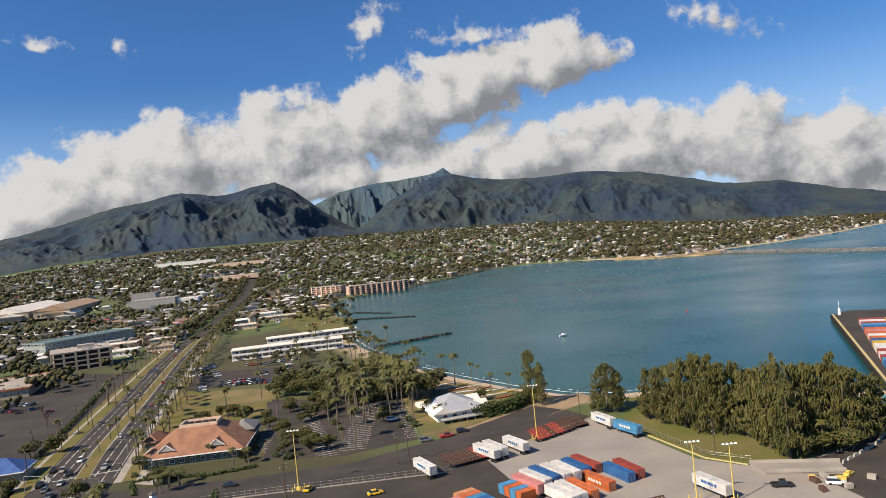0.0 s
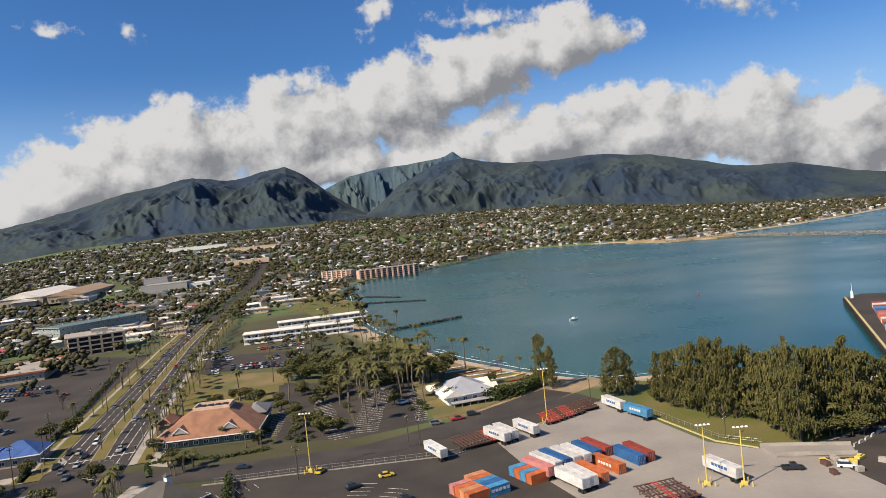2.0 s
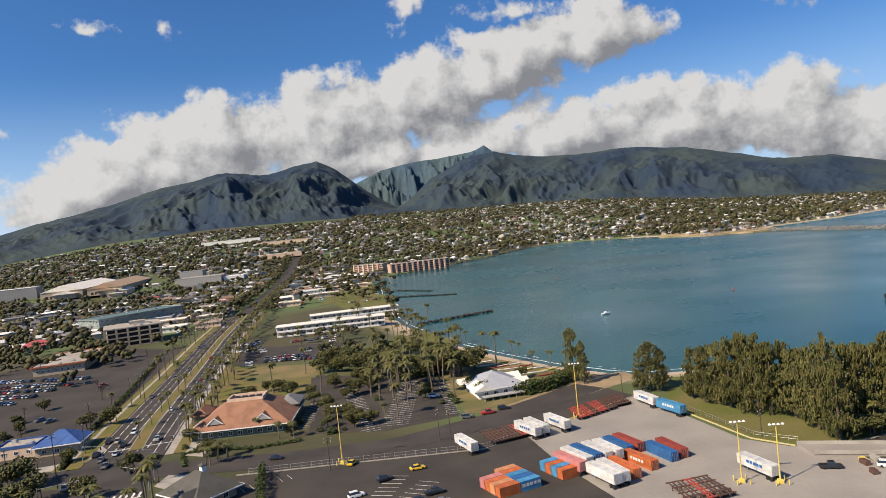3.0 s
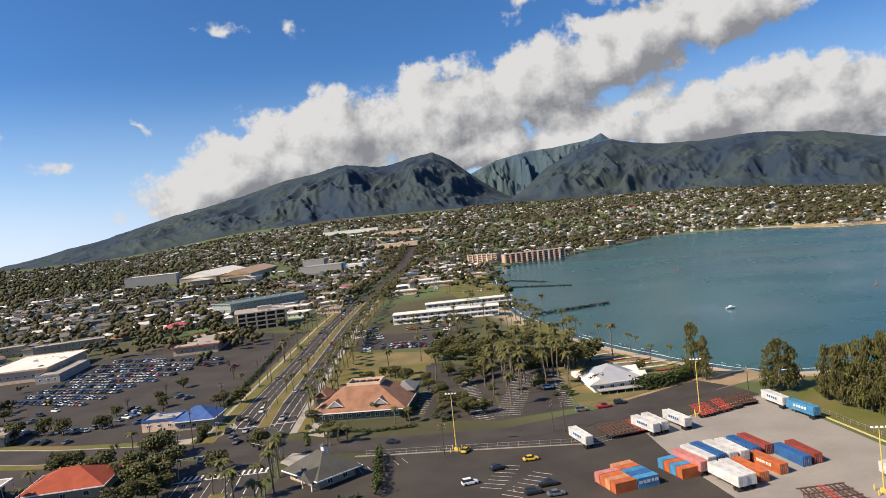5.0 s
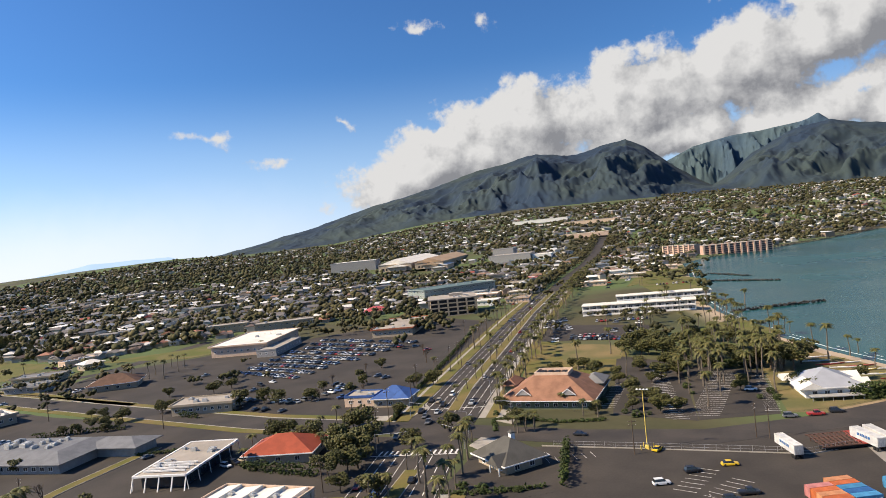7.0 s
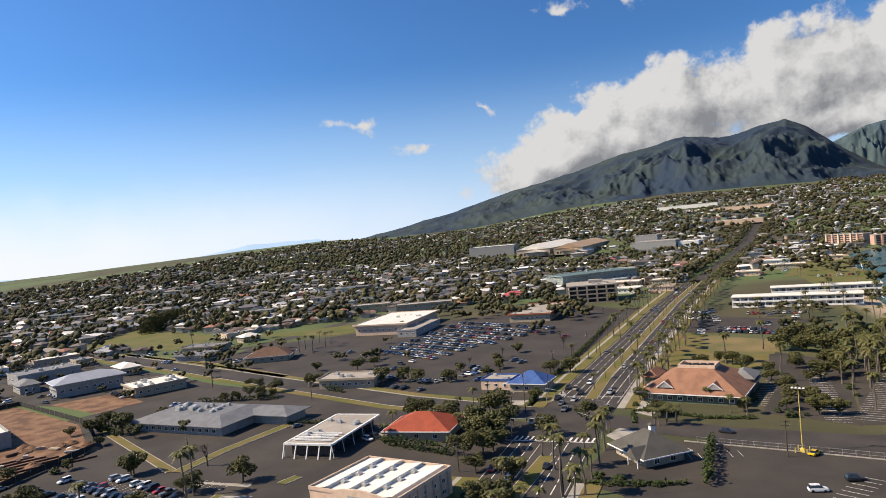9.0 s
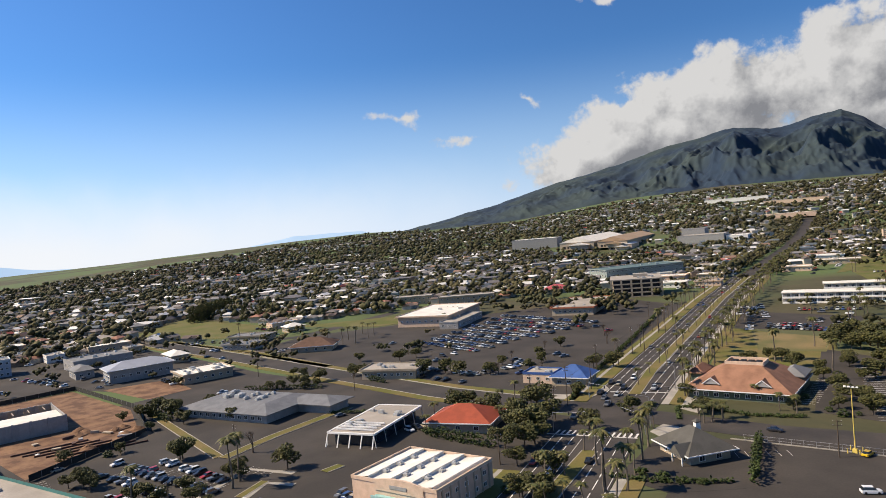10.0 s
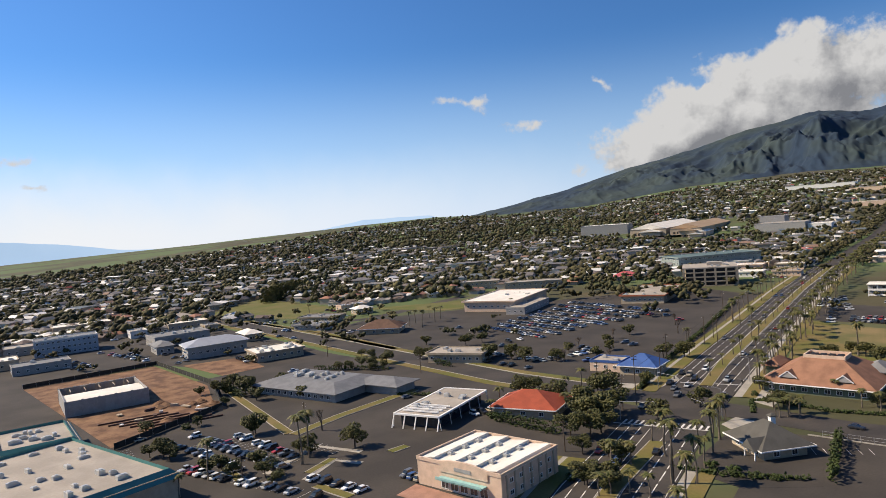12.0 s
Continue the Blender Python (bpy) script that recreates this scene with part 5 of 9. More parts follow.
# ---- vegetation ----
def palm_meshes(h, seed, bend):
    rng = random.Random(seed)
    t = Geo()
    pts = [Vector((bend * (i / 6) ** 2 * h, 0.3 * math.sin(i), h * i / 6 - (0.3 if i == 0 else 0))) for i in range(7)]
    for i in range(6):
        t.tube(pts[i], pts[i + 1], 0.30 - 0.022 * i if i else 0.42, 0.28 - 0.022 * i, 6)
    g = Geo()
    top = pts[-1]
    for k in range(20):
        a = 2 * math.pi * k / 20 + rng.uniform(-0.2, 0.2)
        up = rng.uniform(-0.55, 1.05)
        ln = rng.uniform(2.6, 3.6) * (0.85 if up < 0 else 1)
        d = Vector((math.cos(a), math.sin(a), 0))
        s = Vector((-math.sin(a), math.cos(a), 0))
        prev = None
        for i in range(7):
            u = i / 6
            p = top + d * ln * (u * math.cos(up * (1 - u))) + Vector((0, 0, ln * (0.62 * up * u - 0.85 * u * u)))
            w = 0.62 * math.sin(math.pi * min(1, 0.14 + 0.86 * u)) + 0.03
            lo = Vector((0, 0, -0.38 * w))
            row = (p, p + s * w + lo + d * 0.25 * w, p - s * w + lo + d * 0.25 * w)
            if prev:
                # slit leaflets: each side is a toothed strip
                g.face([prev[0], row[0], row[1]])
                g.face([prev[0], row[1], prev[0] + s * w * 0.75 + lo * 0.9])
                g.face([row[0], prev[0], row[2]])
                g.face([row[2], prev[0], prev[0] - s * w * 0.75 + lo * 0.9])
            prev = row
    for k in range(9):   # dead skirt and fruit under the crown
        a = rng.uniform(0, 6.28)
        p = top + Vector((0.35 * math.cos(a), 0.35 * math.sin(a), -0.5))
        g.tube(p, p + Vector((0.35 * math.cos(a), 0.35 * math.sin(a), -0.9)), 0.16, 0.05, 4)
    return t.mesh("trunk", TRUNK), g.mesh("crown", FROND)


PALMS = []


def palm(x, y, h=12.0, z=None):
    if not PALMS:
        for i, b in enumerate((0.0, 0.008, -0.010, 0.016)):
            ob = thing("palm", pose(x, y, 0), "tall coconut palm with a grey trunk and drooping fronds", "palm", "palms")
            tm, cm = palm_meshes(12.0, i, b)
            part("trunk", tm, None, ob)
            part("crown", cm, None, ob)
            PALMS.append([ob, 0])
    k = int(abs(x * 3.1 + y * 1.7)) % 4
    base = PALMS[k]
    s = h / 12.0
    m = pose(x, y, (0.0 if z is None else z), 0, 0, (x * 37 + y * 91) % 360) @ Matrix.Diagonal((0.45 + 0.55 * s, 0.45 + 0.55 * s, s, 1))
    if base[1] == 0:
        base[0].matrix_basis = m
        base[1] = 1
        return
    ob = copy_thing(base[0], m)
    ob.matrix_basis = m


def clump(g, c, r, rng, flat=0.8):
    """A small uneven leaf clump of eight faces."""
    n = len(g.v)
    for d in ((1, 0, 0), (-1, 0, 0), (0, 1, 0), (0, -1, 0), (0, 0, 1), (0, 0, -1)):
        k = r * rng.uniform(0.55, 1.3)
        g.v.append((c[0] + d[0] * k + rng.uniform(-.25, .25) * r, c[1] + d[1] * k + rng.uniform(-.25, .25) * r, c[2] + d[2] * k * flat))
    for q in ((0, 2, 4), (2, 1, 4), (1, 3, 4), (3, 0, 4), (2, 0, 5), (1, 2, 5), (3, 1, 5), (0, 3, 5)):
        g.f.append((n + q[0], n + q[1], n + q[2]))
        g.mi.append(0)


def broad_tree_meshes(seed, h=9.0, spread=4.9, n=560):
    rng = random.Random(seed)
    t, g = Geo(), Geo()
    t.tube((0, 0, -0.3), (0.15, 0.1, h * 0.34), 0.34, 0.22, 7)
    lobes = []
    for k in range(7):
        a = 6.28 * k / 7 + rng.uniform(-0.3, 0.3)
        q = spread * rng.uniform(0.35, 0.78) * (0 if k == 6 else 1)
        c = Vector((q * math.cos(a), q * math.sin(a), h * rng.uniform(0.40, 0.78)))
        lobes.append((c, spread * rng.uniform(0.36, 0.55)))
        t.tube((0.15, 0.1, h * 0.36), c, 0.17, 0.05, 5)
    for i in range(n):
        c, r = rng.choice(lobes)
        d = Vector((rng.gauss(0, 1), rng.gauss(0, 1), rng.gauss(0, 1))).normalized() * r * rng.uniform(0.75, 1.08)
        d.z *= 0.8
        clump(g, c + d, rng.uniform(0.26, 0.66), rng)
    return t.mesh("trunk", BARK), g.mesh("crown", LEAF)


def ironwood_meshes(seed, h=24.0, n=1350):
    rng = random.Random(seed)
    t, g = Geo(), Geo()
    t.tube((0, 0, -0.4), (0.2, 0, h * 0.5), 0.5, 0.3, 7).tube((0.2, 0, h * 0.5), (0, 0.2, h * 0.96), 0.3, 0.06, 6)
    limbs = []
    for k in range(46):
        u = rng.uniform(0.07, 0.97)
        a = rng.uniform(0, 6.28)
        ln = 5.2 * (1 - u) ** 0.55 * rng.uniform(0.6, 1.15) * min(1, 0.75 + u * 2) + 0.5
        p = Vector((0, 0, h * u))
        q = p + Vector((math.cos(a) * ln, math.sin(a) * ln, ln * rng.uniform(0.1, 0.5)))
        t.tube(p, q, 0.09, 0.03, 4)
        limbs.append((p, q, ln))
    for i in range(n):
        p, q, ln = rng.choice(limbs)
        s = rng.uniform(0.3, 1.08)
        c = p.lerp(q, s) + Vector((rng.gauss(0, 0.5), rng.gauss(0, 0.5), rng.gauss(-0.2, 0.55)))
        # drooping needle sprays: slim hanging tufts
        r, dz = rng.uniform(0.16, 0.34), rng.uniform(0.5, 1.3)
        lean = Vector((rng.uniform(-.4, .4), rng.uniform(-.4, .4), -dz))
        g.tube(c, c + lean, r, 0.05, 4)
    return t.mesh("trunk", BARK), g.mesh("crown", NEEDLE)


def bush_meshes(seed, n=70):
    rng = random.Random(seed)
    g = Geo()
    for i in range(n):
        d = Vector((rng.gauss(0, 1), rng.gauss(0, 1), rng.gauss(0, 1))).normalized()
        clump(g, Vector((0, 0, 0.75)) + d * rng.uniform(0.55, 0.95), rng.uniform(0.16, 0.34), rng)
    return g.mesh("foliage", HEDGE)


TREES = {}


def tree(kind, x, y, h, z=0.0, wide=1.0):
    """kind: broad, ironwood or bush; h: its height in metres. Distant broad trees join the far woods."""
    if kind == "broad" and math.hypot(x, y) > 400:
        FAR_BROAD.append((x, y, z, h * 0.5 * wide))
        return
    if kind not in TREES:
        TREES[kind] = []
        for i in range(4):
            if kind == "bush":
                ob = new("bush", bush_meshes(i + 40))
                tagged(ob, "rounded green garden bush", "bush", "bushes")
                TREES[kind].append([ob, 0, 1.7])
                continue
            label = {"broad": "spreading broad-leaved tree with a dense dark crown", "ironwood": "tall feathery ironwood tree with drooping olive-green foliage"}[kind]
            ob = thing("tree", pose(0, 0, 0), label, "tree", kind + " trees")
            tm, cm = broad_tree_meshes(i) if kind == "broad" else ironwood_meshes(i + 20)
            part("trunk", tm, None, ob)
            part("crown", cm, None, ob)
            TREES[kind].append([ob, 0, 9.0 if kind == "broad" else 24.0])
    k = int(abs(x * 5.3 + y * 2.9)) % 4
    base = TREES[kind][k]
    s = h / base[2]
    m = pose(x, y, z, 0, 0, (x * 57 + y * 31) % 360) @ Matrix.Diagonal((s * wide, s * wide, s, 1))
    if base[1] == 0:
        base[0].matrix_basis = m
        base[1] = 1
        return
    copy_thing(base[0], m).matrix_basis = m


def bare_tree(x, y, h=7.0):
    if "bare" not in SHARED:
        rng = random.Random(3)
        g = Geo()

        def limb(p, d, ln, r, depth):
            q = p + d * ln
            g.tube(p, q, r, r * 0.6, 4)
            if depth:
                for _ in range(3):
                    limb(q, (d + Vector((rng.uniform(-.8, .8), rng.uniform(-.8, .8), rng.uniform(-.15, .4)))).normalized(), ln * 0.72, r * 0.55, depth - 1)
        limb(Vector((0, 0, -0.2)), Vector((0, 0, 1)), 2.0, 0.3, 4)
        SHARED["bare"] = g.mesh("bare_tree", BARK)
    ob = new("bare_tree", SHARED["bare"])
    ob.matrix_basis = pose(x, y, 0, 0, 0, (x * 13) % 360) @ Matrix.Scale(h / 7, 4)
    tagged(ob, "leafless grey-brown tree in the car lot", "tree", "bare trees")


def hedge(line, w, h, seed=1):
    rng = random.Random(seed)
    g = Geo()
    for x, y, a in along(line, 0.55):
        for _ in range(max(4, int(1.3 * w * max(1.0, h / 1.6)))):
            clump(g, (x + rng.uniform(-w, w) / 2 - line[0][0], y + rng.uniform(-w, w) / 2 - line[0][1], rng.uniform(0.2, h)), rng.uniform(0.3, 0.6), rng)
    ob = new("hedge", g.mesh("hedge", HEDGE))
    ob.location = (line[0][0], line[0][1], 0)
    tagged(ob, "clipped leafy green hedge", "hedge", "hedges")


# ---- vehicles ----
def loft(g, sections, mi=0):
    """Joins equal rings of points into a skin with end caps."""
    k, n = len(g.v), len(sections[0])
    for s in sections:
        g.v += [tuple(p) for p in s]
    for i in range(len(sections) - 1):
        for j in range(n):
            a, b = k + i * n + j, k + i * n + (j + 1) % n
            g.f.append((a, b, b + n, a + n))
            g.mi.append(mi)
    g.f += [tuple(k + j for j in reversed(range(n))), tuple(k + (len(sections) - 1) * n + j for j in range(n))]
    g.mi += [mi, mi]


def car_meshes(style):
    L_, W, z0 = (4.6, 1.82, 0.28) if style != "pickup" else (5.4, 1.95, 0.36)

    def ring(x, w, lo, hi):
        return [(x, -w / 2, lo), (x, w / 2, lo), (x, w / 2 * 0.985, (lo + hi) / 2), (x, w / 2 * 0.9, hi), (x, -w / 2 * 0.9, hi), (x, -w / 2 * 0.985, (lo + hi) / 2)]
    belt = {"sedan": 0.88, "suv": 1.02, "pickup": 1.05}[style]
    top = {"sedan": 1.42, "suv": 1.72, "pickup": 1.78}[style]
    b = Geo()
    loft(b, [ring(-L_ / 2, W * 0.86, z0 + 0.1, belt - 0.16), ring(-L_ / 2 + 0.25, W, z0, belt - 0.02), ring(-0.6, W, z0, belt), ring(L_ / 2 - 1.25, W, z0, belt - 0.03), ring(L_ / 2 - 0.3, W * 0.97, z0, belt - 0.16), ring(L_ / 2, W * 0.84, z0 + 0.1, belt - 0.3)])
    c = {"sedan": (-1.75, -1.05, 0.25, 1.1), "suv": (-2.15, -1.8, 0.3, 1.15), "pickup": (-0.75, -0.55, 0.75, 1.5)}[style]
    cab = Geo()
    wb, wt = W * 0.88, W * 0.70
    loft(cab, [[(c[0], -wb / 2, belt - 0.03), (c[0], wb / 2, belt - 0.03), (c[0] + 0.03, wb / 2, belt), (c[0] + 0.03, -wb / 2, belt)],
               [(c[0] + 0.1, -wb / 2, belt - 0.03), (c[0] + 0.1, wb / 2, belt - 0.03), (c[1], wt / 2, top - 0.06), (c[1], -wt / 2, top - 0.06)],
               [(c[3] - 0.1, -wb / 2, belt - 0.03), (c[3] - 0.1, wb / 2, belt - 0.03), (c[2], wt / 2, top - 0.06), (c[2], -wt / 2, top - 0.06)],
               [(c[3], -wb / 2, belt - 0.03), (c[3], wb / 2, belt - 0.03), (c[3] - 0.03, wb / 2, belt), (c[3] - 0.03, -wb / 2, belt)]])
    r = Geo()
    r.box((c[1] + c[2]) / 2, 0, top - 0.03, c[2] - c[1] + 0.12, wt + 0.06, 0.08)
    if style == "pickup":
        r.box(-1.75, 0, belt - 0.02, 1.8, W * 0.8, 0.05)
    w = Geo()
    w.tube((0, -0.11, 0), (0, 0.11, 0), 0.33, 0.33, 10)
    return L_, W, b, cab, r, w


CARS = {}
CAR_RNG = random.Random(77)
PAINT_ODDS = [0, 0, 0, 1, 1, 2, 2, 2, 2, 3, 3, 3, 4, 5, 6]


FAR_CARS = Geo()


def far_car(x, y, rot, paint, style, z):
    """Adds a distant car to the joined rest: body, glazed cabin and roof in its colours."""
    if ("geo", style) not in CARS:
        CARS[("geo", style)] = car_meshes(style)
    L_, W, b, cab, r, w = CARS[("geo", style)]
    c, s = math.cos(radians(rot)), math.sin(radians(rot))
    for g, mi in ((b, paint), (cab, 8), (r, paint)):
        n = len(FAR_CARS.v)
        FAR_CARS.v += [(x + a * c - e * s, y + a * s + e * c, z + h) for a, e, h in g.v]
        FAR_CARS.f += [tuple(n + i for i in q) for q in g.f]
        FAR_CARS.mi += [mi] * len(g.f)


def car(x, y, rot, paint=None, style=None, z=0.1, group="parked cars"):
    style = style or CAR_RNG.choice(("sedan", "sedan", "suv", "suv", "pickup"))
    paint = CAR_RNG.choice(PAINT_ODDS) if paint is None else paint
    if math.hypot(x, y) > 305:
        far_car(x, y, rot, paint, style, z)
        return
    key = (style, paint)
    m = pose(x, y, z, 0, 0, rot)
    colour = ("white", "silver", "black", "grey", "red", "blue", "sand", "yellow")[paint]
    if key not in CARS:
        if ("parts", style) not in CARS:
            L_, W, b, cab, r, w = car_meshes(style)
            CARS[("parts", style)] = (L_, W, b, cab.mesh("cabin_glass", CARGLASS), r, w.mesh("wheel", RUBBER))
        L_, W, b, cm, r, wm = CARS[("parts", style)]
        ob = thing("car", m, f"{colour} {style} on the asphalt", "car", group)
        part("body", b.mesh("body", CARPAINTS[paint]), None, ob)
        part("cabin_glass", cm, None, ob, "dark glazed cabin")
        part("roof", r.mesh("roof", CARPAINTS[paint]), None, ob)
        for sx in (-1, 1):
            for sy in (-1, 1):
                q = part("wheel", wm, None, ob)
                q.location = (sx * L_ * 0.3, sy * (W / 2 - 0.1), 0.33)
        CARS[key] = ob
        return ob
    ob = copy_thing(CARS[key], m)
    ob["group"] = group
    return ob


def car_row(x, y, rot, n, pitch, fill=0.85, turn=90, z=0.1):
    """Cars side by side along a row that heads in direction rot."""
    c, s = math.cos(radians(rot)), math.sin(radians(rot))
    for i in range(n):
        if CAR_RNG.random() < fill:
            car(x + c * pitch * i, y + s * pitch * i, rot + turn + CAR_RNG.uniform(-3, 3) + CAR_RNG.choice((0, 180)), z=z)


# ---- port ----
BOXPAINT = {n: mat("container_" + n, c, 0.6, 0.1, 0.25, 0.5, 3.0, 0.1, per="object", spread=0.12) for n, c in (
    ("white", (0.62, 0.61, 0.58)), ("blue", (0.035, 0.12, 0.30)), ("sky", (0.07, 0.25, 0.44)), ("orange", (0.50, 0.135, 0.045)),
    ("red", (0.30, 0.06, 0.04)), ("pink", (0.50, 0.20, 0.18)), ("peach", (0.55, 0.25, 0.12)), ("yellow", (0.55, 0.36, 0.05)))}


def container(x, y, rot, colour, length=12.19, z=0.1, chassis=False, mark=False, bars=True):
    kind = "white box trailer on wheels" if chassis and colour == "white" else f"{colour} corrugated steel shipping container"
    ob = thing("trailer" if chassis else "container", pose(x, y, z, 0, 0, rot), kind + " in the port yard", "trailer" if chassis else "container", "yard containers")
    key = ("box", length)
    lift = 1.25 if chassis else 0.0
    if key not in SHARED:
        h, w = 2.6, 2.44
        body = Geo()
        n = int(length / 0.56)
        ringl = []
        for i in range(n * 2 + 1):   # corrugated long sides
            xx = -length / 2 + 0.15 + (length - 0.3) * i / (n * 2)
            ringl.append((xx, 0.045 if i % 2 else 0.0))
        for sgn in (-1, 1):
            for (a, p), (b, q) in zip(ringl, ringl[1:]):
                pts = [(a, sgn * (w / 2 - p), 0.12), (b, sgn * (w / 2 - q), 0.12), (b, sgn * (w / 2 - q), h - 0.1), (a, sgn * (w / 2 - p), h - 0.1)]
                body.face(pts if sgn < 0 else pts[::-1])
        body.box(0, 0, 0.08, length - 0.2, w - 0.1, 0.12)
        body.box(-length / 2 + 0.1, 0, h / 2, 0.08, w - 0.2, h - 0.2)
        roof = Geo()
        roof.box(0, 0, h - 0.06, length - 0.1, w - 0.06, 0.08)
        for i in range(int(length / 1.1)):
            roof.box(-length / 2 + 0.6 + i * 1.1, 0, h - 0.01, 0.5, w - 0.5, 0.03)
        fr = Geo()
        for sx in (-1, 1):
            for sy in (-1, 1):
                fr.box(sx * (length / 2 - 0.08), sy * (w / 2 - 0.08), h / 2, 0.18, 0.18, h)
        for sy in (-1, 1):
            for zz in (0.09, h - 0.07):
                fr.box(0, sy * (w / 2 - 0.05), zz, length, 0.12, 0.16)
        door = Geo()
        door.box(0, 0, 0, 0.07, w / 2 - 0.14, h - 0.28)
        bar = Geo().tube((0, 0, -1.1), (0, 0, 1.1), 0.03, 0.03, 5)
        SHARED[key] = (body, roof, fr, door, bar)
    body, roof, fr, door, bar = SHARED[key]
    ck = (key, colour)
    if ck not in SHARED:
        p = BOXPAINT[colour]
        SHARED[ck] = (body.mesh("shell", p), roof.mesh("roof", p), fr.mesh("corner_frame", p), door.mesh("door", p), bar.mesh("lock_bar", STEEL))
    bm_, rm, fm, dm, lm = SHARED[ck]
    for nm, me in (("shell", bm_), ("roof", rm), ("corner_frame", fm)):
        part(nm, me, None, ob).location = (0, 0, lift)
    for sy in (-0.56, 0.56):
        q = part("door", dm, None, ob)
        q.location = (length / 2 - 0.02, sy, 1.3 + lift)
        for o in (-0.25, 0.25) if bars else ():
            part("lock_bar", lm, None, q).location = (0.06, o, 0)
    if mark:
        for i, ww in enumerate((0.9, 0.8, 0.9, 0.7, 0.9)):
            g = Geo()
            g.box(-2.2 + i * 1.15, -1.235, 1.5 + lift, ww, 0.04, 0.75)
            part("marking", g, PAINT if colour != "white" else BOXPAINT["blue"], ob, "painted plain marking bar")
    if chassis:
        if "chassis" not in SHARED:
            c = Geo()
            for sy in (-0.5, 0.5):
                c.box(0, sy, 1.1, 12, 0.14, 0.26)
            for i in range(7):
                c.box(-5.6 + i * 1.85, 0, 1.08, 0.12, 1.1, 0.16)
            w = Geo().tube((0, -0.16, 0), (0, 0.16, 0), 0.5, 0.5, 12)
            lg = Geo().box(0, 0, 0.6, 0.14, 0.14, 1.1).box(0, 0, 0.04, 0.3, 0.3, 0.08)
            SHARED["chassis"] = (c.mesh("frame", RUSTSTEEL), w.mesh("wheel", RUBBER), lg.mesh("landing_leg", STEEL))
        c, w, lg = SHARED["chassis"]
        part("frame", c, None, ob)
        for xx in (4.2, 5.4):
            for sy in (-1, 1):
                part("wheel", w, None, ob).location = (xx, sy * 1.0, 0.5)
        for sy in (-0.6, 0.6):
            part("landing_leg", lg, None, ob).location = (-3.2, sy, 0)
    return ob


def skeletal_trailer(x, y, rot, red=True):
    """An empty container chassis."""
    key = ("skel", red)
    if key not in SHARED:
        ma = REDSTEEL if red else RUSTSTEEL
        c = Geo()
        for sy in (-0.48, 0.48):
            c.box(0, sy, 1.1, 12.1, 0.2, 0.3)
        cr = Geo().box(0, 0, 1.12, 0.35, 2.3, 0.24)
        w = Geo().tube((0, -0.3, 0), (0, 0.3, 0), 0.5, 0.5, 12)
        lg = Geo().box(0, 0, 0.55, 0.16, 0.16, 1.0).box(0, 0, 0.04, 0.3, 0.3, 0.08)
        SHARED[key] = (c.mesh("chassis_frame", ma), cr.mesh("cross_member", ma), w.mesh("wheel", RUBBER), lg.mesh("landing_leg", ma))
    c, cr, w, lg = SHARED[key]
    ob = thing("skeletal_trailer", pose(x, y, 0.1, 0, 0, rot), ("red" if red else "dark rusty") + " empty container chassis parked in a row", "trailer", "empty chassis")
    part("chassis_frame", c, None, ob)
    for xx in (-5.9, -2.5, 1.0, 3.6, 5.9):
        part("cross_member", cr, None, ob).location = (xx, 0, 0)
    for xx in (3.9, 5.2):
        for sy in (-0.85, 0.85):
            part("wheel", w, None, ob).location = (xx, sy, 0.5)
    for sy in (-0.6, 0.6):
        part("landing_leg", lg, None, ob).location = (-3.4, sy, 0)


def yard_lamp(x, y, h=18.0, rot=0):
    ob = thing("yard_lamp", pose(x, y, 0, 0, 0, rot), "tall yellow floodlight mast with guarded base", "street lamp", "yard lamps")
    g = Geo()
    g.tube((0, 0, 0), (0, 0, h), 0.18, 0.11, 10)
    part("pole", g, YELLOWPAINT, ob)
    g = Geo()
    g.box(0, 0, 0.5, 1.4, 1.4, 1.2, taper=0.8)
    part("base", g, YELLOWPAINT, ob)
    for sx in (-1.5, 1.5):
        for sy in (-1.5, 1.5):
            b = Geo()
            b.tube((sx, sy, -0.2), (sx, sy, 1.4), 0.16, 0.16, 8)
            part("bollard", b, YELLOWPAINT, ob)
    g = Geo()
    g.box(0, 0, h + 0.1, 3.4, 0.18, 0.2)
    part("crossbar", g, STEEL, ob)
    for i in range(4):
        b = Geo()
        b.box(-1.5 + i, -0.25, h + 0.3, 0.6, 0.5, 0.35, taper=0.7)
        part("floodlight", b, TRIMWHITE, ob)


def utility_pole(x, y, h=13.0, rot=0, arms=2):
    ob = thing("utility_pole", pose(x, y, 0, 0, 0, rot), "weathered wooden utility pole with cross-arms", "utility pole", "utility poles")
    part("pole", Geo().tube((0, 0, -0.3), (0, 0, h), 0.19, 0.12, 8), WOOD, ob)
    for i in range(arms):
        a = part("cross_arm", Geo().box(0, 0, 0, 2.4, 0.12, 0.14), WOOD, ob)
        a.location = (0, 0.1, h - 0.6 - i * 1.1)
        for q in (-1.0, 0.0, 1.0):
            part("insulator", Geo().tube((0, 0, 0.07), (0, 0, 0.27), 0.06, 0.04, 6), TRIMWHITE, a).location = (q, 0, 0)


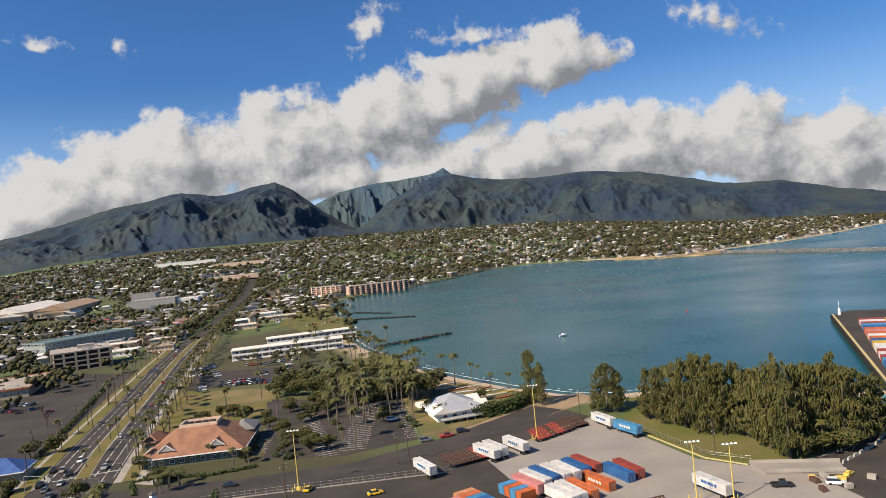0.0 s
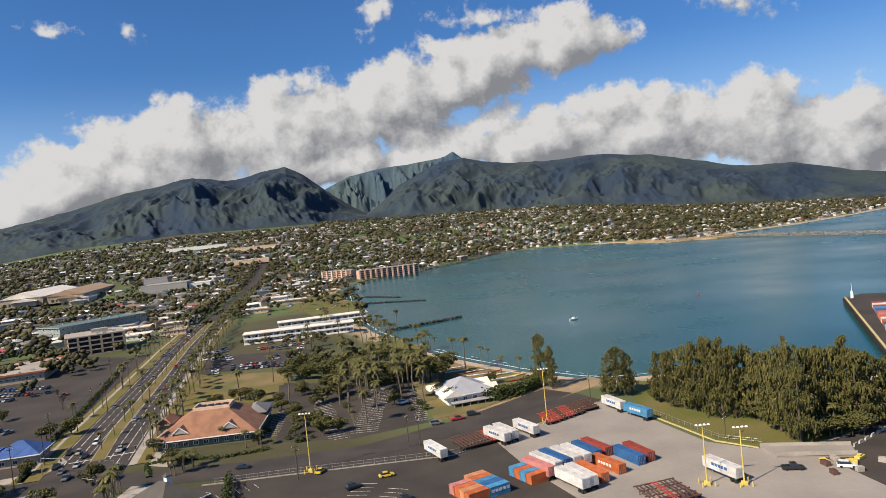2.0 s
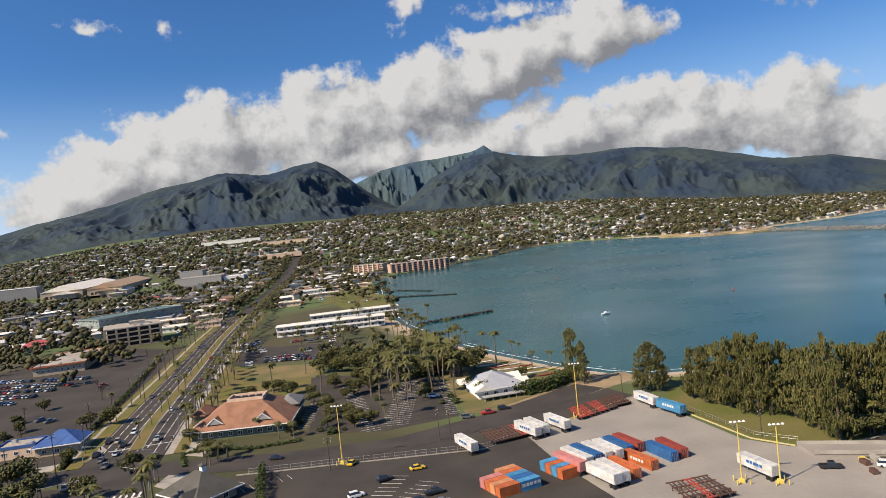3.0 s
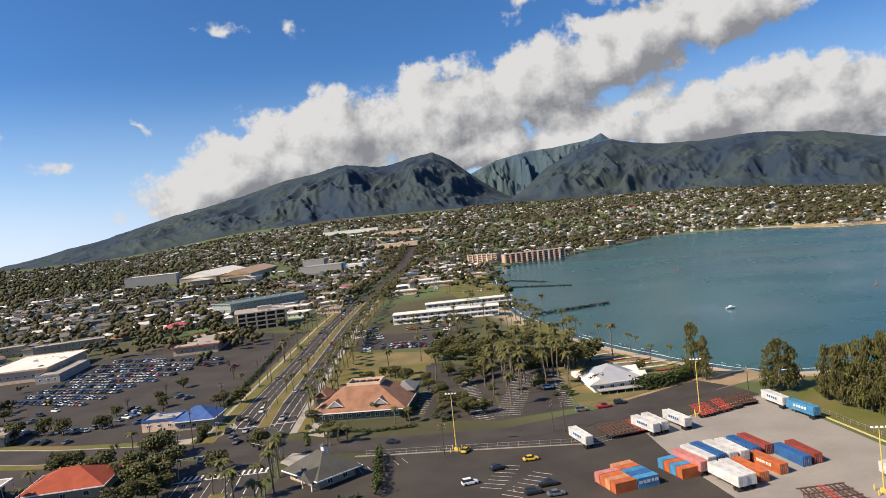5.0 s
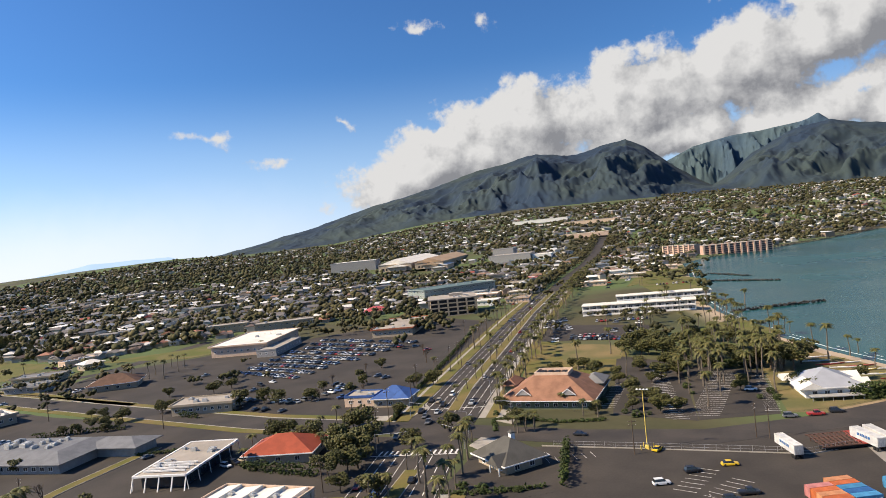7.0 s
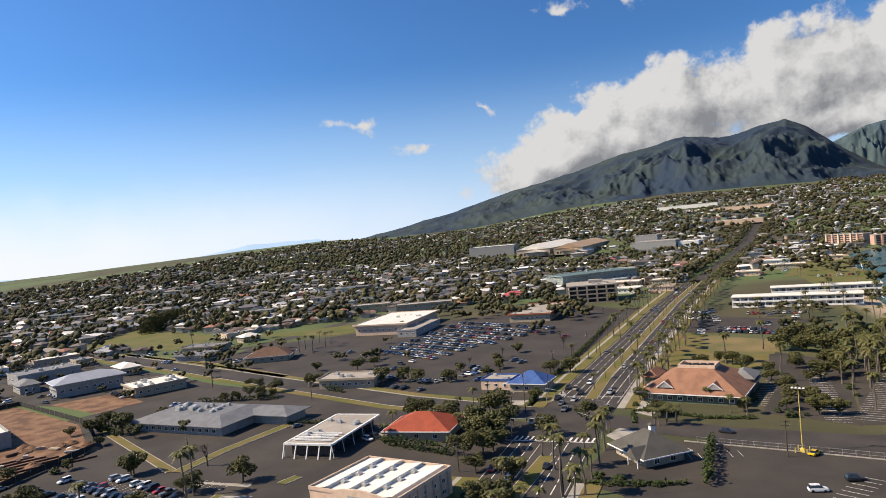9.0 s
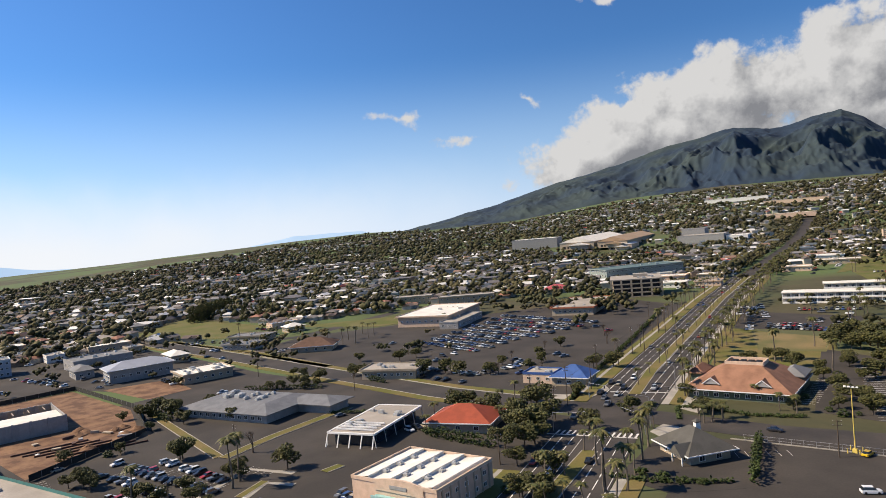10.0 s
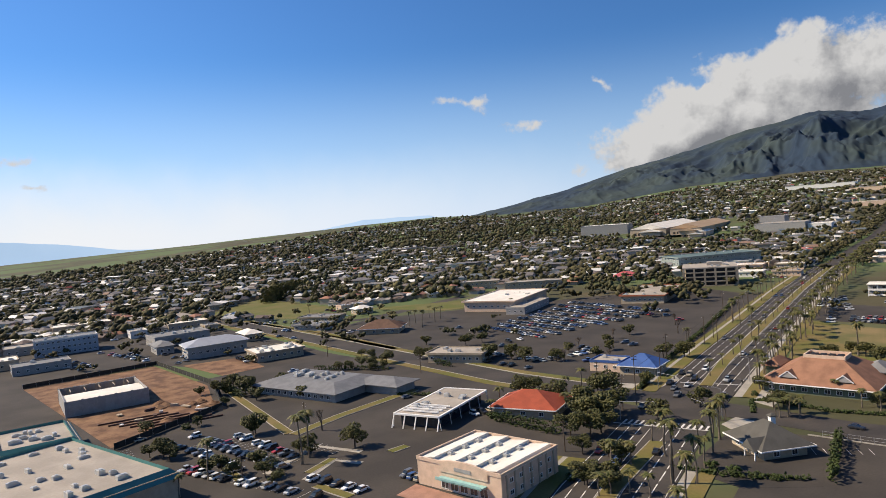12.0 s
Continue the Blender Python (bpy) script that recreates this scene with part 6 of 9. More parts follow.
def street_lamp(x, y, h=9.5, rot=0):
    ob = thing("street_lamp", pose(x, y, 0, 0, 0, rot), "slim grey street lamp with a single arm", "street lamp", "street lamps")
    part("pole", Geo().tube((0, 0, -0.3), (0, 0, h), 0.11, 0.07, 8), STEEL, ob)
    part("arm", Geo().tube((0, 0, h - 0.1), (2.2, 0, h + 0.35), 0.05, 0.04, 6), STEEL, ob)
    part("lamp_head", Geo().box(2.4, 0, h + 0.35, 0.8, 0.3, 0.16), STEEL, ob)


def wires(points, h, sag=0.8):
    for (a, b), (c, d) in zip(points, points[1:]):
        for o in (-1.0, 1.0):
            cu = bpy.data.curves.new("wire", "CURVE")
            cu.dimensions, cu.bevel_depth = "3D", 0.022
            sp = cu.splines.new("POLY")
            sp.points.add(8)
            for i in range(9):
                u = i / 8
                sp.points[i].co = (a + (c - a) * u, b + (d - b) * u + o * 0.5, h - 0.4 - sag * 4 * u * (1 - u), 1)
            cu.materials.append(DARKGAP)
            tagged(new("wire", cu), "thin black overhead power line", "wire", "power lines")


def traffic_signal(x, y, rot):
    ob = thing("traffic_signal", pose(x, y, 0.1, 0, 0, rot), "grey traffic signal mast reaching over the road", "traffic light", "traffic signals")
    part("pole", Geo().tube((0, 0, -0.3), (0, 0, 6.4), 0.14, 0.1, 8), STEEL, ob)
    part("mast_arm", Geo().tube((0, 0, 6.0), (11, 0, 6.5), 0.1, 0.06, 8), STEEL, ob)
    for q in (5.5, 9.5):
        part("signal_head", Geo().box(q, 0.05, 5.85, 0.36, 0.3, 1.1), DARKGAP, ob)


def pier():
    ob = thing("harbour_pier", pose(0, 0, 0), "concrete harbour pier beside the containers", "pier", kind="structure")
    g = Geo()
    edge = [(222, 440), (238, 452), (300, 420), (420, 300), (420, 120), (210, 215), (150, 262)]
    g.face([(x, y, 1.2) for x, y in edge])
    for (a, b), (c, d) in zip(edge, edge[1:] + edge[:1]):
        g.face([(a, b, 1.2), (a, b, -6), (c, d, -6), (c, d, 1.2)])
    part("deck", g, ASPHALT, ob)
    k = Geo()
    for x, y, a in along([(222, 440), (150, 262)], 6.0):
        k.box(x + 0.9, y - 0.4, 1.35, 6.0, 1.0, 0.3, a)
    part("kerb", k, OLDYELLOW, ob, "pale worn quay kerb")
    f = Geo()
    for x, y, a in along([(222, 440), (150, 262)], 3.2):
        f.box(x - 0.3, y, 0.1, 1.0, 0.7, 2.4, a)
    part("fender_row", f, RUBBER, ob)
    w = thing("pier_beacon", pose(226, 438, 1.2), "small white harbour beacon on the pier end", "beacon")
    part("tower", Geo().tube((0, 0, 0), (0, 0, 4.2), 0.9, 0.7, 10), TRIMWHITE, w)
    part("mast", Geo().tube((0, 0, 4.2), (0, 0, 9), 0.12, 0.06, 6), TRIMWHITE, w)
    cols = ["red", "orange", "blue", "white", "pink", "yellow", "red", "orange", "white", "sky", "white", "white", "blue", "orange"]
    for i in range(40):
        x, y = 223.2 + -1.427 * i, 399.8 + -3.086 * i
        for k in range(2):
            cname = cols[(i // 2 * 3 + k * 5) % len(cols)]
            container(x + 0.908 * 12.8 * k, y + -0.420 * 12.8 * k, -25, cname, 12.19, 1.2, bars=False)


def rock_wall(line, h, w, label, n_per=1.2, name="breakwater", pale=False):
    rng = random.Random(5)
    g = Geo()
    for x, y, a in along(line, 1.0 / n_per):
        for _ in range(2):
            clump(g, (x + rng.uniform(-w, w) / 2, y + rng.uniform(-w, w) / 2, -1.6 + rng.uniform(0.0, h)), rng.uniform(0.7, 1.4), rng, 0.7)
    tagged(new(name, g.mesh(name, mat("pale_armour_rock", (0.34, 0.28, 0.21), 0.9, vary=0.3, per="island") if pale else mat("dark_lava_rock", (0.045, 0.042, 0.04), 0.9, vary=0.3, per="island"))), label, "breakwater", kind="stuff")


# ---- far town ----
NEAR_ZONE = [(-560, 20), (-560, 235), (-500, 262), (-520, 345), (-460, 470), (-330, 620), (-260, 720), (-205, 960), (-150, 960), (-95, 600), (-60, 480), (60, 300), (160, 262), (400, 120), (0, -50), (-400, -50)]
FIELDS = [[(-640, 235), (-715, 345), (-525, 335), (-495, 265)], [(-600, 960), (-700, 1150), (-560, 1180)], [(-150, 640), (-120, 600), (-105, 640), (-135, 760), (-190, 830), (-200, 760)]]
BIG = [(-872, 1180, 60), (-720, 1130, 80), (-710, 1250, 85), (-735, 1310, 70), (-530, 1200, 56), (-572, 1260, 34), (-810, 2080, 95), (-610, 1950, 85), (-520, 1600, 65), (-385, 695, 55), (-303, 545, 34), (-440, 480, 30), (-500, 470, 26), (-395, 560, 18), (-222, 1160, 40), (-140, 1140, 62), (-386, 390, 45), *[(q[0], q[1], 20) for q in SHOPS]]


def road_clear(x, y, gap):
    ok = np.ones(len(x), bool)
    for line, half in ((HIGHWAY, 16), (SIDE_ROAD, 7), ([(-560, 500), (-420, 560), (-330, 640), (-250, 700)], 6), ([(-900, 420), (-760, 620), (-640, 900), (-560, 1200)], 6), ([(-1400, 300), (-1000, 420), (-700, 430)], 6)):
        for (a, b), (c, d) in zip(line, line[1:]):
            t = np.clip(((x - a) * (c - a) + (y - b) * (d - b)) / ((c - a) ** 2 + (d - b) ** 2), 0, 1)
            ok &= np.hypot(x - a - t * (c - a), y - b - t * (d - b)) > half + gap
    return ok


def scatter(n, rmin, rmax, seed, gap, power=1.0):
    """Places on land outside the near blocks; denser near the eye for power below 1."""
    rng = np.random.RandomState(seed)
    r = rmin * (rmax / rmin) ** (rng.rand(n) ** power)
    az = np.radians(rng.uniform(-34, 88, n))
    x, y = -r * np.sin(az), r * np.cos(az)
    ok = (coast_distance(x, y) > 16 + gap) & ~inside_poly(x, y, NEAR_ZONE) & road_clear(x, y, gap)
    for f in FIELDS:
        ok &= ~inside_poly(x, y, f)
    for a, b, q in BIG:
        ok &= np.hypot(x - a, y - b) > q
    # open farmland beyond the town on the plain
    azd = np.degrees(az)
    ok &= ~((azd > 45) & (r > np.interp(azd, [45, 55, 65, 75, 88], [3300, 2900, 2450, 2150, 2000])))
    ok &= ~((azd > 12) & (azd < 45) & (r > 2950))
    return x[ok], y[ok], r[ok]


ROOFS = ramp_mat("house_roofs", [(0, (0.50, 0.49, 0.47)), (0.14, (0.13, 0.12, 0.12)), (0.36, (0.20, 0.19, 0.185)), (0.56, (0.10, 0.085, 0.075)), (0.72, (0.22, 0.14, 0.10)),
                                 (0.76, (0.70, 0.68, 0.65)), (0.86, (0.10, 0.12, 0.135)), (0.985, (0.30, 0.08, 0.06))], 0.75)
WALLS = ramp_mat("house_walls", [(0, (0.50, 0.46, 0.39)), (0.25, (0.34, 0.30, 0.24)), (0.55, (0.38, 0.37, 0.34)), (0.8, (0.26, 0.20, 0.15))], 0.8)
ROOFS_O = ramp_mat("cottage_roofs", [(0, (0.50, 0.49, 0.47)), (0.2, (0.16, 0.14, 0.13)), (0.4, (0.24, 0.22, 0.20)), (0.6, (0.12, 0.09, 0.075)), (0.78, (0.30, 0.15, 0.10)), (0.9, (0.62, 0.60, 0.56))], 0.75, per="object")
WALLS_O = ramp_mat("cottage_walls", [(0, (0.50, 0.46, 0.39)), (0.25, (0.34, 0.30, 0.24)), (0.55, (0.38, 0.37, 0.34)), (0.8, (0.26, 0.20, 0.15))], 0.8, per="object")


def town():
    x, y, r = scatter(30000, 430, 3500, 12, 2, 0.8)
    # past the near streets the houses stand in clusters, with trees and pasture between
    dense = lumps(x / 260, y / 260, 41, 3)
    pick = np.random.RandomState(3).rand(len(x)) < np.where(r < 1100, 0.95, smooth(0.40, 0.72, dense) * np.where(r > 2300, 0.7, 0.9) + 0.16)
    x, y, r = x[pick], y[pick], r[pick]
    order = np.argsort(r)
    x, y, r = x[order], y[order], r[order]
    # keep houses apart by a coarse grid
    seen, keep = set(), []
    for i in range(len(x)):
        c = (int(x[i] // 15), int(y[i] // 15))
        if c in seen:
            continue
        seen.add(c)
        keep.append(i)
    x, y, r = x[keep], y[keep], r[keep]
    z = land_height(x, y)
    rng = random.Random(31)
    wm, rm = [], []
    for k, (w, d, h, s) in enumerate(((11, 8, 3.2, 1.9), (12, 8.5, 3.1, 1.8), (10, 8.5, 5.4, 1.8))):
        wall = Geo().box(0, 0, h / 2 - 0.6, w, d, h + 1.2)
        if k == 1:
            wall.box(3.5, -5, 1.2, 5, 5, 3.4)
        roof = Geo()
        if k == 2:
            roof.hip(0, 0, h, w + 1.4, d + 1.4, s)
        else:
            roof.gable(0, 0, h, w + 1.4, d + 1.4, s)
            if k == 1:
                roof.gable(3.5, -5, h - 0.1, 6, 7, 1.5, along="y")
        wm.append(wall.mesh("wall", WALLS_O))
        rm.append(roof.mesh("roof", ROOFS_O))
    for i in range(min(270, len(x))):
        k = rng.randrange(3)
        ob = thing("house", pose(x[i], y[i], z[i], 0, 0, rng.choice((28, 118)) + rng.uniform(-8, 8)), "small suburban house with a low roof among trees", "house", "suburban houses")
        part("wall", wm[k], None, ob)
        part("roof", rm[k], None, ob)
    g = Geo()
    for i in range(270, len(x)):
        c, s = x[i], y[i]
        a = radians(rng.choice((28, 118)) + rng.uniform(-10, 10))
        big = rng.uniform(1.8, 3.0) if rng.random() < 0.05 else 1.0
        w, d, h, rise = rng.uniform(8, 13) * big, rng.uniform(6.5, 9) * big, rng.choice((3.2, 3.4, 5.8)) * (1.4 if big > 1 else 1), rng.uniform(1.4, 2.6) * (0.3 if big > 1 else 1)
        ca, sa = math.cos(a), math.sin(a)
        n = len(g.v)
        for p, q, t in ((-.5, -.5, -1.5), (.5, -.5, -1.5), (.5, .5, -1.5), (-.5, .5, -1.5), (-.5, -.5, h), (.5, -.5, h), (.5, .5, h), (-.5, .5, h)):
            px, py = p * w, q * d
            g.v.append((c + px * ca - py * sa, s + px * sa + py * ca, z[i] + t))
        for q in ((0, 1, 5, 4), (1, 2, 6, 5), (2, 3, 7, 6), (3, 0, 4, 7)):
            g.f.append(tuple(n + e for e in q))
            g.mi.append(0)
        n = len(g.v)
        for p, q, t in ((-.55, -.57, h - 0.1), (.55, -.57, h - 0.1), (.55, .57, h - 0.1), (-.55, .57, h - 0.1), (-.5, 0, h + rise), (.5, 0, h + rise)):
            px, py = p * w, q * d
            g.v.append((c + px * ca - py * sa, s + px * sa + py * ca, z[i] + t))
        for q in ((3, 2, 1, 0), (0, 1, 5, 4), (2, 3, 4, 5), (1, 2, 5), (3, 0, 4)):
            g.f.append(tuple(n + e for e in q))
            g.mi.append(1)
    ob = new("far_houses", g.mesh("far_houses", WALLS, ROOFS))
    tagged(ob, "low houses and stores spread over the distant town", "houses", kind="stuff")
    return x, y


FAR_BROAD = []   # x, y, z and crown size of distant trees


def far_trees():
    base = np.array([(1, 0, 0), (-1, 0, 0), (0, 1, 0), (0, -1, 0), (0, 0, 1), (0, 0, -0.7), (.6, .6, .5), (-.6, .6, .5), (.6, -.6, .5), (-.6, -.6, .5)], float)
    faces = np.array([(4, 6, 7), (4, 7, 9), (4, 9, 8), (4, 8, 6), (6, 0, 2), (6, 2, 7), (7, 2, 1), (7, 1, 9), (9, 1, 3), (9, 3, 8), (8, 3, 0), (8, 0, 6), (0, 5, 2), (2, 5, 1), (1, 5, 3), (3, 5, 0)])
    rng = np.random.RandomState(6)
    V, F, count = [], [], 0

    def crowns(x, y, z, size, lobes):
        nonlocal count
        n = len(x)
        for k in range(lobes):
            s = size * rng.uniform(0.5, 0.85, n) * (1.0 if lobes < 5 else 0.62)
            c = np.stack([x + rng.normal(0, 0.55, n) * size, y + rng.normal(0, 0.55, n) * size, z + size * rng.uniform(0.75, 1.5, n)], -1)
            pts = c[:, None, :] + base[None] * s[:, None, None] * rng.uniform(0.6, 1.25, (n, 10, 1))
            V.append(pts.reshape(-1, 3))
            F.append((faces[None] + (np.arange(n) * 10)[:, None, None] + count).reshape(-1, 3))
            count += n * 10

    x, y, r = scatter(40000, 420, 3550, 99, 1, 0.68)
    crowns(x, y, land_height(x, y), (1.7 + 3.8 * rng.rand(len(x)) ** 1.6) * (1 + 0.35 * (r > 1500)), 3)
    # the rows of trees along the far highway
    for side in (-15, -24, 15, 23):
        p = np.array([(a, b) for a, b, _ in along(offset(HIGHWAY[6:], side), 9.0)]) + rng.normal(0, 2, (len(along(offset(HIGHWAY[6:], side), 9.0)), 2))
        crowns(p[:, 0], p[:, 1], land_height(p[:, 0], p[:, 1]), rng.uniform(2.6, 5.0, len(p)), 6)
    q = np.array(FAR_BROAD)
    crowns(q[:, 0], q[:, 1], q[:, 2], q[:, 3], 9)
    v, f = np.concatenate(V), np.concatenate(F)
    me = bpy.data.meshes.new("far_trees")
    me.vertices.add(len(v))
    me.vertices.foreach_set("co", v.ravel())
    me.loops.add(f.size)
    me.loops.foreach_set("vertex_index", f.ravel())
    me.polygons.add(len(f))
    me.polygons.foreach_set("loop_start", np.arange(0, f.size, 3))
    me.materials.append(mat("far_tree_leaves", (0.034, 0.036, 0.013), 0.85, vary=0.4, scale=0.02, fine=0.9, other=(0.072, 0.062, 0.024), per="island", spread=0.6, bump=0.6))
    me.update(calc_edges=True)
    tagged(new("far_trees", me), "trees scattered between the distant houses", "trees", kind="stuff")


town()
WEST_BLOCKS = western_stores()
rock_wall([(-68, 508), (-14, 546)], 1.6, 2.0, "low dark rock groyne in the water")
rock_wall([(-120, 730), (-52, 702)], 1.0, 2.0, "low dark rock groyne in the water")
rock_wall([(-128, 808), (-84, 762)], 0.8, 5.0, "dark reef rocks at the shore")
rock_wall([(-172, 1085), (-95, 1190), (-20, 1340), (60, 1555)], 3.0, 5.0, "dark rock sea wall along the bay", 0.5, "sea_wall")
rock_wall([(350, 1300), (455, 1296), (505, 1130), (559, 951), (640, 700)], 5.6, 9.0, "long pale rock breakwater across the harbour mouth", 1.6, "breakwater", True)
sheet("sand_spit", [(300, 1405), (325, 1500), (400, 1420), (475, 1335), (462, 1275), (430, 1268), (350, 1338)], 1.0, mat("pale_spit_sand", (0.40, 0.29, 0.17), 0.95, vary=0.25, scale=0.02, fine=0.2, other=(0.20, 0.17, 0.08)), "low sandy spit with scrub behind the breakwater", "beach", 3.0)
pier()


def surf():
    """A thin broken line of foam where the water meets the beach."""
    rng = random.Random(14)
    g = Geo()
    for k, off in enumerate((4.5, 8.5)):
        pts = along(offset(COAST[1:11], off), 2.5)
        for (a, b, h), (c, d, _) in zip(pts, pts[1:]):
            if rng.random() < (0.02, 0.8)[k]:
                continue
            w = rng.uniform(0.5, 0.9) * (1.0, 0.6)[k]
            e = rng.uniform(-0.15, 0.15)
            n = (-math.sin(h), math.cos(h))
            g.face([(a + n[0] * e, b + n[1] * e, -1.57), (c + n[0] * e, d + n[1] * e, -1.57), (c + n[0] * (e + w), d + n[1] * (e + w), -1.57), (a + n[0] * (e + w), b + n[1] * (e + w), -1.57)])
    tagged(new("surf", g.mesh("surf", mat("sea_foam", (0.72, 0.74, 0.74), 0.7, vary=0.2, scale=0.5))), "thin white line of breaking surf", "surf", kind="stuff")


def loading_ramp():
    ob = thing("loading_ramp", pose(0, 0, 0), "pale concrete ramp with low side walls at the yard edge", "ramp")
    g = Geo()
    edge = [(73, 196), (95, 191), (93, 184), (74, 188)]
    g.face([(x, y, 1.0) for x, y in edge[::-1]])
    for (a, b), (c, d) in zip(edge, edge[1:] + edge[:1]):
        g.face([(a, b, 1.0), (a, b, -0.3), (c, d, -0.3), (c, d, 1.0)])
    part("slab", g, CONCRETE, ob)
    for a, b in (((73, 196), (95, 191)), ((74, 188), (93, 184))):
        w = Geo()
        w.box((a[0] + b[0]) / 2, (a[1] + b[1]) / 2, 1.3, math.hypot(b[0] - a[0], b[1] - a[1]), 0.35, 1.0, math.atan2(b[1] - a[1], b[0] - a[0]))
        part("side_wall", w, PAVING, ob)
    rng = random.Random(2)
    for i, (x, y, h) in enumerate(along([(94, 190), (112, 204), (128, 222), (146, 246)], 3.4)):
        q = new("jersey_barrier", Geo().box(0, 0, 0.4, 2.8, 0.6, 0.9, taper=0.6).mesh("jersey_barrier", PAVING))
        q.matrix_basis = pose(x, y, 0.1, 0, 0, math.degrees(h) + rng.uniform(-4, 4))
        tagged(q, "pale concrete road barrier beside the port road", "barrier", "road barriers")
    for i in range(9):
        q = new("pallet_stack", Geo().box(0, 0, 0.5, rng.uniform(1.2, 3), rng.uniform(1, 1.6), rng.uniform(0.5, 1.4)).box(0, 0, 1.1, 1.0, 0.9, 0.3).mesh("pallet_stack", rng.choice([TANWALL, PAVING, YELLOWPAINT, RUSTSTEEL])))
        q.matrix_basis = pose(74 + rng.uniform(0, 26), 172 + rng.uniform(0, 12), 0.1, 0, 0, rng.uniform(0, 180))
        tagged(q, "stack of pallets and gear on the yard", "pallets", "pallet stacks")


def dirt_mounds():
    rng = random.Random(9)
    for i in range(9):
        g = Geo()
        rings = []
        for j in range(6):
            q = 3.6 * (1 - j / 5.5)
            rings.append([(q * math.cos(a * 0.5236) * rng.uniform(0.85, 1.15), q * math.sin(a * 0.5236) * rng.uniform(0.85, 1.15), 1.7 * (j / 5) ** 0.8 - 0.1 + rng.uniform(-0.08, 0.12)) for a in range(12)])
        for low, up in zip(rings, rings[1:]):
            for a in range(12):
                g.face([low[a], low[(a + 1) % 12], up[(a + 1) % 12], up[a]])
        g.face(rings[-1])
        ob = new("dirt_mound", g.mesh("dirt_mound", DIRT))
        ob.matrix_basis = pose(rng.uniform(-318, -275), rng.uniform(92, 116), 0, 0, 0, rng.uniform(0, 360))
        tagged(ob, "heap of loose red-brown dirt", "dirt heap", "dirt heaps")


def canoe(x, y, rot, material):
    g = Geo()
    secs = []
    for i in range(9):
        u = -1 + i / 4
        w, z = 0.36 * (1 - u * u) ** 0.6 + 0.02, 0.25 * u * u
        secs.append([(u * 6, -w, 0.75 + z), (u * 6, -w * 0.6, 0.35 + z), (u * 6, w * 0.6, 0.35 + z), (u * 6, w, 0.75 + z)])
    loft(g, secs)
    ob = thing("outrigger_canoe", pose(x, y, -0.2, 0, 0, rot), "long slim outrigger canoe on the beach grass", "canoe", "beached canoes")
    part("hull", g, material, ob)
    part("outrigger_float", Geo().tube((-2.6, 2.0, 0.4), (2.6, 2.0, 0.4), 0.13, 0.13, 8), material, ob)
    for xx in (-1.4, 1.4):
        part("outrigger_boom", Geo().tube((xx, 0, 0.75), (xx, 2.0, 0.45), 0.05, 0.05, 6), WOOD, ob)


surf()
loading_ramp()
dirt_mounds()
for k in range(12):
    canoe(-14 + (k % 6) * 5.5, 346 - (k % 6) * 6.0 - (k // 6) * 9, 20 + 7 * math.sin(k * 3), [TRIMWHITE, YELLOWPAINT, TRIMWHITE, REDSTEEL][k % 4])
for x, y, c, z in ((139, 236, "orange", 0.1), (139, 236, "sky", 2.72), (146, 240, "red", 0.1), (146, 240, "white", 2.72)):
    container(x, y, 20, c, 12.19, z)


def small_boat(x, y):
    ob = thing("small_boat", pose(x, y, -1.75, 0, 0, 20), "small white boat on the calm harbour", "boat")
    g = Geo()
    secs = []
    for i in range(7):
        u = -1 + i / 3
        w = 1.0 * (1 - max(0, u) ** 2.2) + 0.03
        secs.append([(u * 3, -w, 1.0 + 0.3 * max(0, u)), (u * 3, -w * 0.6, 0.1), (u * 3, w * 0.6, 0.1), (u * 3, w, 1.0 + 0.3 * max(0, u))])
    loft(g, secs)
    part("hull", g, TRIMWHITE, ob)
    part("cabin", Geo().box(-0.3, 0, 1.5, 1.8, 1.3, 1.1, taper=0.85), TRIMWHITE, ob)


small_boat(63, 479)
for x, y in ((53, 764), (166, 542)):
    ob = thing("channel_buoy", pose(x, y, -1.7), "orange channel buoy floating in the harbour", "buoy", "harbour buoys")
    part("float", Geo().tube((0, 0, -0.3), (0, 0, 0.7), 1.0, 0.8, 10), REDSTEEL, ob)
    part("mast", Geo().tube((0, 0, 0.7), (0, 0, 3.0), 0.25, 0.08, 6), REDSTEEL, ob)


def rail_fence(line, h=2.0):
    ob = thing("rail_fence", pose(0, 0, 0), "slim steel post fence along the yard edge", "fence")
    pm = Geo().tube((0, 0, -0.2), (0, 0, h), 0.06, 0.06, 6).mesh("post", STEEL)
    for x, y, a in along(line, 3.2):
        part("post", pm, None, ob).location = (x, y, 0)
    for (a, b), (c, d) in zip(line, line[1:]):
        for z in (h - 0.1, h * 0.5):
            part("rail", Geo().tube((a, b, z), (c, d, z), 0.035, 0.035, 5), STEEL, ob)


rail_fence([(-84, 207.2), (-58, 210.2), (-12, 214.2), (0, 224.2)])
rail_fence([(52, 247), (66, 207), (75, 200)], 1.6)


def traffic(s, off, rot):
    """A car s metres along the highway, off metres to the left of its middle line."""
    line = offset(NEAR_HWY, off)
    for x, y, h in along(line, 1000.0 if s < 1 else s):
        if (x, y) != line[0] or s < 1:
            car(x, y, math.degrees(h) + rot, z=0.11, group="highway traffic")
            return


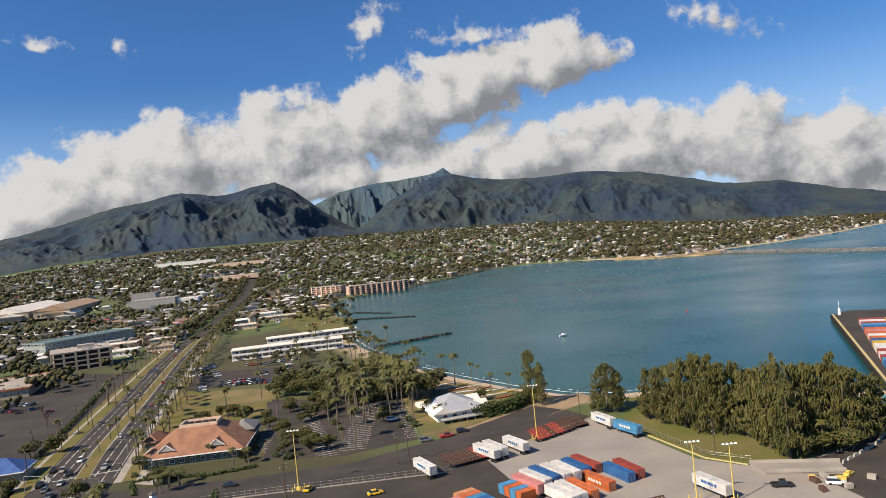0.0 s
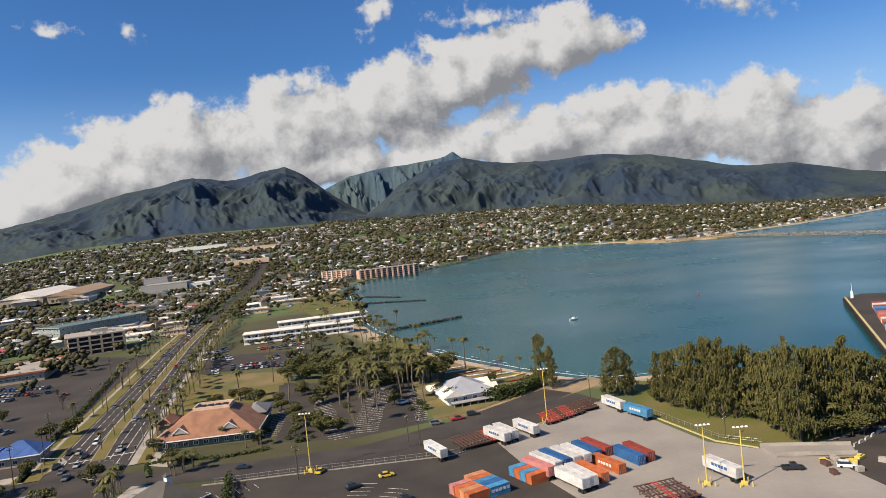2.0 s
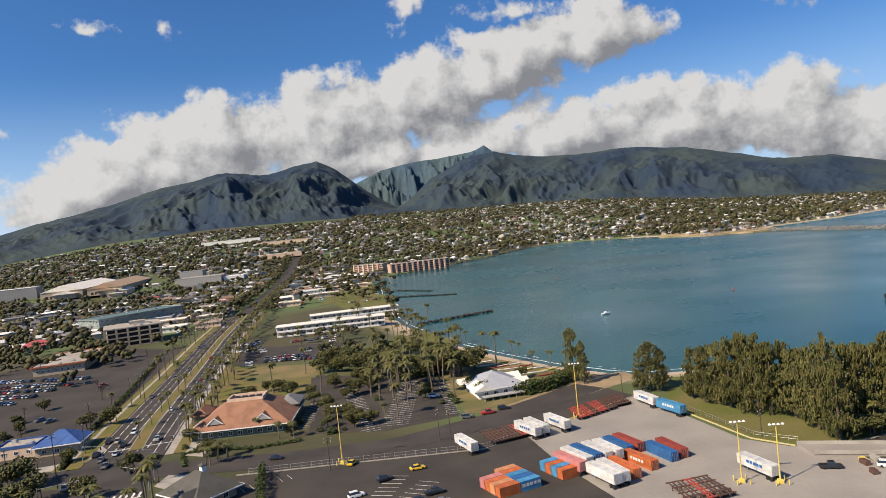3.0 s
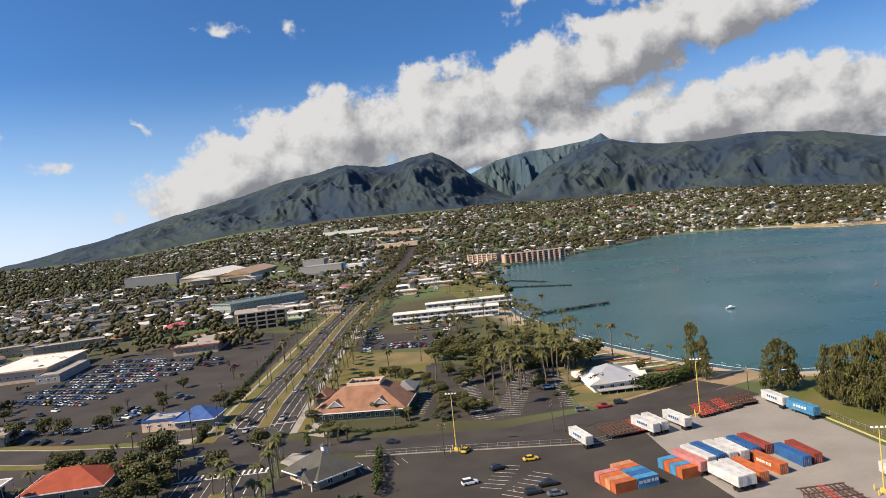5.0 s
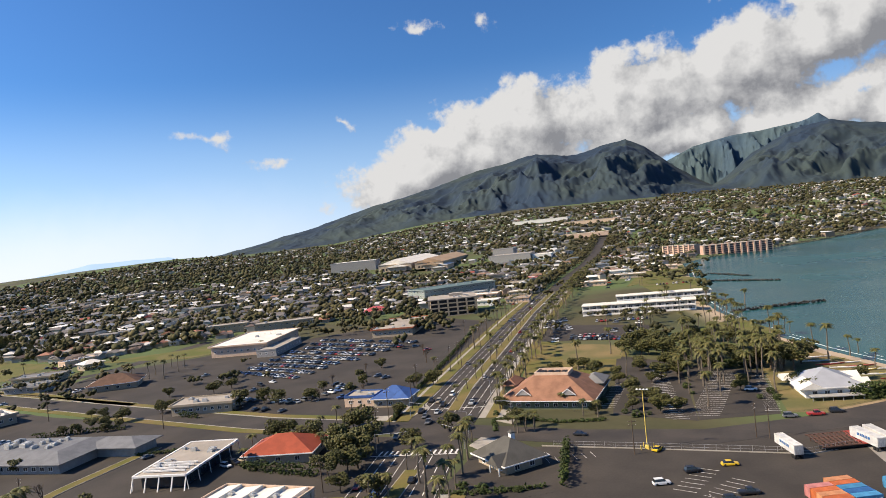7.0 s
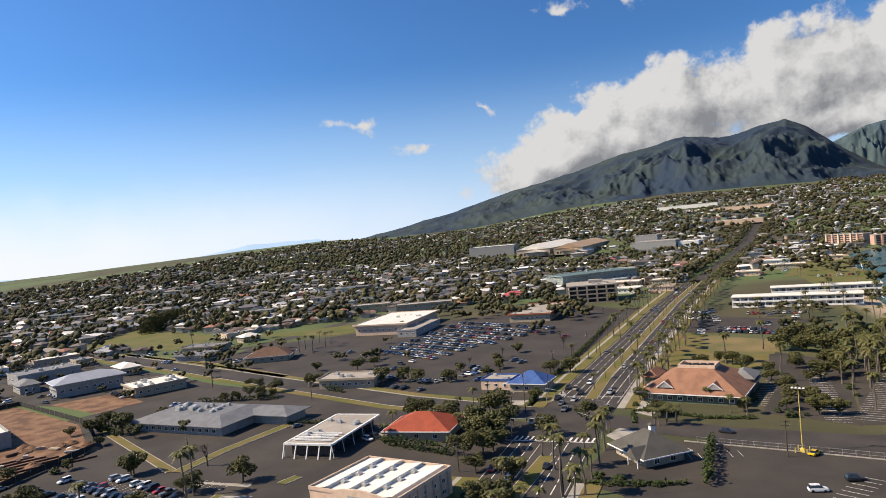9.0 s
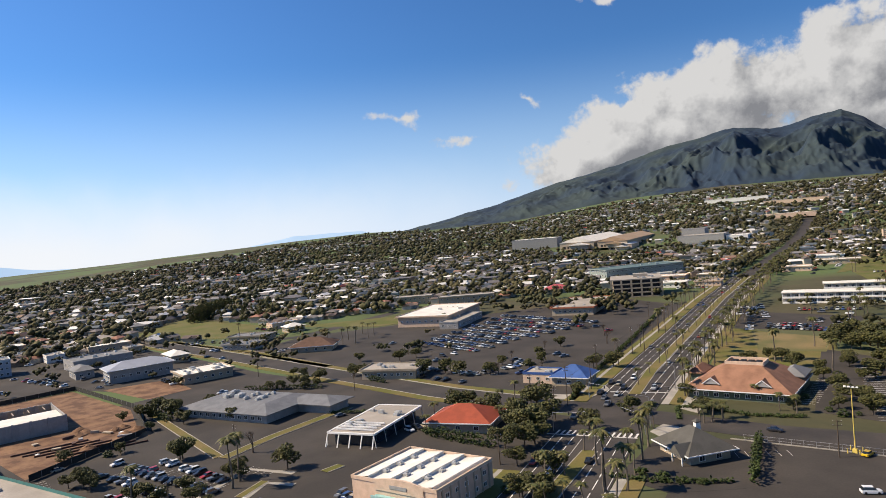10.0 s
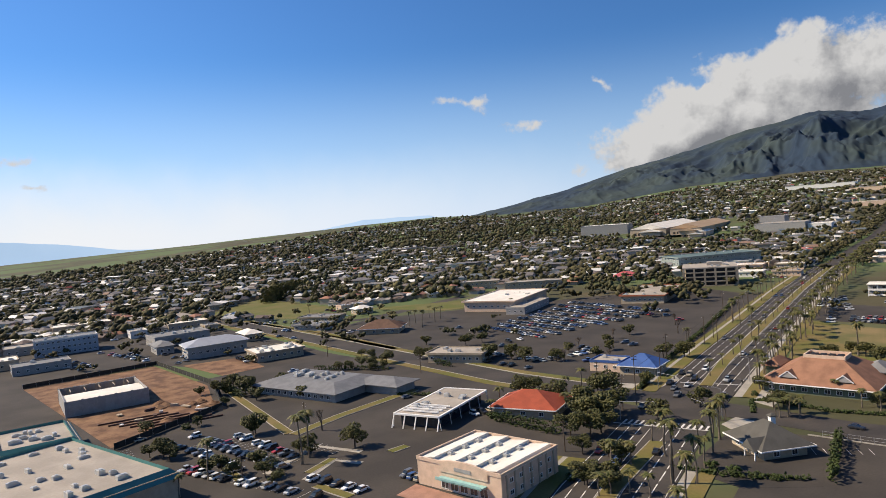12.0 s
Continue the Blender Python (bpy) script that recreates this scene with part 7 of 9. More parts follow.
for i, (x, y, h) in enumerate(along(NEAR_HWY, 21.0)):
    if i > 1 and not 182 < y < 245:
        palm(x + 0.4 * math.sin(i * 2.3), y, 4.5 + 2.5 * abs(math.sin(i * 1.7)))
for i, (x, y, h) in enumerate(along(offset(HIGHWAY[:8], -18.0), 12.0)):
    if y > 248 or 130 < y < 190:
        palm(x, y, 8.0 + 4.5 * abs(math.sin(i * 2.1)))
for i, (x, y, h) in enumerate(along(offset(HIGHWAY[2:8], -22.5), 11.0)):
    if y > 260:
        palm(x + 3 * math.sin(i), y, 7.0 + 4.5 * abs(math.sin(i * 1.3)))
for i, (x, y, h) in enumerate(along(offset(HIGHWAY[4:8], 22), 17.0)):
    palm(x, y, 7.0 + 4.0 * abs(math.sin(i * 1.9)))
for i, (x, y, h) in enumerate(along(offset(HIGHWAY[2:7], 17.0), 45.0)):
    utility_pole(x, y, 12.5, math.degrees(h) + 90)
wires([(p[0], p[1]) for p in along(offset(HIGHWAY[2:7], 17.0), 45.0)], 12.5)
wires([(-84, 219 - 9), (-58, 209), (-24, 213), (2, 227), (44, 264)], 12.0)
for i, (x, y, h) in enumerate(along(offset(NEAR_HWY[2:], -15.5), 48.0)):
    street_lamp(x, y, 9.5, math.degrees(h) + 90)
for x, y, r in ((-112, 200, 160), (-152, 231, -20), (-112, 238, 200), (-140, 190, 20)):
    traffic_signal(x, y, r)

# ---- the port yard ----
container(11.8, 191.3, -59, 'pink', chassis=True, mark=False)
container(14.1, 194.6, -60, 'white', chassis=True, mark=False)
container(16.9, 196.5, -61, 'blue', chassis=True, mark=False)
container(20.0, 197.8, -64, 'white', chassis=True, mark=False)
container(23.1, 199.1, -65, 'white', chassis=True, mark=False)
container(26.9, 204.8, -65, 'blue', chassis=False, mark=False)
container(30.1, 206.8, -64, 'red', chassis=False, mark=False)
container(19.4, 181.0, -62, 'white', chassis=True, mark=False)
container(22.0, 182.6, -66, 'white', chassis=True, mark=False)
container(25.5, 187.2, -66, 'orange', chassis=False, mark=False)
container(30.6, 192.1, -62, 'orange', chassis=False, mark=True)
container(37.4, 197.5, -66, 'blue', chassis=False, mark=False)
container(40.7, 199.6, -69, 'red', chassis=False, mark=False)
container(1.7, 224.4, -58, 'white', chassis=True, mark=True)
container(4.6, 226.6, -62, 'white', chassis=True, mark=False)
container(11.4, 229.5, -61, 'white', chassis=True, mark=True)
container(-17.5, 214.4, -62, 'white', chassis=True, mark=True)
container(43.7, 248.8, -69, 'white', chassis=True, mark=True)
container(49.2, 236.4, -64, 'sky', chassis=True, mark=True)
container(57.1, 179.3, -68, 'white', chassis=True, mark=True)
container(-5.2, 177.4, 32, 'orange', 6.06, mark=False)
container(-6.6, 179.6, 32, 'peach', 6.06, mark=False)
container(-7.9, 181.8, 32, 'orange', 6.06, mark=False)
container(-9.3, 184.0, 32, 'pink', 6.06, mark=False)
container(0.2, 180.7, 32, 'sky', 6.06, mark=True)
container(-1.2, 182.9, 32, 'blue', 6.06, mark=False)
container(-2.6, 185.1, 32, 'sky', 6.06, mark=False)
container(-4.0, 187.3, 32, 'orange', 6.06, mark=False)
container(-5.4, 189.5, 32, 'peach', 6.06, mark=False)
container(11.1, 186.6, 32, 'orange', 6.06)
container(9.7, 188.9, 32, 'sky', 6.06)
container(8.3, 191.1, 32, 'orange', 6.06)
container(6.9, 193.4, 32, 'sky', 6.06)
skeletal_trailer(-10.6, 222.7, -66, False)
skeletal_trailer(-9.5, 223.3, -67, False)
skeletal_trailer(-8.4, 224.0, -67, False)
skeletal_trailer(-7.3, 224.6, -67, False)
skeletal_trailer(-6.2, 225.2, -68, False)
skeletal_trailer(-5.1, 225.8, -68, False)
skeletal_trailer(-3.9, 226.4, -68, False)
skeletal_trailer(-2.8, 227.1, -69, False)
skeletal_trailer(-1.7, 227.7, -69, True)
skeletal_trailer(-0.5, 228.3, -69, True)
skeletal_trailer(0.6, 228.9, -70, True)
skeletal_trailer(18.9, 242.2, -77, True)
skeletal_trailer(20.6, 243.5, -77, True)
skeletal_trailer(22.4, 244.9, -78, True)
skeletal_trailer(24.1, 246.2, -78, False)
skeletal_trailer(25.9, 247.6, -78, True)
skeletal_trailer(27.6, 249.0, -79, True)
skeletal_trailer(29.4, 250.4, -79, False)
skeletal_trailer(31.2, 251.8, -80, False)
skeletal_trailer(35.7, 169.0, -79, False)
skeletal_trailer(38.0, 169.7, -78, False)
skeletal_trailer(40.3, 170.4, -77, True)
skeletal_trailer(42.6, 171.1, -75, False)
skeletal_trailer(44.9, 171.9, -74, False)
skeletal_trailer(32.8, 254.0, -79, False)
skeletal_trailer(33.8, 254.5, -79, False)
skeletal_trailer(34.7, 255.0, -79, False)
skeletal_trailer(35.7, 255.5, -80, False)
skeletal_trailer(36.6, 256.0, -80, False)
yard_lamp(19.3, 240.2, 18.2)
yard_lamp(-55.6, 210.7, 17.8)
yard_lamp(51.5, 174.5, 14.9)
yard_lamp(59.8, 172.5, 14.2)

# ---- poles, wires and lamps ----
utility_pole(37.2, 258.4, 11.3, 86)
utility_pole(-27.0, 227.0, 10.4, 75)
utility_pole(-58.0, 204.9, 10.4, 19)
utility_pole(-97.8, 152.7, 15.0, 71)
utility_pole(-178.5, 312.4, 14.0, 89)
utility_pole(-175.3, 318.7, 14.6, 70)
utility_pole(-174.4, 272.8, 12.5, 70)
utility_pole(-256.3, 199.3, 8.6, 85)
utility_pole(-336.1, 198.1, 15.0, 10)
utility_pole(-153.3, 218.1, 15.0, 45)
utility_pole(-134.6, 155.2, 9.2, 70)
utility_pole(-169.9, 217.5, 11.0, 26)
utility_pole(-190.1, 370.8, 14.0, 80)
utility_pole(-212.2, 394.2, 15.0, 50)
utility_pole(-190.6, 81.5, 8.0, 40)
utility_pole(-229.2, 123.4, 8.0, 0)
utility_pole(67.6, 206.8, 8.0, 49)
utility_pole(-23.3, 226.5, 10.1, 70)

# ---- palms and trees ----
palm(-110.1, 168.6, 13.2)
palm(-98.0, 152.5, 15.9)
palm(-104.1, 175.9, 9.2)
palm(-107.8, 190.1, 10.3)
palm(-114.1, 206.3, 8.4)
palm(-113.0, 207.1, 8.4)
palm(-116.0, 152.1, 7.7)
palm(-102.5, 140.8, 6.0)
palm(-97.5, 141.7, 6.0)
palm(-107.3, 134.8, 6.0)
palm(-194.1, 105.0, 14.4)
palm(-190.4, 100.4, 14.9)
palm(-201.2, 76.0, 11.9)
palm(-194.2, 64.9, 6.6)
palm(-183.9, 178.1, 7.7)
palm(-177.2, 195.3, 6.2)
palm(-174.6, 204.6, 7.2)
palm(-175.1, 214.3, 8.4)
palm(-99.7, 221.3, 6.0)
palm(-102.8, 219.2, 6.0)
palm(-98.2, 226.8, 6.0)
palm(-364.9, 372.3, 8.1)
palm(-364.6, 288.0, 11.6)
palm(-375.8, 308.0, 10.2)
palm(-397.5, 320.9, 8.3)
palm(-386.1, 298.8, 9.1)
palm(-382.1, 318.6, 9.2)
palm(-377.7, 287.3, 10.0)
palm(-373.7, 272.4, 10.8)
palm(-299.5, 273.9, 6.6)
palm(-508.3, 286.0, 9.9)
palm(-186.7, 310.0, 8.2)
palm(-142.3, 290.2, 10.5)
palm(-121.1, 247.7, 9.8)
palm(-162.9, 189.4, 6.0)
palm(-177.2, 167.2, 6.5)
palm(-15.8, 365.9, 12.0)
palm(-9.1, 340.3, 15.6)
palm(-1.2, 351.4, 8.7)
palm(2.1, 357.5, 6.0)
palm(7.5, 325.9, 7.6)
palm(15.8, 323.7, 7.3)
palm(22.0, 310.8, 9.3)
palm(-30.4, 413.1, 8.3)
palm(-27.8, 412.1, 6.0)
palm(-60.5, 445.1, 15.2)
palm(-72.7, 512.5, 6.0)
palm(-76.9, 544.6, 6.0)
palm(-54.3, 317.5, 14.4)
palm(-49.7, 322.2, 15.9)
palm(-43.5, 275.7, 12.3)
palm(-45.7, 259.6, 12.6)
palm(-55.2, 277.6, 12.4)
palm(-82.4, 291.6, 15.6)
palm(-108.1, 355.9, 13.7)
palm(-113.2, 318.8, 14.0)
palm(-96.5, 251.2, 6.0)
palm(-85.9, 242.8, 6.0)
palm(-80.3, 242.1, 6.0)
palm(-100.6, 224.7, 6.0)
palm(-96.2, 221.3, 6.0)
palm(-101.3, 218.8, 6.0)
palm(-151.3, 293.8, 10.0)
palm(-177.9, 359.2, 12.4)
palm(-198.4, 379.4, 11.5)
palm(-147.1, 344.2, 13.4)
palm(-167.7, 414.3, 12.6)
palm(-133.2, 283.0, 11.0)
palm(-160.9, 331.1, 10.2)
palm(-42.1, 336.3, 14.0)
palm(-28.2, 332.9, 14.6)
palm(-74.8, 372.3, 14.7)
palm(-39.6, 322.1, 10.6)
palm(-55.6, 391.1, 12.7)
palm(-53.5, 420.0, 11.1)
palm(-55.4, 324.6, 13.8)
palm(-62.5, 336.5, 10.7)
palm(-49.4, 403.6, 10.0)
palm(-35.3, 388.7, 11.1)
palm(-25.9, 321.2, 11.4)
palm(-28.6, 351.4, 13.4)
palm(-58.4, 323.2, 13.5)
palm(-26.4, 319.6, 11.5)
palm(-62.8, 403.3, 10.7)
palm(-76.4, 391.3, 13.0)
palm(-71.9, 349.9, 11.7)
palm(-55.3, 332.8, 12.4)
palm(-59.8, 366.3, 13.5)
palm(-64.4, 321.8, 10.1)
palm(-35.7, 325.8, 10.1)
palm(-38.0, 371.9, 12.9)
palm(-85.9, 427.3, 10.9)
palm(-31.2, 388.8, 13.8)
palm(-27.7, 316.0, 11.7)
palm(-57.2, 361.0, 13.9)
palm(-65.7, 341.7, 14.0)
palm(-37.5, 410.9, 14.7)
palm(-74.1, 386.0, 13.1)
palm(-31.9, 372.8, 14.6)
palm(-50.7, 381.8, 11.6)
palm(-75.0, 419.0, 10.7)
palm(-37.1, 313.9, 10.8)
palm(-64.6, 320.9, 12.7)
palm(-57.3, 357.8, 14.4)
palm(-35.4, 329.0, 13.7)
palm(-62.1, 294.5, 12.1)
palm(-45.4, 297.4, 12.5)
palm(-35.3, 286.8, 14.5)
palm(-40.6, 368.3, 13.7)
palm(-59.3, 299.6, 13.2)
palm(-45.4, 285.0, 15.4)
palm(-29.1, 327.6, 14.0)
palm(-39.4, 327.7, 13.2)
palm(-59.0, 369.0, 13.5)
palm(-25.7, 284.3, 14.5)
palm(-51.3, 345.0, 12.4)
palm(-55.1, 304.0, 15.5)
palm(-51.4, 302.9, 15.1)
palm(-39.1, 310.6, 15.0)
palm(-52.3, 310.0, 13.1)
palm(-46.5, 303.2, 14.8)
palm(-52.1, 290.3, 14.6)
palm(-52.3, 383.9, 14.2)
palm(-57.6, 314.0, 13.9)
palm(-34.3, 311.0, 15.2)
palm(-53.8, 315.7, 15.0)
palm(-36.3, 339.8, 15.4)
palm(-31.8, 307.0, 15.9)
palm(-29.5, 321.6, 14.1)
palm(-75.7, 445.4, 13.7)
palm(-64.5, 455.3, 12.9)
palm(-60.3, 512.8, 13.1)
palm(-60.4, 456.3, 11.7)
palm(-57.3, 444.1, 12.5)
palm(-62.9, 533.3, 10.6)
palm(-66.6, 460.5, 10.9)
palm(-56.4, 458.1, 10.2)
palm(-71.9, 511.6, 10.2)
palm(-86.7, 507.3, 10.7)
palm(-89.8, 546.4, 11.9)
palm(-69.9, 465.9, 12.4)
palm(-71.6, 437.5, 10.0)
palm(-74.1, 506.1, 11.6)
palm(-114.3, 519.3, 11.5)
palm(-126.3, 560.4, 10.4)
palm(-112.3, 608.3, 12.3)
palm(-79.2, 510.0, 11.7)
palm(-89.6, 541.9, 11.5)
palm(-121.9, 562.0, 12.3)
palm(-76.0, 487.3, 12.4)
palm(-102.1, 505.9, 10.0)
palm(-124.8, 568.6, 12.5)
palm(-120.6, 555.4, 13.6)
palm(-219.0, 922.9, 9.9)
palm(-176.0, 706.2, 10.5)
palm(-121.5, 692.4, 11.4)
palm(-178.3, 705.0, 11.0)
palm(-228.4, 982.8, 12.9)
palm(-222.5, 994.1, 10.9)
palm(-227.2, 850.9, 10.8)
palm(-191.6, 771.9, 12.3)
palm(-252.5, 904.2, 10.1)
palm(-130.6, 734.8, 10.0)
palm(-277.1, 1115.9, 13.0)
palm(-208.7, 843.5, 10.9)
palm(-170.6, 819.0, 12.0)
palm(-212.2, 791.5, 10.2)
palm(-210.6, 959.9, 10.2)
palm(-196.5, 891.7, 10.4)
palm(-112.3, 437.6, 9.1)
palm(-139.0, 455.3, 12.7)
palm(-106.8, 440.3, 9.1)
palm(-114.3, 452.3, 11.3)
palm(-113.0, 434.3, 10.9)
palm(-109.0, 454.9, 10.6)
palm(-116.1, 474.4, 10.2)
palm(-120.5, 488.7, 12.3)
tree('broad', -190.5, 119.3, 7.7)
tree('broad', -196.9, 106.1, 6.6)
tree('broad', -232.8, 104.8, 6.6)
tree('broad', -233.4, 106.0, 7.7)
tree('broad', -234.9, 74.7, 6.6)
tree('broad', -189.4, 87.9, 5.5)
tree('broad', -230.2, 74.9, 5.5)
tree('broad', -292.6, 130.0, 8.8)
tree('broad', -308.3, 131.9, 7.7)
tree('broad', -303.6, 123.1, 7.7)
tree('broad', -302.0, 135.8, 6.6)
tree('broad', -261.9, 96.6, 4.4)
tree('broad', -267.9, 80.0, 5.5)
tree('broad', -141.5, 166.1, 7.7)
tree('broad', -136.6, 169.6, 8.8)
tree('broad', -143.2, 182.6, 9.9)
tree('broad', -155.8, 189.9, 9.9)
tree('broad', -147.1, 195.7, 8.8)
tree('broad', -170.2, 193.4, 8.8)
tree('broad', -185.2, 197.9, 7.7)
tree('broad', -160.4, 208.9, 9.9)
tree('broad', -189.9, 195.0, 7.7)
tree('broad', -160.1, 233.8, 5.5)
tree('broad', -217.6, 249.4, 6.6)
tree('broad', -230.6, 242.3, 7.7)
tree('broad', -241.3, 243.8, 7.7)
tree('broad', -109.4, 142.3, 6.6)
tree('broad', -116.5, 157.1, 6.6)
tree('broad', -129.6, 195.7, 7.7)
tree('broad', -113.8, 138.8, 6.6)
tree('broad', -297.8, 150.5, 5.5)
tree('broad', -294.5, 185.6, 5.5)
tree('broad', -294.9, 192.5, 5.5)
tree('broad', -300.0, 182.5, 4.4)
tree('broad', -281.9, 196.9, 4.4)
tree('broad', -289.5, 195.5, 5.5)
tree('broad', -252.6, 379.5, 9.9)
tree('broad', -305.1, 445.3, 11.0)
tree('broad', -311.0, 476.9, 11.0)
tree('broad', -355.9, 504.3, 9.9)
tree('broad', -398.5, 539.0, 9.9)
tree('broad', -281.1, 451.8, 8.8)
tree('broad', -356.6, 466.3, 9.9)
tree('broad', -357.3, 431.2, 8.8)
tree('broad', -406.4, 515.7, 9.9)
tree('broad', -453.7, 507.5, 8.8)
tree('broad', -454.5, 305.6, 7.7)
tree('broad', -411.6, 280.9, 7.7)
tree('broad', -410.0, 294.5, 8.8)
tree('broad', -429.4, 273.7, 7.7)
tree('broad', -403.5, 247.9, 6.6)
tree('broad', -246.6, 492.0, 9.9)
tree('broad', -267.9, 558.7, 9.9)
tree('broad', -282.7, 537.0, 9.9)
tree('broad', -333.1, 528.3, 9.9)
tree('broad', -281.7, 483.8, 8.8)
tree('broad', -25.6, 328.3, 12.1)
tree('broad', -21.4, 321.3, 12.1)
tree('broad', -30.4, 323.5, 12.1)
tree('broad', -19.3, 332.8, 12.1)
tree('broad', -35.4, 337.0, 9.9)
tree('broad', -41.0, 326.1, 8.8)
tree('broad', -14.1, 279.3, 6.6)
tree('broad', -18.8, 289.3, 6.6)
tree('broad', -100.5, 368.4, 9.9)
tree('broad', -95.6, 374.7, 11.0)
tree('broad', -87.1, 364.7, 11.0)
tree('broad', -77.6, 348.0, 9.9)
tree('broad', -68.9, 332.8, 8.8)
tree('broad', -99.8, 353.8, 8.8)
tree('broad', -70.8, 321.2, 8.8)
tree('broad', -70.3, 299.3, 7.7)
tree('broad', -65.8, 308.9, 8.8)
tree('broad', -71.7, 263.4, 6.6)
tree('broad', -77.4, 276.9, 6.6)
tree('broad', -90.6, 303.3, 5.5)
tree('broad', -86.4, 292.4, 5.5)
tree('broad', -110.2, 318.2, 6.6)
tree('broad', -102.3, 311.0, 6.6)
tree('broad', -117.1, 322.0, 5.5)
tree('broad', -124.9, 315.5, 4.4)
tree('broad', -123.2, 318.6, 4.4)
tree('broad', -37.5, 293.0, 5.5)
tree('broad', -37.7, 283.6, 5.5)
tree('broad', 1.6, 304.9, 5.5)
tree('broad', -82.5, 245.9, 4.4)
tree('broad', -105.6, 231.4, 5.5)
tree('broad', -107.5, 228.4, 5.5)
tree('broad', -73.4, 392.2, 8.8)
tree('broad', -83.9, 433.1, 8.8)
tree('broad', -59.5, 343.3, 8.8)
tree('broad', -66.0, 366.1, 8.8)
tree('broad', -53.7, 341.7, 8.8)
tree('broad', -47.9, 340.3, 7.7)
tree('broad', -182.0, 754.6, 9.9)
tree('broad', -154.7, 738.4, 9.9)
tree('broad', -146.8, 791.5, 9.9)
tree('broad', -123.1, 719.7, 9.9)
tree('broad', -402.0, 1155.7, 9.9)
tree('broad', -400.2, 1213.0, 9.9)
tree('broad', -165.6, 434.7, 6.6)
tree('broad', -151.6, 940.0, 9.9)
tree('broad', -152.8, 862.6, 9.9)
tree('broad', -404.5, 1351.9, 9.9)
tree('broad', -569.1, 1525.3, 9.9)
tree('broad', -497.2, 1237.7, 9.9)
tree('ironwood', -635.9, 374.3, 12.9, wide=0.8)
tree('ironwood', -571.3, 342.3, 12.4, wide=0.8)
tree('ironwood', -642.6, 359.6, 13.5, wide=0.8)
tree('ironwood', -716.7, 387.9, 13.8, wide=0.8)
tree('ironwood', -674.2, 408.2, 12.7, wide=0.8)
tree('ironwood', -580.7, 351.2, 14.0, wide=0.8)
tree('ironwood', -665.9, 334.2, 14.9, wide=0.8)
tree('ironwood', -574.7, 362.1, 12.1, wide=0.8)
tree('ironwood', -649.3, 395.6, 13.9, wide=0.8)
tree('ironwood', -577.6, 360.1, 12.4, wide=0.8)
tree('ironwood', -614.6, 328.7, 12.4, wide=0.8)
tree('ironwood', -647.0, 373.5, 12.5, wide=0.8)
tree('ironwood', -699.8, 405.7, 12.3, wide=0.8)
tree('ironwood', -724.3, 396.7, 12.2, wide=0.8)
tree('ironwood', -608.9, 348.2, 14.6, wide=0.8)
tree('ironwood', -695.9, 359.0, 12.9, wide=0.8)
tree('ironwood', -638.0, 367.4, 14.8, wide=0.8)
tree('ironwood', -727.6, 398.0, 14.1, wide=0.8)
tree('ironwood', -665.3, 344.4, 13.5, wide=0.8)
tree('ironwood', -599.4, 370.4, 13.9, wide=0.8)
tree('ironwood', -664.6, 353.4, 12.8, wide=0.8)
tree('ironwood', -619.5, 369.2, 12.4, wide=0.8)
tree('ironwood', 23.0, 290.8, 24.0, wide=0.83)
tree('ironwood', 26.5, 286.5, 17.8, wide=0.80)
tree('ironwood', 49.2, 266.5, 20.2, wide=1.20)
tree('ironwood', 45.9, 269.5, 15.7, wide=1.00)
tree('ironwood', 52.8, 266.8, 16.6, wide=1.00)
tree('ironwood', 60.6, 252.2, 18.5, wide=1.00)
tree('ironwood', 62.6, 245.3, 19.9, wide=1.00)
tree('ironwood', 66.6, 242.4, 21.6, wide=1.00)
tree('ironwood', 68.8, 237.2, 23.8, wide=0.93)
tree('ironwood', 71.5, 231.5, 26.3, wide=0.84)
tree('ironwood', 74.1, 227.3, 26.2, wide=0.84)
tree('ironwood', 77.7, 226.0, 23.4, wide=0.94)
tree('ironwood', 82.0, 227.9, 23.0, wide=0.96)
tree('ironwood', 82.9, 221.1, 21.1, wide=1.00)
tree('ironwood', 84.8, 217.4, 22.8, wide=0.97)
tree('ironwood', 84.4, 208.8, 25.7, wide=0.86)
tree('ironwood', 85.2, 203.1, 29.0, wide=0.76)
tree('ironwood', 85.2, 197.9, 24.4, wide=0.90)
tree('ironwood', 92.0, 209.2, 24.9, wide=0.89)
tree('ironwood', 95.6, 208.1, 24.8, wide=0.89)
tree('ironwood', 100.3, 209.4, 24.1, wide=0.92)
tree('ironwood', 103.1, 208.5, 27.0, wide=0.82)
tree('ironwood', 104.6, 205.2, 24.4, wide=0.90)
tree('ironwood', 108.7, 206.7, 22.2, wide=1.00)
tree('ironwood', 112.8, 208.2, 20.7, wide=1.00)
tree('ironwood', 118.4, 212.3, 17.7, wide=1.00)
tree('ironwood', 73.3, 245.2, 20.5, wide=1.00)
tree('ironwood', 66.8, 253.1, 18.7, wide=1.00)
tree('ironwood', 80.6, 238.8, 19.9, wide=1.00)
tree('ironwood', 87.1, 229.4, 20.1, wide=1.00)
tree('ironwood', 90.4, 218.6, 23.5, wide=0.94)
tree('ironwood', 101.3, 218.1, 23.4, wide=0.94)
tree('ironwood', 110.6, 216.2, 22.0, wide=1.00)
tree('ironwood', 120.1, 218.0, 17.3, wide=1.00)
tree('broad', 98.0, 201.8, 6.5)
tree('broad', 94.2, 200.4, 6.5)
tree('broad', 100.8, 201.0, 6.5)
tree('broad', 103.4, 200.1, 6.5)
tree('broad', 90.8, 199.8, 6.5)
palm(96.4, 202.3, 9.0)
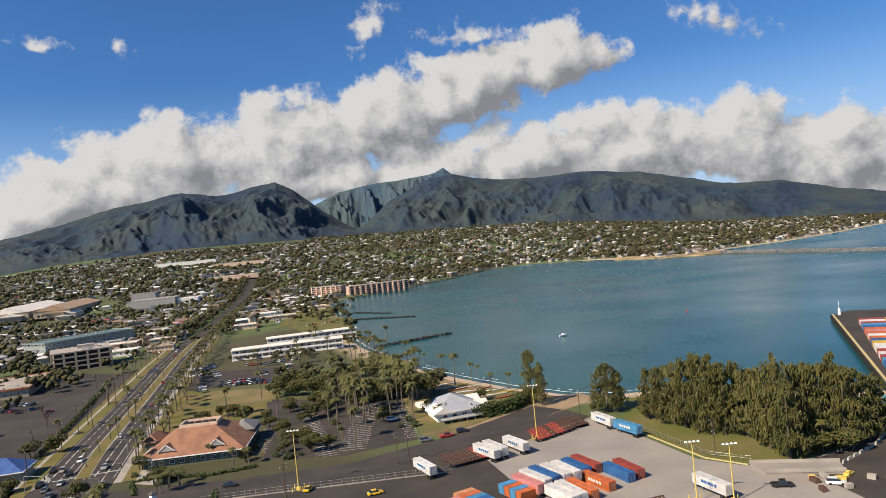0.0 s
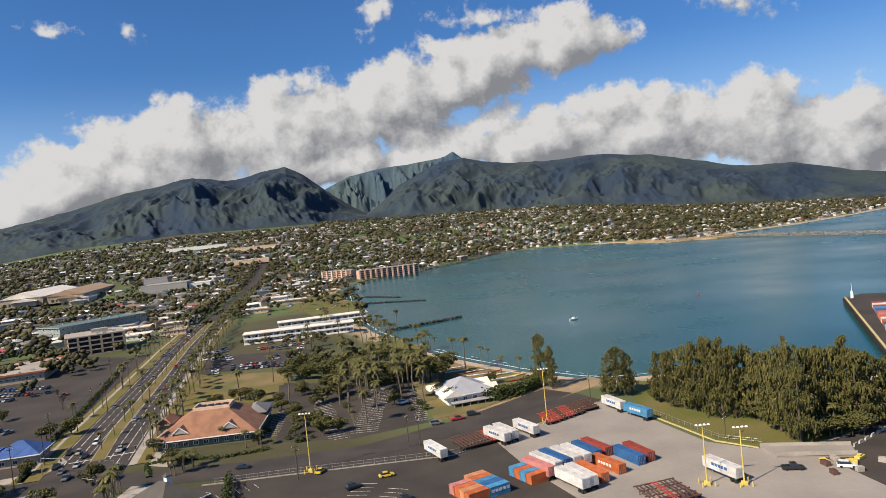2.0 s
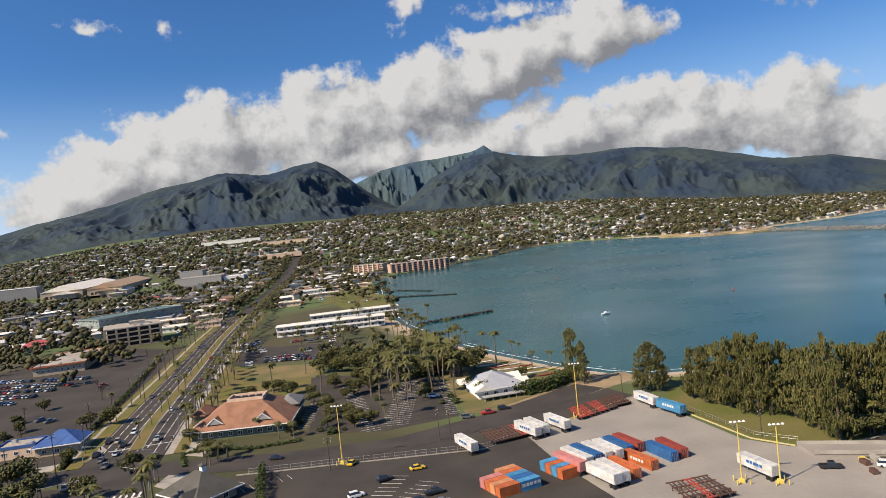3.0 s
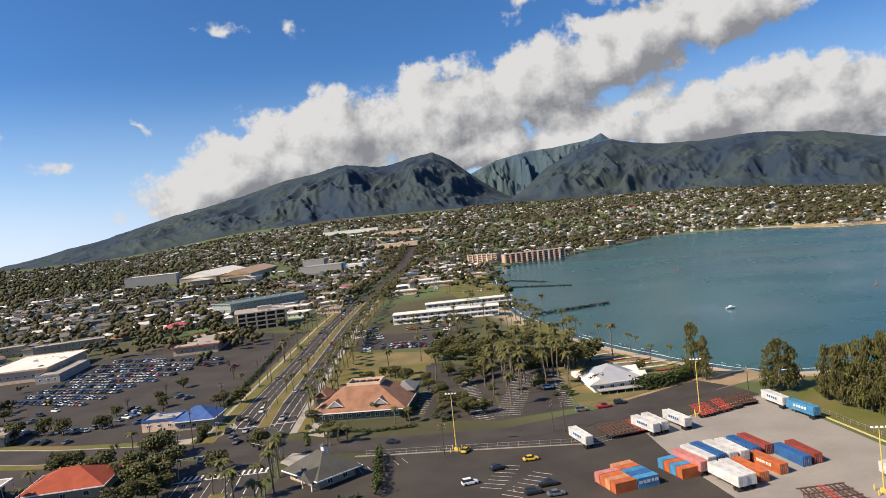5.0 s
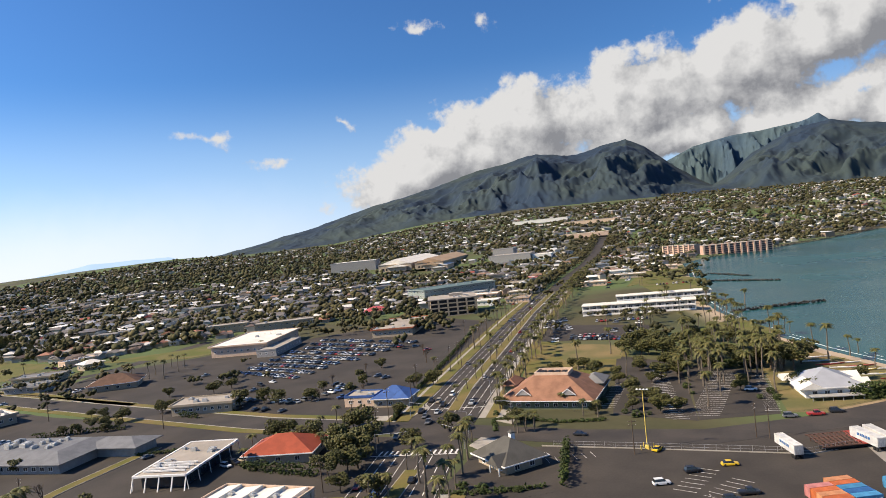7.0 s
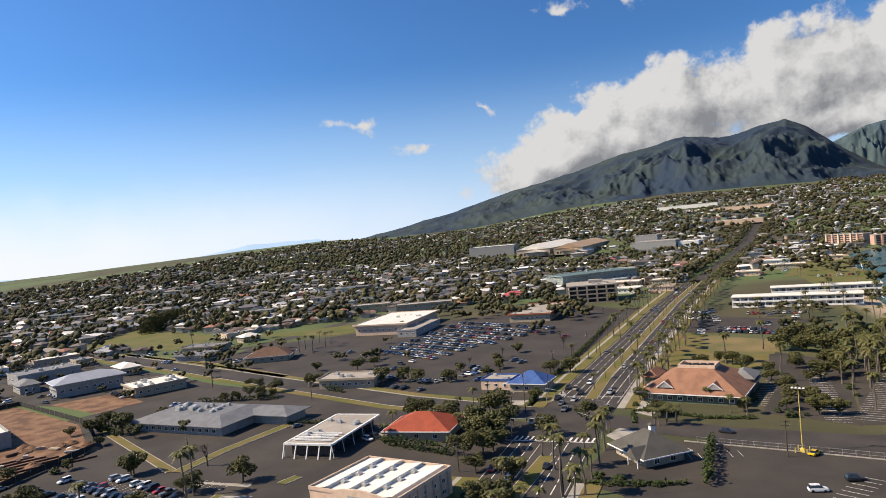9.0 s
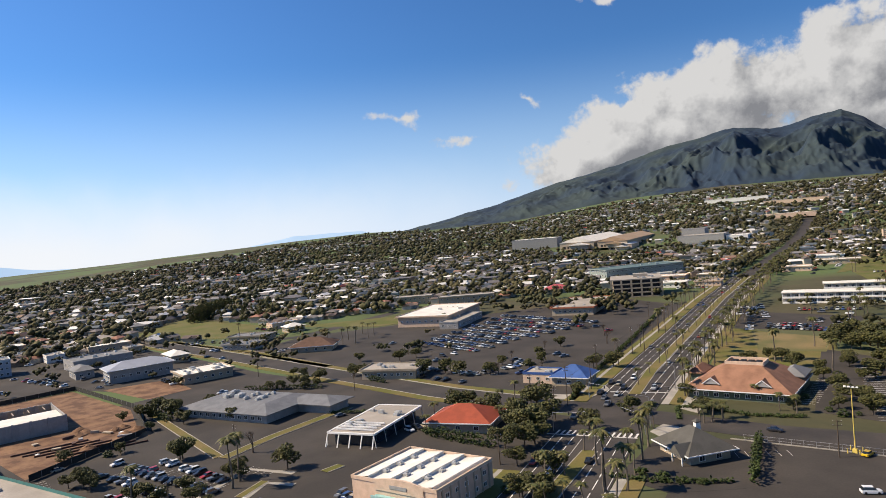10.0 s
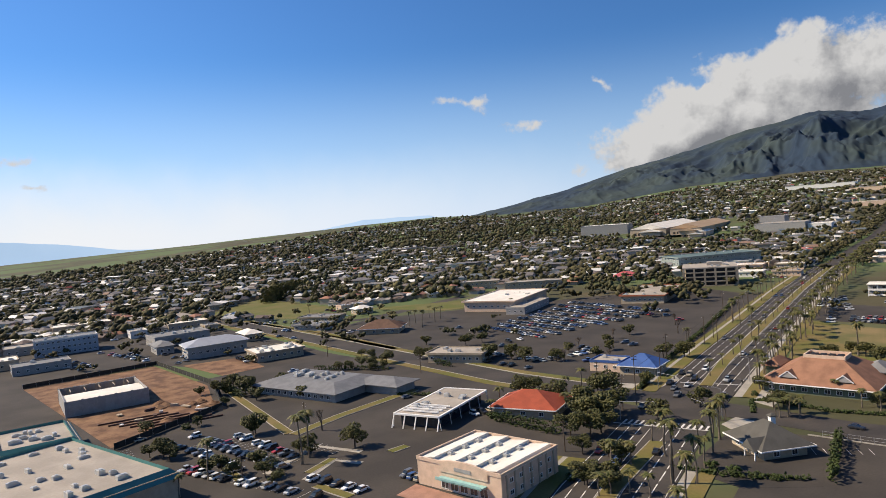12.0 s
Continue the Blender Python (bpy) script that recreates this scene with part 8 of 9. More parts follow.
bare_tree(-224.9, 275.2, 8.4)
bare_tree(-196.0, 261.1, 7.199999999999999)
bare_tree(-206.4, 335.1, 9.6)
bare_tree(-221.9, 357.9, 8.4)
bare_tree(-227.8, 307.3, 7.199999999999999)
bare_tree(-216.2, 122.7, 9.6)
bare_tree(-214.1, 251.3, 7.199999999999999)
tree('broad', -624.1, 195.1, 7.9)
tree('broad', -585.5, 171.4, 7.6)
tree('broad', -618.8, 161.9, 5.4)
tree('broad', -619.4, 170.2, 6.0)
tree('broad', -445.2, 256.2, 6.3)
tree('broad', -517.5, 278.9, 7.9)
tree('broad', -727.3, 183.9, 8.8)
tree('broad', -521.6, 253.9, 5.5)
tree('broad', -408.0, 253.9, 8.3)
tree('broad', -610.1, 170.6, 6.4)
tree('broad', -630.5, 197.3, 7.5)
tree('broad', -588.3, 207.9, 5.5)
tree('broad', -438.3, 242.4, 8.2)
tree('broad', -503.8, 193.3, 7.1)
tree('broad', -499.4, 223.7, 8.0)
tree('broad', -622.2, 231.2, 5.1)
tree('broad', -697.7, 211.0, 8.6)
tree('broad', -503.5, 202.6, 5.0)
tree('broad', -491.1, 195.3, 7.5)
tree('broad', -554.5, 212.4, 5.4)
tree('broad', -689.6, 197.1, 6.5)
tree('broad', -511.5, 187.0, 5.6)
tree('broad', -634.4, 202.8, 5.6)
tree('broad', -631.6, 209.4, 6.9)
tree('broad', -593.9, 144.9, 6.5)
tree('broad', -412.8, 249.6, 7.7)
tree('broad', -432.9, 104.2, 4.4)
tree('broad', -498.1, 142.3, 6.0)
tree('broad', -510.5, 153.0, 4.6)
tree('broad', -609.4, 95.1, 4.2)
tree('broad', -437.5, 98.9, 5.1)
tree('broad', -519.5, 109.1, 4.8)
tree('broad', -430.6, 128.4, 4.5)
tree('broad', -497.1, 97.0, 6.8)
tree('broad', -479.7, 134.3, 6.9)
tree('broad', -652.5, 100.0, 6.3)
tree('broad', -362.5, 239.0, 5.6)
tree('broad', -284.4, 226.8, 5.1)
tree('broad', -383.0, 226.1, 6.7)
tree('broad', -283.1, 190.5, 4.2)
tree('broad', -374.2, 232.9, 5.2)
tree('broad', -365.4, 212.8, 5.2)
tree('broad', -369.5, 235.0, 4.1)
tree('broad', -311.7, 247.8, 5.5)
tree('broad', -317.7, 208.0, 4.3)
tree('broad', -362.8, 231.3, 5.6)
tree('broad', -282.7, 220.3, 6.6)
tree('broad', -380.1, 234.3, 5.6)
tree('broad', -309.5, 208.5, 5.1)
tree('broad', -290.1, 204.6, 6.7)
tree('broad', -511.5, 488.3, 10.3)
tree('broad', -628.8, 581.3, 8.2)
tree('broad', -475.4, 413.2, 10.3)
tree('broad', -603.1, 578.3, 7.3)
tree('broad', -635.4, 592.6, 8.7)
tree('broad', -513.8, 548.8, 7.2)
tree('broad', -544.5, 612.7, 7.8)
tree('broad', -534.8, 506.3, 7.4)
tree('broad', -525.3, 525.9, 10.0)
tree('broad', -388.7, 409.9, 9.6)
tree('broad', -413.3, 474.7, 8.8)
tree('broad', -391.9, 460.6, 10.8)
tree('broad', -396.5, 449.2, 8.1)
tree('broad', -441.6, 518.9, 7.5)
tree('broad', -459.5, 562.0, 10.1)
tree('broad', -355.7, 548.6, 9.3)
tree('broad', -314.8, 501.6, 9.1)
tree('broad', -469.4, 570.9, 10.4)
tree('broad', -270.9, 447.2, 11.4)
tree('broad', -393.6, 511.7, 10.4)
tree('broad', -446.5, 604.2, 11.3)
tree('broad', -292.3, 476.8, 9.4)
tree('broad', -390.5, 569.8, 11.8)
tree('broad', -311.0, 437.6, 12.2)
tree('broad', -426.0, 531.0, 12.7)
tree('broad', -363.7, 516.0, 10.8)
tree('broad', -280.4, 446.5, 11.1)
tree('broad', -289.6, 499.9, 9.4)
tree('broad', -323.6, 526.1, 9.2)
tree('broad', -349.5, 607.1, 11.3)
tree('broad', -312.7, 446.2, 10.6)
tree('broad', -418.5, 541.3, 9.8)
tree('broad', -360.9, 532.5, 12.0)
tree('broad', -403.4, 526.7, 10.0)
tree('broad', -268.1, 464.5, 12.4)
tree('broad', -348.6, 525.5, 9.6)
tree('broad', -314.3, 514.2, 9.2)
tree('broad', -456.2, 580.5, 11.9)
tree('broad', -338.5, 569.8, 12.2)
tree('broad', -350.1, 470.9, 12.5)
tree('broad', -207.4, 266.1, 5.1)
tree('broad', -287.3, 268.2, 5.8)
tree('broad', -283.9, 290.8, 5.0)
tree('broad', -310.5, 293.1, 5.1)
tree('broad', -226.4, 269.2, 5.2)
tree('broad', -179.8, 278.8, 6.8)
tree('broad', -211.3, 281.5, 5.6)
tree('broad', -227.2, 320.9, 5.8)
tree('broad', -224.1, 296.9, 4.9)
tree('broad', -337.8, 328.2, 5.1)
tree('broad', -65.6, 263.8, 5.9)
tree('broad', -70.6, 252.7, 5.0)
tree('broad', -74.7, 326.3, 6.0)
tree('broad', -60.1, 249.5, 6.3)
tree('broad', -61.3, 257.6, 6.0)
tree('broad', -75.3, 312.2, 5.5)
tree('broad', -64.9, 307.1, 6.4)
tree('broad', -73.5, 294.5, 4.5)
tree('broad', -83.8, 317.1, 5.8)
tree('broad', -54.5, 251.9, 5.7)
tree('broad', -85.8, 324.8, 5.9)
tree('broad', -67.1, 267.3, 5.2)
tree('broad', -42.1, 377.7, 7.9)
tree('broad', -81.0, 352.5, 9.7)
tree('broad', -88.1, 353.5, 9.3)
tree('broad', -96.6, 410.9, 8.7)
tree('broad', -40.4, 322.7, 9.2)
tree('broad', -73.5, 367.5, 8.6)
tree('broad', -40.1, 368.7, 7.8)
tree('broad', -53.5, 319.6, 7.6)
tree('broad', -112.1, 410.3, 8.7)
tree('broad', -63.4, 387.3, 7.6)
tree('broad', -148.1, 185.6, 8.4)
tree('broad', -167.5, 214.1, 8.0)
tree('broad', -136.7, 175.2, 7.6)
tree('broad', -145.6, 187.4, 8.9)
tree('broad', -150.1, 181.1, 8.7)
tree('broad', -307.5, 280.1, 5.6)
tree('broad', -320.9, 274.8, 5.5)
tree('broad', -301.7, 282.3, 7.3)
tree('broad', -254.8, 242.9, 7.4)
tree('broad', -250.1, 237.2, 7.9)
tree('broad', -250.8, 233.9, 5.3)
tree('broad', -325.3, 275.7, 5.6)
tree('broad', -287.2, 255.9, 7.0)
tree('broad', -299.4, 535.8, 8.2)
tree('broad', -296.7, 499.8, 7.4)
tree('broad', -291.5, 498.6, 9.1)
tree('broad', -261.8, 433.0, 9.8)
tree('broad', -313.2, 461.6, 9.2)
tree('broad', -345.6, 544.0, 8.4)
tree('broad', -288.4, 459.2, 9.8)
tree('broad', -320.1, 515.4, 8.5)
tree('broad', -255.1, 447.9, 8.7)
tree('broad', -325.2, 511.0, 9.5)
tree('broad', -119.6, 246.9, 6.2)
tree('broad', -172.0, 283.4, 7.9)
tree('broad', -127.4, 217.8, 7.1)
tree('broad', -1454.6, 3965.5, 10.3)
tree('broad', -421.3, 1248.6, 10.5)
tree('broad', -523.8, 1791.6, 11.0)
tree('broad', -365.1, 1185.5, 8.4)
tree('broad', -533.1, 1754.5, 10.9)
tree('broad', -604.0, 2118.6, 9.3)
tree('broad', -638.2, 1833.6, 8.9)
tree('broad', -816.7, 2615.3, 8.5)
tree('broad', -999.6, 3029.1, 9.1)
tree('broad', -347.1, 1172.7, 8.6)
tree('broad', -212.6, 737.6, 11.8)
tree('broad', -254.9, 1247.9, 8.9)
tree('broad', -107.2, 640.7, 8.1)
tree('broad', -260.5, 993.4, 9.1)
tree('broad', -178.8, 964.9, 11.1)
tree('broad', -246.5, 921.9, 11.9)
tree('broad', -245.5, 1289.3, 8.4)
tree('broad', -195.4, 977.7, 9.5)
tree('broad', -188.0, 842.2, 11.9)
tree('broad', -223.3, 874.4, 9.1)
tree('broad', -161.4, 750.7, 8.5)
tree('broad', -171.8, 768.8, 8.0)
tree('broad', -169.8, 926.1, 10.0)
tree('broad', -148.1, 716.5, 8.2)
tree('broad', -310.7, 1433.9, 9.5)
tree('broad', -361.5, 1522.1, 9.2)
tree('broad', -181.8, 799.7, 11.7)
tree('broad', -210.8, 888.3, 10.9)
tree('broad', -104.9, 635.6, 12.0)
tree('broad', -312.2, 1277.4, 11.7)
tree('broad', -289.4, 708.4, 8.2)
tree('broad', -268.7, 732.4, 8.8)
tree('broad', -248.4, 638.3, 8.5)
tree('broad', -312.9, 778.7, 7.5)
tree('broad', -320.9, 887.0, 7.4)
tree('broad', -440.4, 1083.9, 7.0)
tree('broad', -298.0, 896.7, 6.4)
tree('broad', -114.6, 138.6, 5.1)
tree('broad', -129.6, 156.8, 5.6)
tree('broad', -108.4, 138.5, 4.1)
tree('broad', -122.0, 158.9, 5.4)
tree('broad', -111.9, 145.5, 4.4)
tree('broad', -263.7, 155.7, 4.1)
tree('broad', -280.9, 145.6, 4.1)
tree('broad', -278.8, 128.5, 5.8)
tree('broad', -279.2, 147.5, 5.3)
tree('broad', -270.0, 151.5, 5.5)
tree('broad', -302.3, 125.2, 4.0)
tree('broad', -264.4, 142.0, 5.8)
tree('broad', -293.1, 135.8, 4.4)
tree('broad', -282.5, 116.8, 4.4)
tree('broad', -311.9, 117.2, 4.2)
tree('broad', -206.1, 78.1, 5.3)
tree('broad', -240.8, 76.3, 5.0)
tree('broad', -200.1, 90.8, 5.1)
tree('broad', -200.8, 105.4, 4.5)
tree('broad', -206.1, 82.0, 5.8)
tree('broad', -198.3, 82.2, 4.8)
tree('broad', -181.8, 87.4, 4.6)
tree('broad', -238.5, 71.5, 4.7)

# groups of trees between the buildings: corners of each patch, how many, heights
PATCHES = [([(-440, 505), (-340, 488), (-318, 440), (-335, 428), (-420, 450)], 34, 5.5, 8.5), ([(-560, 720), (-443, 650), (-345, 520), (-400, 518)], 60, 5.5, 9.0),
           ([(-345, 640), (-316, 660), (-262, 575), (-262, 545)], 22, 5.0, 8.0), ([(-108, 404), (-76, 397), (-62, 345), (-90, 345)], 12, 6.0, 8.5),
           ([(-375, 930), (-335, 1000), (-395, 1380), (-470, 1360)], 90, 6.0, 10.0), ([(-270, 1010), (-195, 1040), (-108, 724), (-175, 760)], 60, 5.5, 9.0),
           ([(-255, 640), (-285, 800), (-320, 900), (-420, 860), (-330, 640)], 60, 5.5, 9.0), ([(-60, 330), (-30, 340), (-52, 430), (-80, 420)], 26, 5.0, 8.5),
           ([(-520, 545), (-440, 545), (-400, 590), (-480, 650)], 30, 5.0, 8.0), ([(-165, 485), (-98, 485), (-92, 503), (-172, 503)], 16, 3.5, 5.5), ([(-104, 520), (-84, 530), (-100, 600), (-120, 590)], 14, 5.0, 8.0), ([(-620, 60), (-560, 130), (-530, 205), (-640, 220)], 22, 4.0, 6.5)]


def tree_patches():
    rng = random.Random(77)
    for poly, n, low, high in PATCHES:
        xs, ys = [p[0] for p in poly], [p[1] for p in poly]
        done = 0
        while done < n:
            x, y = rng.uniform(min(xs), max(xs)), rng.uniform(min(ys), max(ys))
            if inside_poly(x, y, poly) and road_clear(np.array([x]), np.array([y]), 3)[0] and all(math.hypot(x - a, y - b) > q for a, b, q in BIG[-13:]):
                tree("broad", x, y, rng.uniform(low, high), float(land_height(x, y)))
            done += 1


tree_patches()
rng_west = random.Random(5)
for x, y in WEST_BLOCKS[8:]:   # a few trees round each western store
    for _ in range(3):
        a = rng_west.uniform(0, 6.28)
        tree("broad", x + 17 * math.cos(a), y + 17 * math.sin(a), rng_west.uniform(4.0, 7.0))
for i in range(26):   # dark grove of tall trees beside the playing field
    tree("ironwood", -655 - 4.6 * (i % 13) + 3 * math.sin(i * 2.1), 318 + 5.2 * (i % 13) + 9 * (i // 13), 13 + 4 * abs(math.sin(i * 1.3)), wide=1.2)

far_trees()

# ---- cars ----
car_row(-316.7, 303.6, -11, 21, 2.62, 0.88, 90)
car_row(-319.4, 315.1, -10, 23, 2.57, 0.88, 90)
car_row(-322.3, 327.2, -9, 25, 2.53, 0.88, 90)
car_row(-325.2, 339.9, -9, 27, 2.50, 0.88, 90)
car_row(-328.3, 353.1, -9, 28, 2.58, 0.88, 90)
car_row(-331.6, 367.0, -8, 30, 2.57, 0.88, 90)
car_row(-334.9, 381.5, -8, 30, 2.74, 0.88, 90)
car_row(-338.5, 396.8, -9, 30, 2.93, 0.88, 90)
car_row(-342.3, 412.8, -9, 30, 3.12, 0.88, 90)
car_row(-281.9, 74.2, 4, 4, 10.22, 0.8, 90)
car_row(-220.9, 60.8, -3, 6, 4.07, 0.9, 90)
car_row(-248.1, 90.1, 9, 5, 4.94, 0.8, 90)
car_row(-233.6, 100.4, 2, 9, 4.42, 0.7, 90)
car_row(-231.8, 83.7, 2, 8, 4.38, 0.85, 90)
car_row(-232.0, 90.6, 6, 11, 4.04, 0.8, 90)
car_row(-214.5, 74.4, 15, 9, 3.63, 0.85, 90)
car_row(-194.2, 81.5, 14, 8, 4.54, 0.5, 90)
car_row(-245.9, 80.4, 11, 3, 6.80, 0.7, 90)
car_row(-194.7, 92.4, 84, 3, 5.91, 0.6, 90)
car_row(-175.7, 95.7, 12, 5, 4.63, 0.7, 90)
car_row(-156.7, 114.1, 6, 3, 2.78, 0.9, 90)
car_row(-265.9, 246.3, -0, 11, 4.24, 0.8, 90)
car_row(-223.4, 246.2, 73, 8, 3.88, 0.8, 90)
car_row(-250.4, 231.5, -0, 8, 5.23, 0.7, 90)
car_row(-344.7, 296.3, -8, 5, 7.85, 0.7, 90)
car_row(-187.9, 246.1, 149, 3, 9.89, 0.6, 90)
car_row(-328.1, 166.5, 1, 4, 10.81, 0.3, 90)
car_row(-239.4, 169.0, -7, 2, 13.92, 0.5, 90)
car_row(-184.8, 166.2, 80, 4, 3.28, 0.9, 90)
car_row(-274.5, 267.3, 82, 6, 3.95, 0.6, 90)
car_row(-507.4, 242.0, 43, 10, 3.99, 0.5, 90)
car_row(-512.8, 89.1, 8, 9, 10.61, 0.6, 90)
car_row(-617.8, 153.0, 8, 12, 7.82, 0.8, 90)
car_row(-669.3, 101.9, -8, 8, 34.35, 0.4, 90)
car_row(-487.2, 103.0, 5, 4, 12.85, 0.6, 90)
car_row(-477.1, 147.5, -1, 5, 17.66, 0.4, 90)
car_row(-440.7, 197.2, 168, 4, 17.80, 0.5, 90)
car_row(-565.9, 102.5, 126, 12, 3.98, 0.6, 90)
car_row(-503.8, 123.6, 7, 10, 8.04, 0.5, 90)
car_row(-535.0, 77.1, 148, 8, 6.10, 0.6, 90)
car_row(-398.7, 134.4, 122, 3, 7.32, 0.6, 90)
car_row(-473.8, 216.8, 3, 8, 8.46, 0.5, 90)
car_row(-649.9, 184.2, 1, 12, 9.63, 0.7, 90)
car_row(-922.2, 134.6, 6, 12, 12.92, 0.6, 90)
car_row(-764.4, 155.3, 12, 12, 8.09, 0.6, 90)
car_row(-444.2, 254.6, -4, 6, 9.79, 0.5, 90)
car_row(-240.9, 283.6, -18, 7, 5.07, 0.5, 90)
car_row(-229.2, 306.6, -26, 4, 7.83, 0.5, 90)
car_row(-242.9, 383.0, -37, 4, 9.88, 0.6, 90)
car_row(-277.4, 265.8, -10, 10, 4.91, 0.6, 90)
car_row(-179.3, 472.3, -71, 9, 10.46, 0.9, 90)
car_row(-179.6, 485.1, -66, 9, 10.21, 0.8, 90)
car_row(-142.0, 410.1, 2, 8, 2.76, 0.9, 90)
car_row(-144.4, 401.1, -3, 14, 2.96, 0.6, 90)
car_row(-135.1, 462.0, -76, 7, 9.46, 0.7, 90)
car_row(-118.8, 458.1, -78, 7, 9.14, 0.7, 90)
car_row(-127.7, 448.8, -66, 5, 10.96, 0.5, 90)
car_row(-309.8, 1076.3, -75, 16, 28.35, 0.7, 90)
car_row(-298.0, 1066.1, -76, 10, 32.63, 0.5, 90)
car_row(-551.9, 1284.8, -20, 14, 9.85, 0.5, 90)
car_row(-383.5, 839.7, -6, 16, 4.64, 0.7, 90)
car_row(-333.8, 752.9, -44, 10, 8.54, 0.7, 90)
for x, y in WEST_BLOCKS[8:]:
    car_row(x - 14, y - 15, -6, 7, 3.0, 0.6)
for x, y, rot, n in ((-285, 585, 15, 9), (-325, 640, 15, 12), (-300, 650, 15, 10), (-340, 690, 15, 11), (-310, 705, 15, 9), (-160, 700, 15, 12), (-205, 760, 100, 10), (-150, 470, 12, 12), (-170, 440, 105, 12), (-178, 446, 105, 12)):
    car_row(x, y, rot, n, 3.0, 0.8, 90, float(land_height(x, y)) + 0.1)
car(-31.2, 200.8, 20, 7, 'sedan', 0.12)
car(-39.6, 193.5, 35, 2, 'suv', 0.12)
car(-24.4, 181.3, 25, 2, 'pickup', 0.12)
car(-27.5, 175.8, 25, 2, 'suv', 0.12)
car(-21.7, 174.9, 20, 3, 'sedan', 0.12)
car(-45.5, 182.8, 30, 0, 'suv', 0.12)
car(-11.8, 253.3, 20, 4, 'pickup', 0.12)
car(-6.0, 257.6, 15, 2, 'suv', 0.12)
car(-19.1, 250.0, 15, 3, 'suv', 0.12)
car(-34.4, 284.8, 10, 0, 'suv', 0.12)
car(-79.6, 219.9, 3, 2, 'sedan', 0.12)
car(-52.3, 209.6, 80, 7, 'sedan', 0.12)
car(74.5, 179.6, -10, 2, 'pickup', 0.12)
car(87.1, 177.9, -20, 0, 'suv', 0.12)
traffic(105, 4.4, 180)
traffic(157, 4.4, 180)
traffic(178, 4.4, 180)
traffic(192, 4.4, 180)
traffic(203, 4.4, 180)
traffic(221, 4.4, 180)
traffic(358, 4.4, 180)
traffic(520, 4.4, 180)
traffic(7, 8, 180)
traffic(115, 8, 180)
traffic(162, 8, 180)
traffic(187, 8, 180)
traffic(210, 8, 180)
traffic(335, 8, 180)
traffic(450, 8, 180)
traffic(556, 8, 180)
traffic(19, 11.5, 180)
traffic(113, 11.5, 180)
traffic(161, 11.5, 180)
traffic(195, 11.5, 180)
traffic(212, 11.5, 180)
traffic(290, 11.5, 180)
traffic(450, 11.5, 180)
traffic(595, 11.5, 180)
traffic(116, -3.8, 0)
traffic(253, -3.8, 0)
traffic(389, -3.8, 0)
traffic(548, -3.8, 0)
traffic(49, -7.4, 0)
traffic(203, -7.4, 0)
traffic(319, -7.4, 0)
traffic(473, -7.4, 0)
traffic(557, -7.4, 0)
traffic(47, -11, 0)
traffic(179, -11, 0)
traffic(277, -11, 0)
traffic(420, -11, 0)
traffic(562, -11, 0)

# ---- hedges and bushes ----
hedge([(-174.4, 272.8), (-196.0, 339.7), (-233.9, 450.3)], 1.6, 2.0, 1)
hedge([(-157.1, 225.4), (-174.4, 272.8)], 1.4, 1.2, 2)
hedge([(-80.3, 208.9), (-69.2, 174.9)], 2.0, 4.0, 3)
hedge([(0.4, 276.7), (11.4, 280.8), (22.1, 295.3)], 5.5, 5.0, 4)
hedge([(-56.5, 323.8), (-34.8, 330.6)], 4.0, 3.5, 5)
hedge([(-102.5, 162.3), (-88.7, 165.4)], 2.0, 1.2, 6)
hedge([(-88.7, 165.4), (-74.5, 174.0)], 2.0, 1.2, 7)
hedge([(-114.0, 235.5), (-91.3, 233.2), (-76.0, 238.3)], 1.5, 1.0, 8)
hedge([(-173.2, 165.9), (-146.1, 166.3)], 3, 3.5, 9)
hedge([(-265.9, 215.9), (-253.3, 215.8)], 1.5, 3, 10)
hedge([(-311.0, 176.2), (-276.1, 196.0)], 2.5, 2.2, 11)
hedge([(-312.1, 129.5), (-288.8, 127.0)], 3, 3, 12)
hedge([(-101.6, 237.6), (-117.0, 232.5), (-109.9, 219.4)], 1.2, 0.8, 13)
hedge([(-233.4, 167.5), (-217.0, 177.8)], 2, 1.2, 14)
tree('bush', -89.6, 167.2, 2.5, wide=1.3)
tree('bush', -84.5, 168.7, 1.6, wide=1.3)
tree('bush', -80.0, 169.7, 1.7, wide=1.3)
tree('bush', -95.8, 167.4, 2.4, wide=1.3)
tree('bush', -124.3, 258.5, 1.4, wide=1.3)
tree('bush', -119.1, 239.4, 1.8, wide=1.3)
tree('bush', -72.3, 248.2, 1.8, wide=1.3)
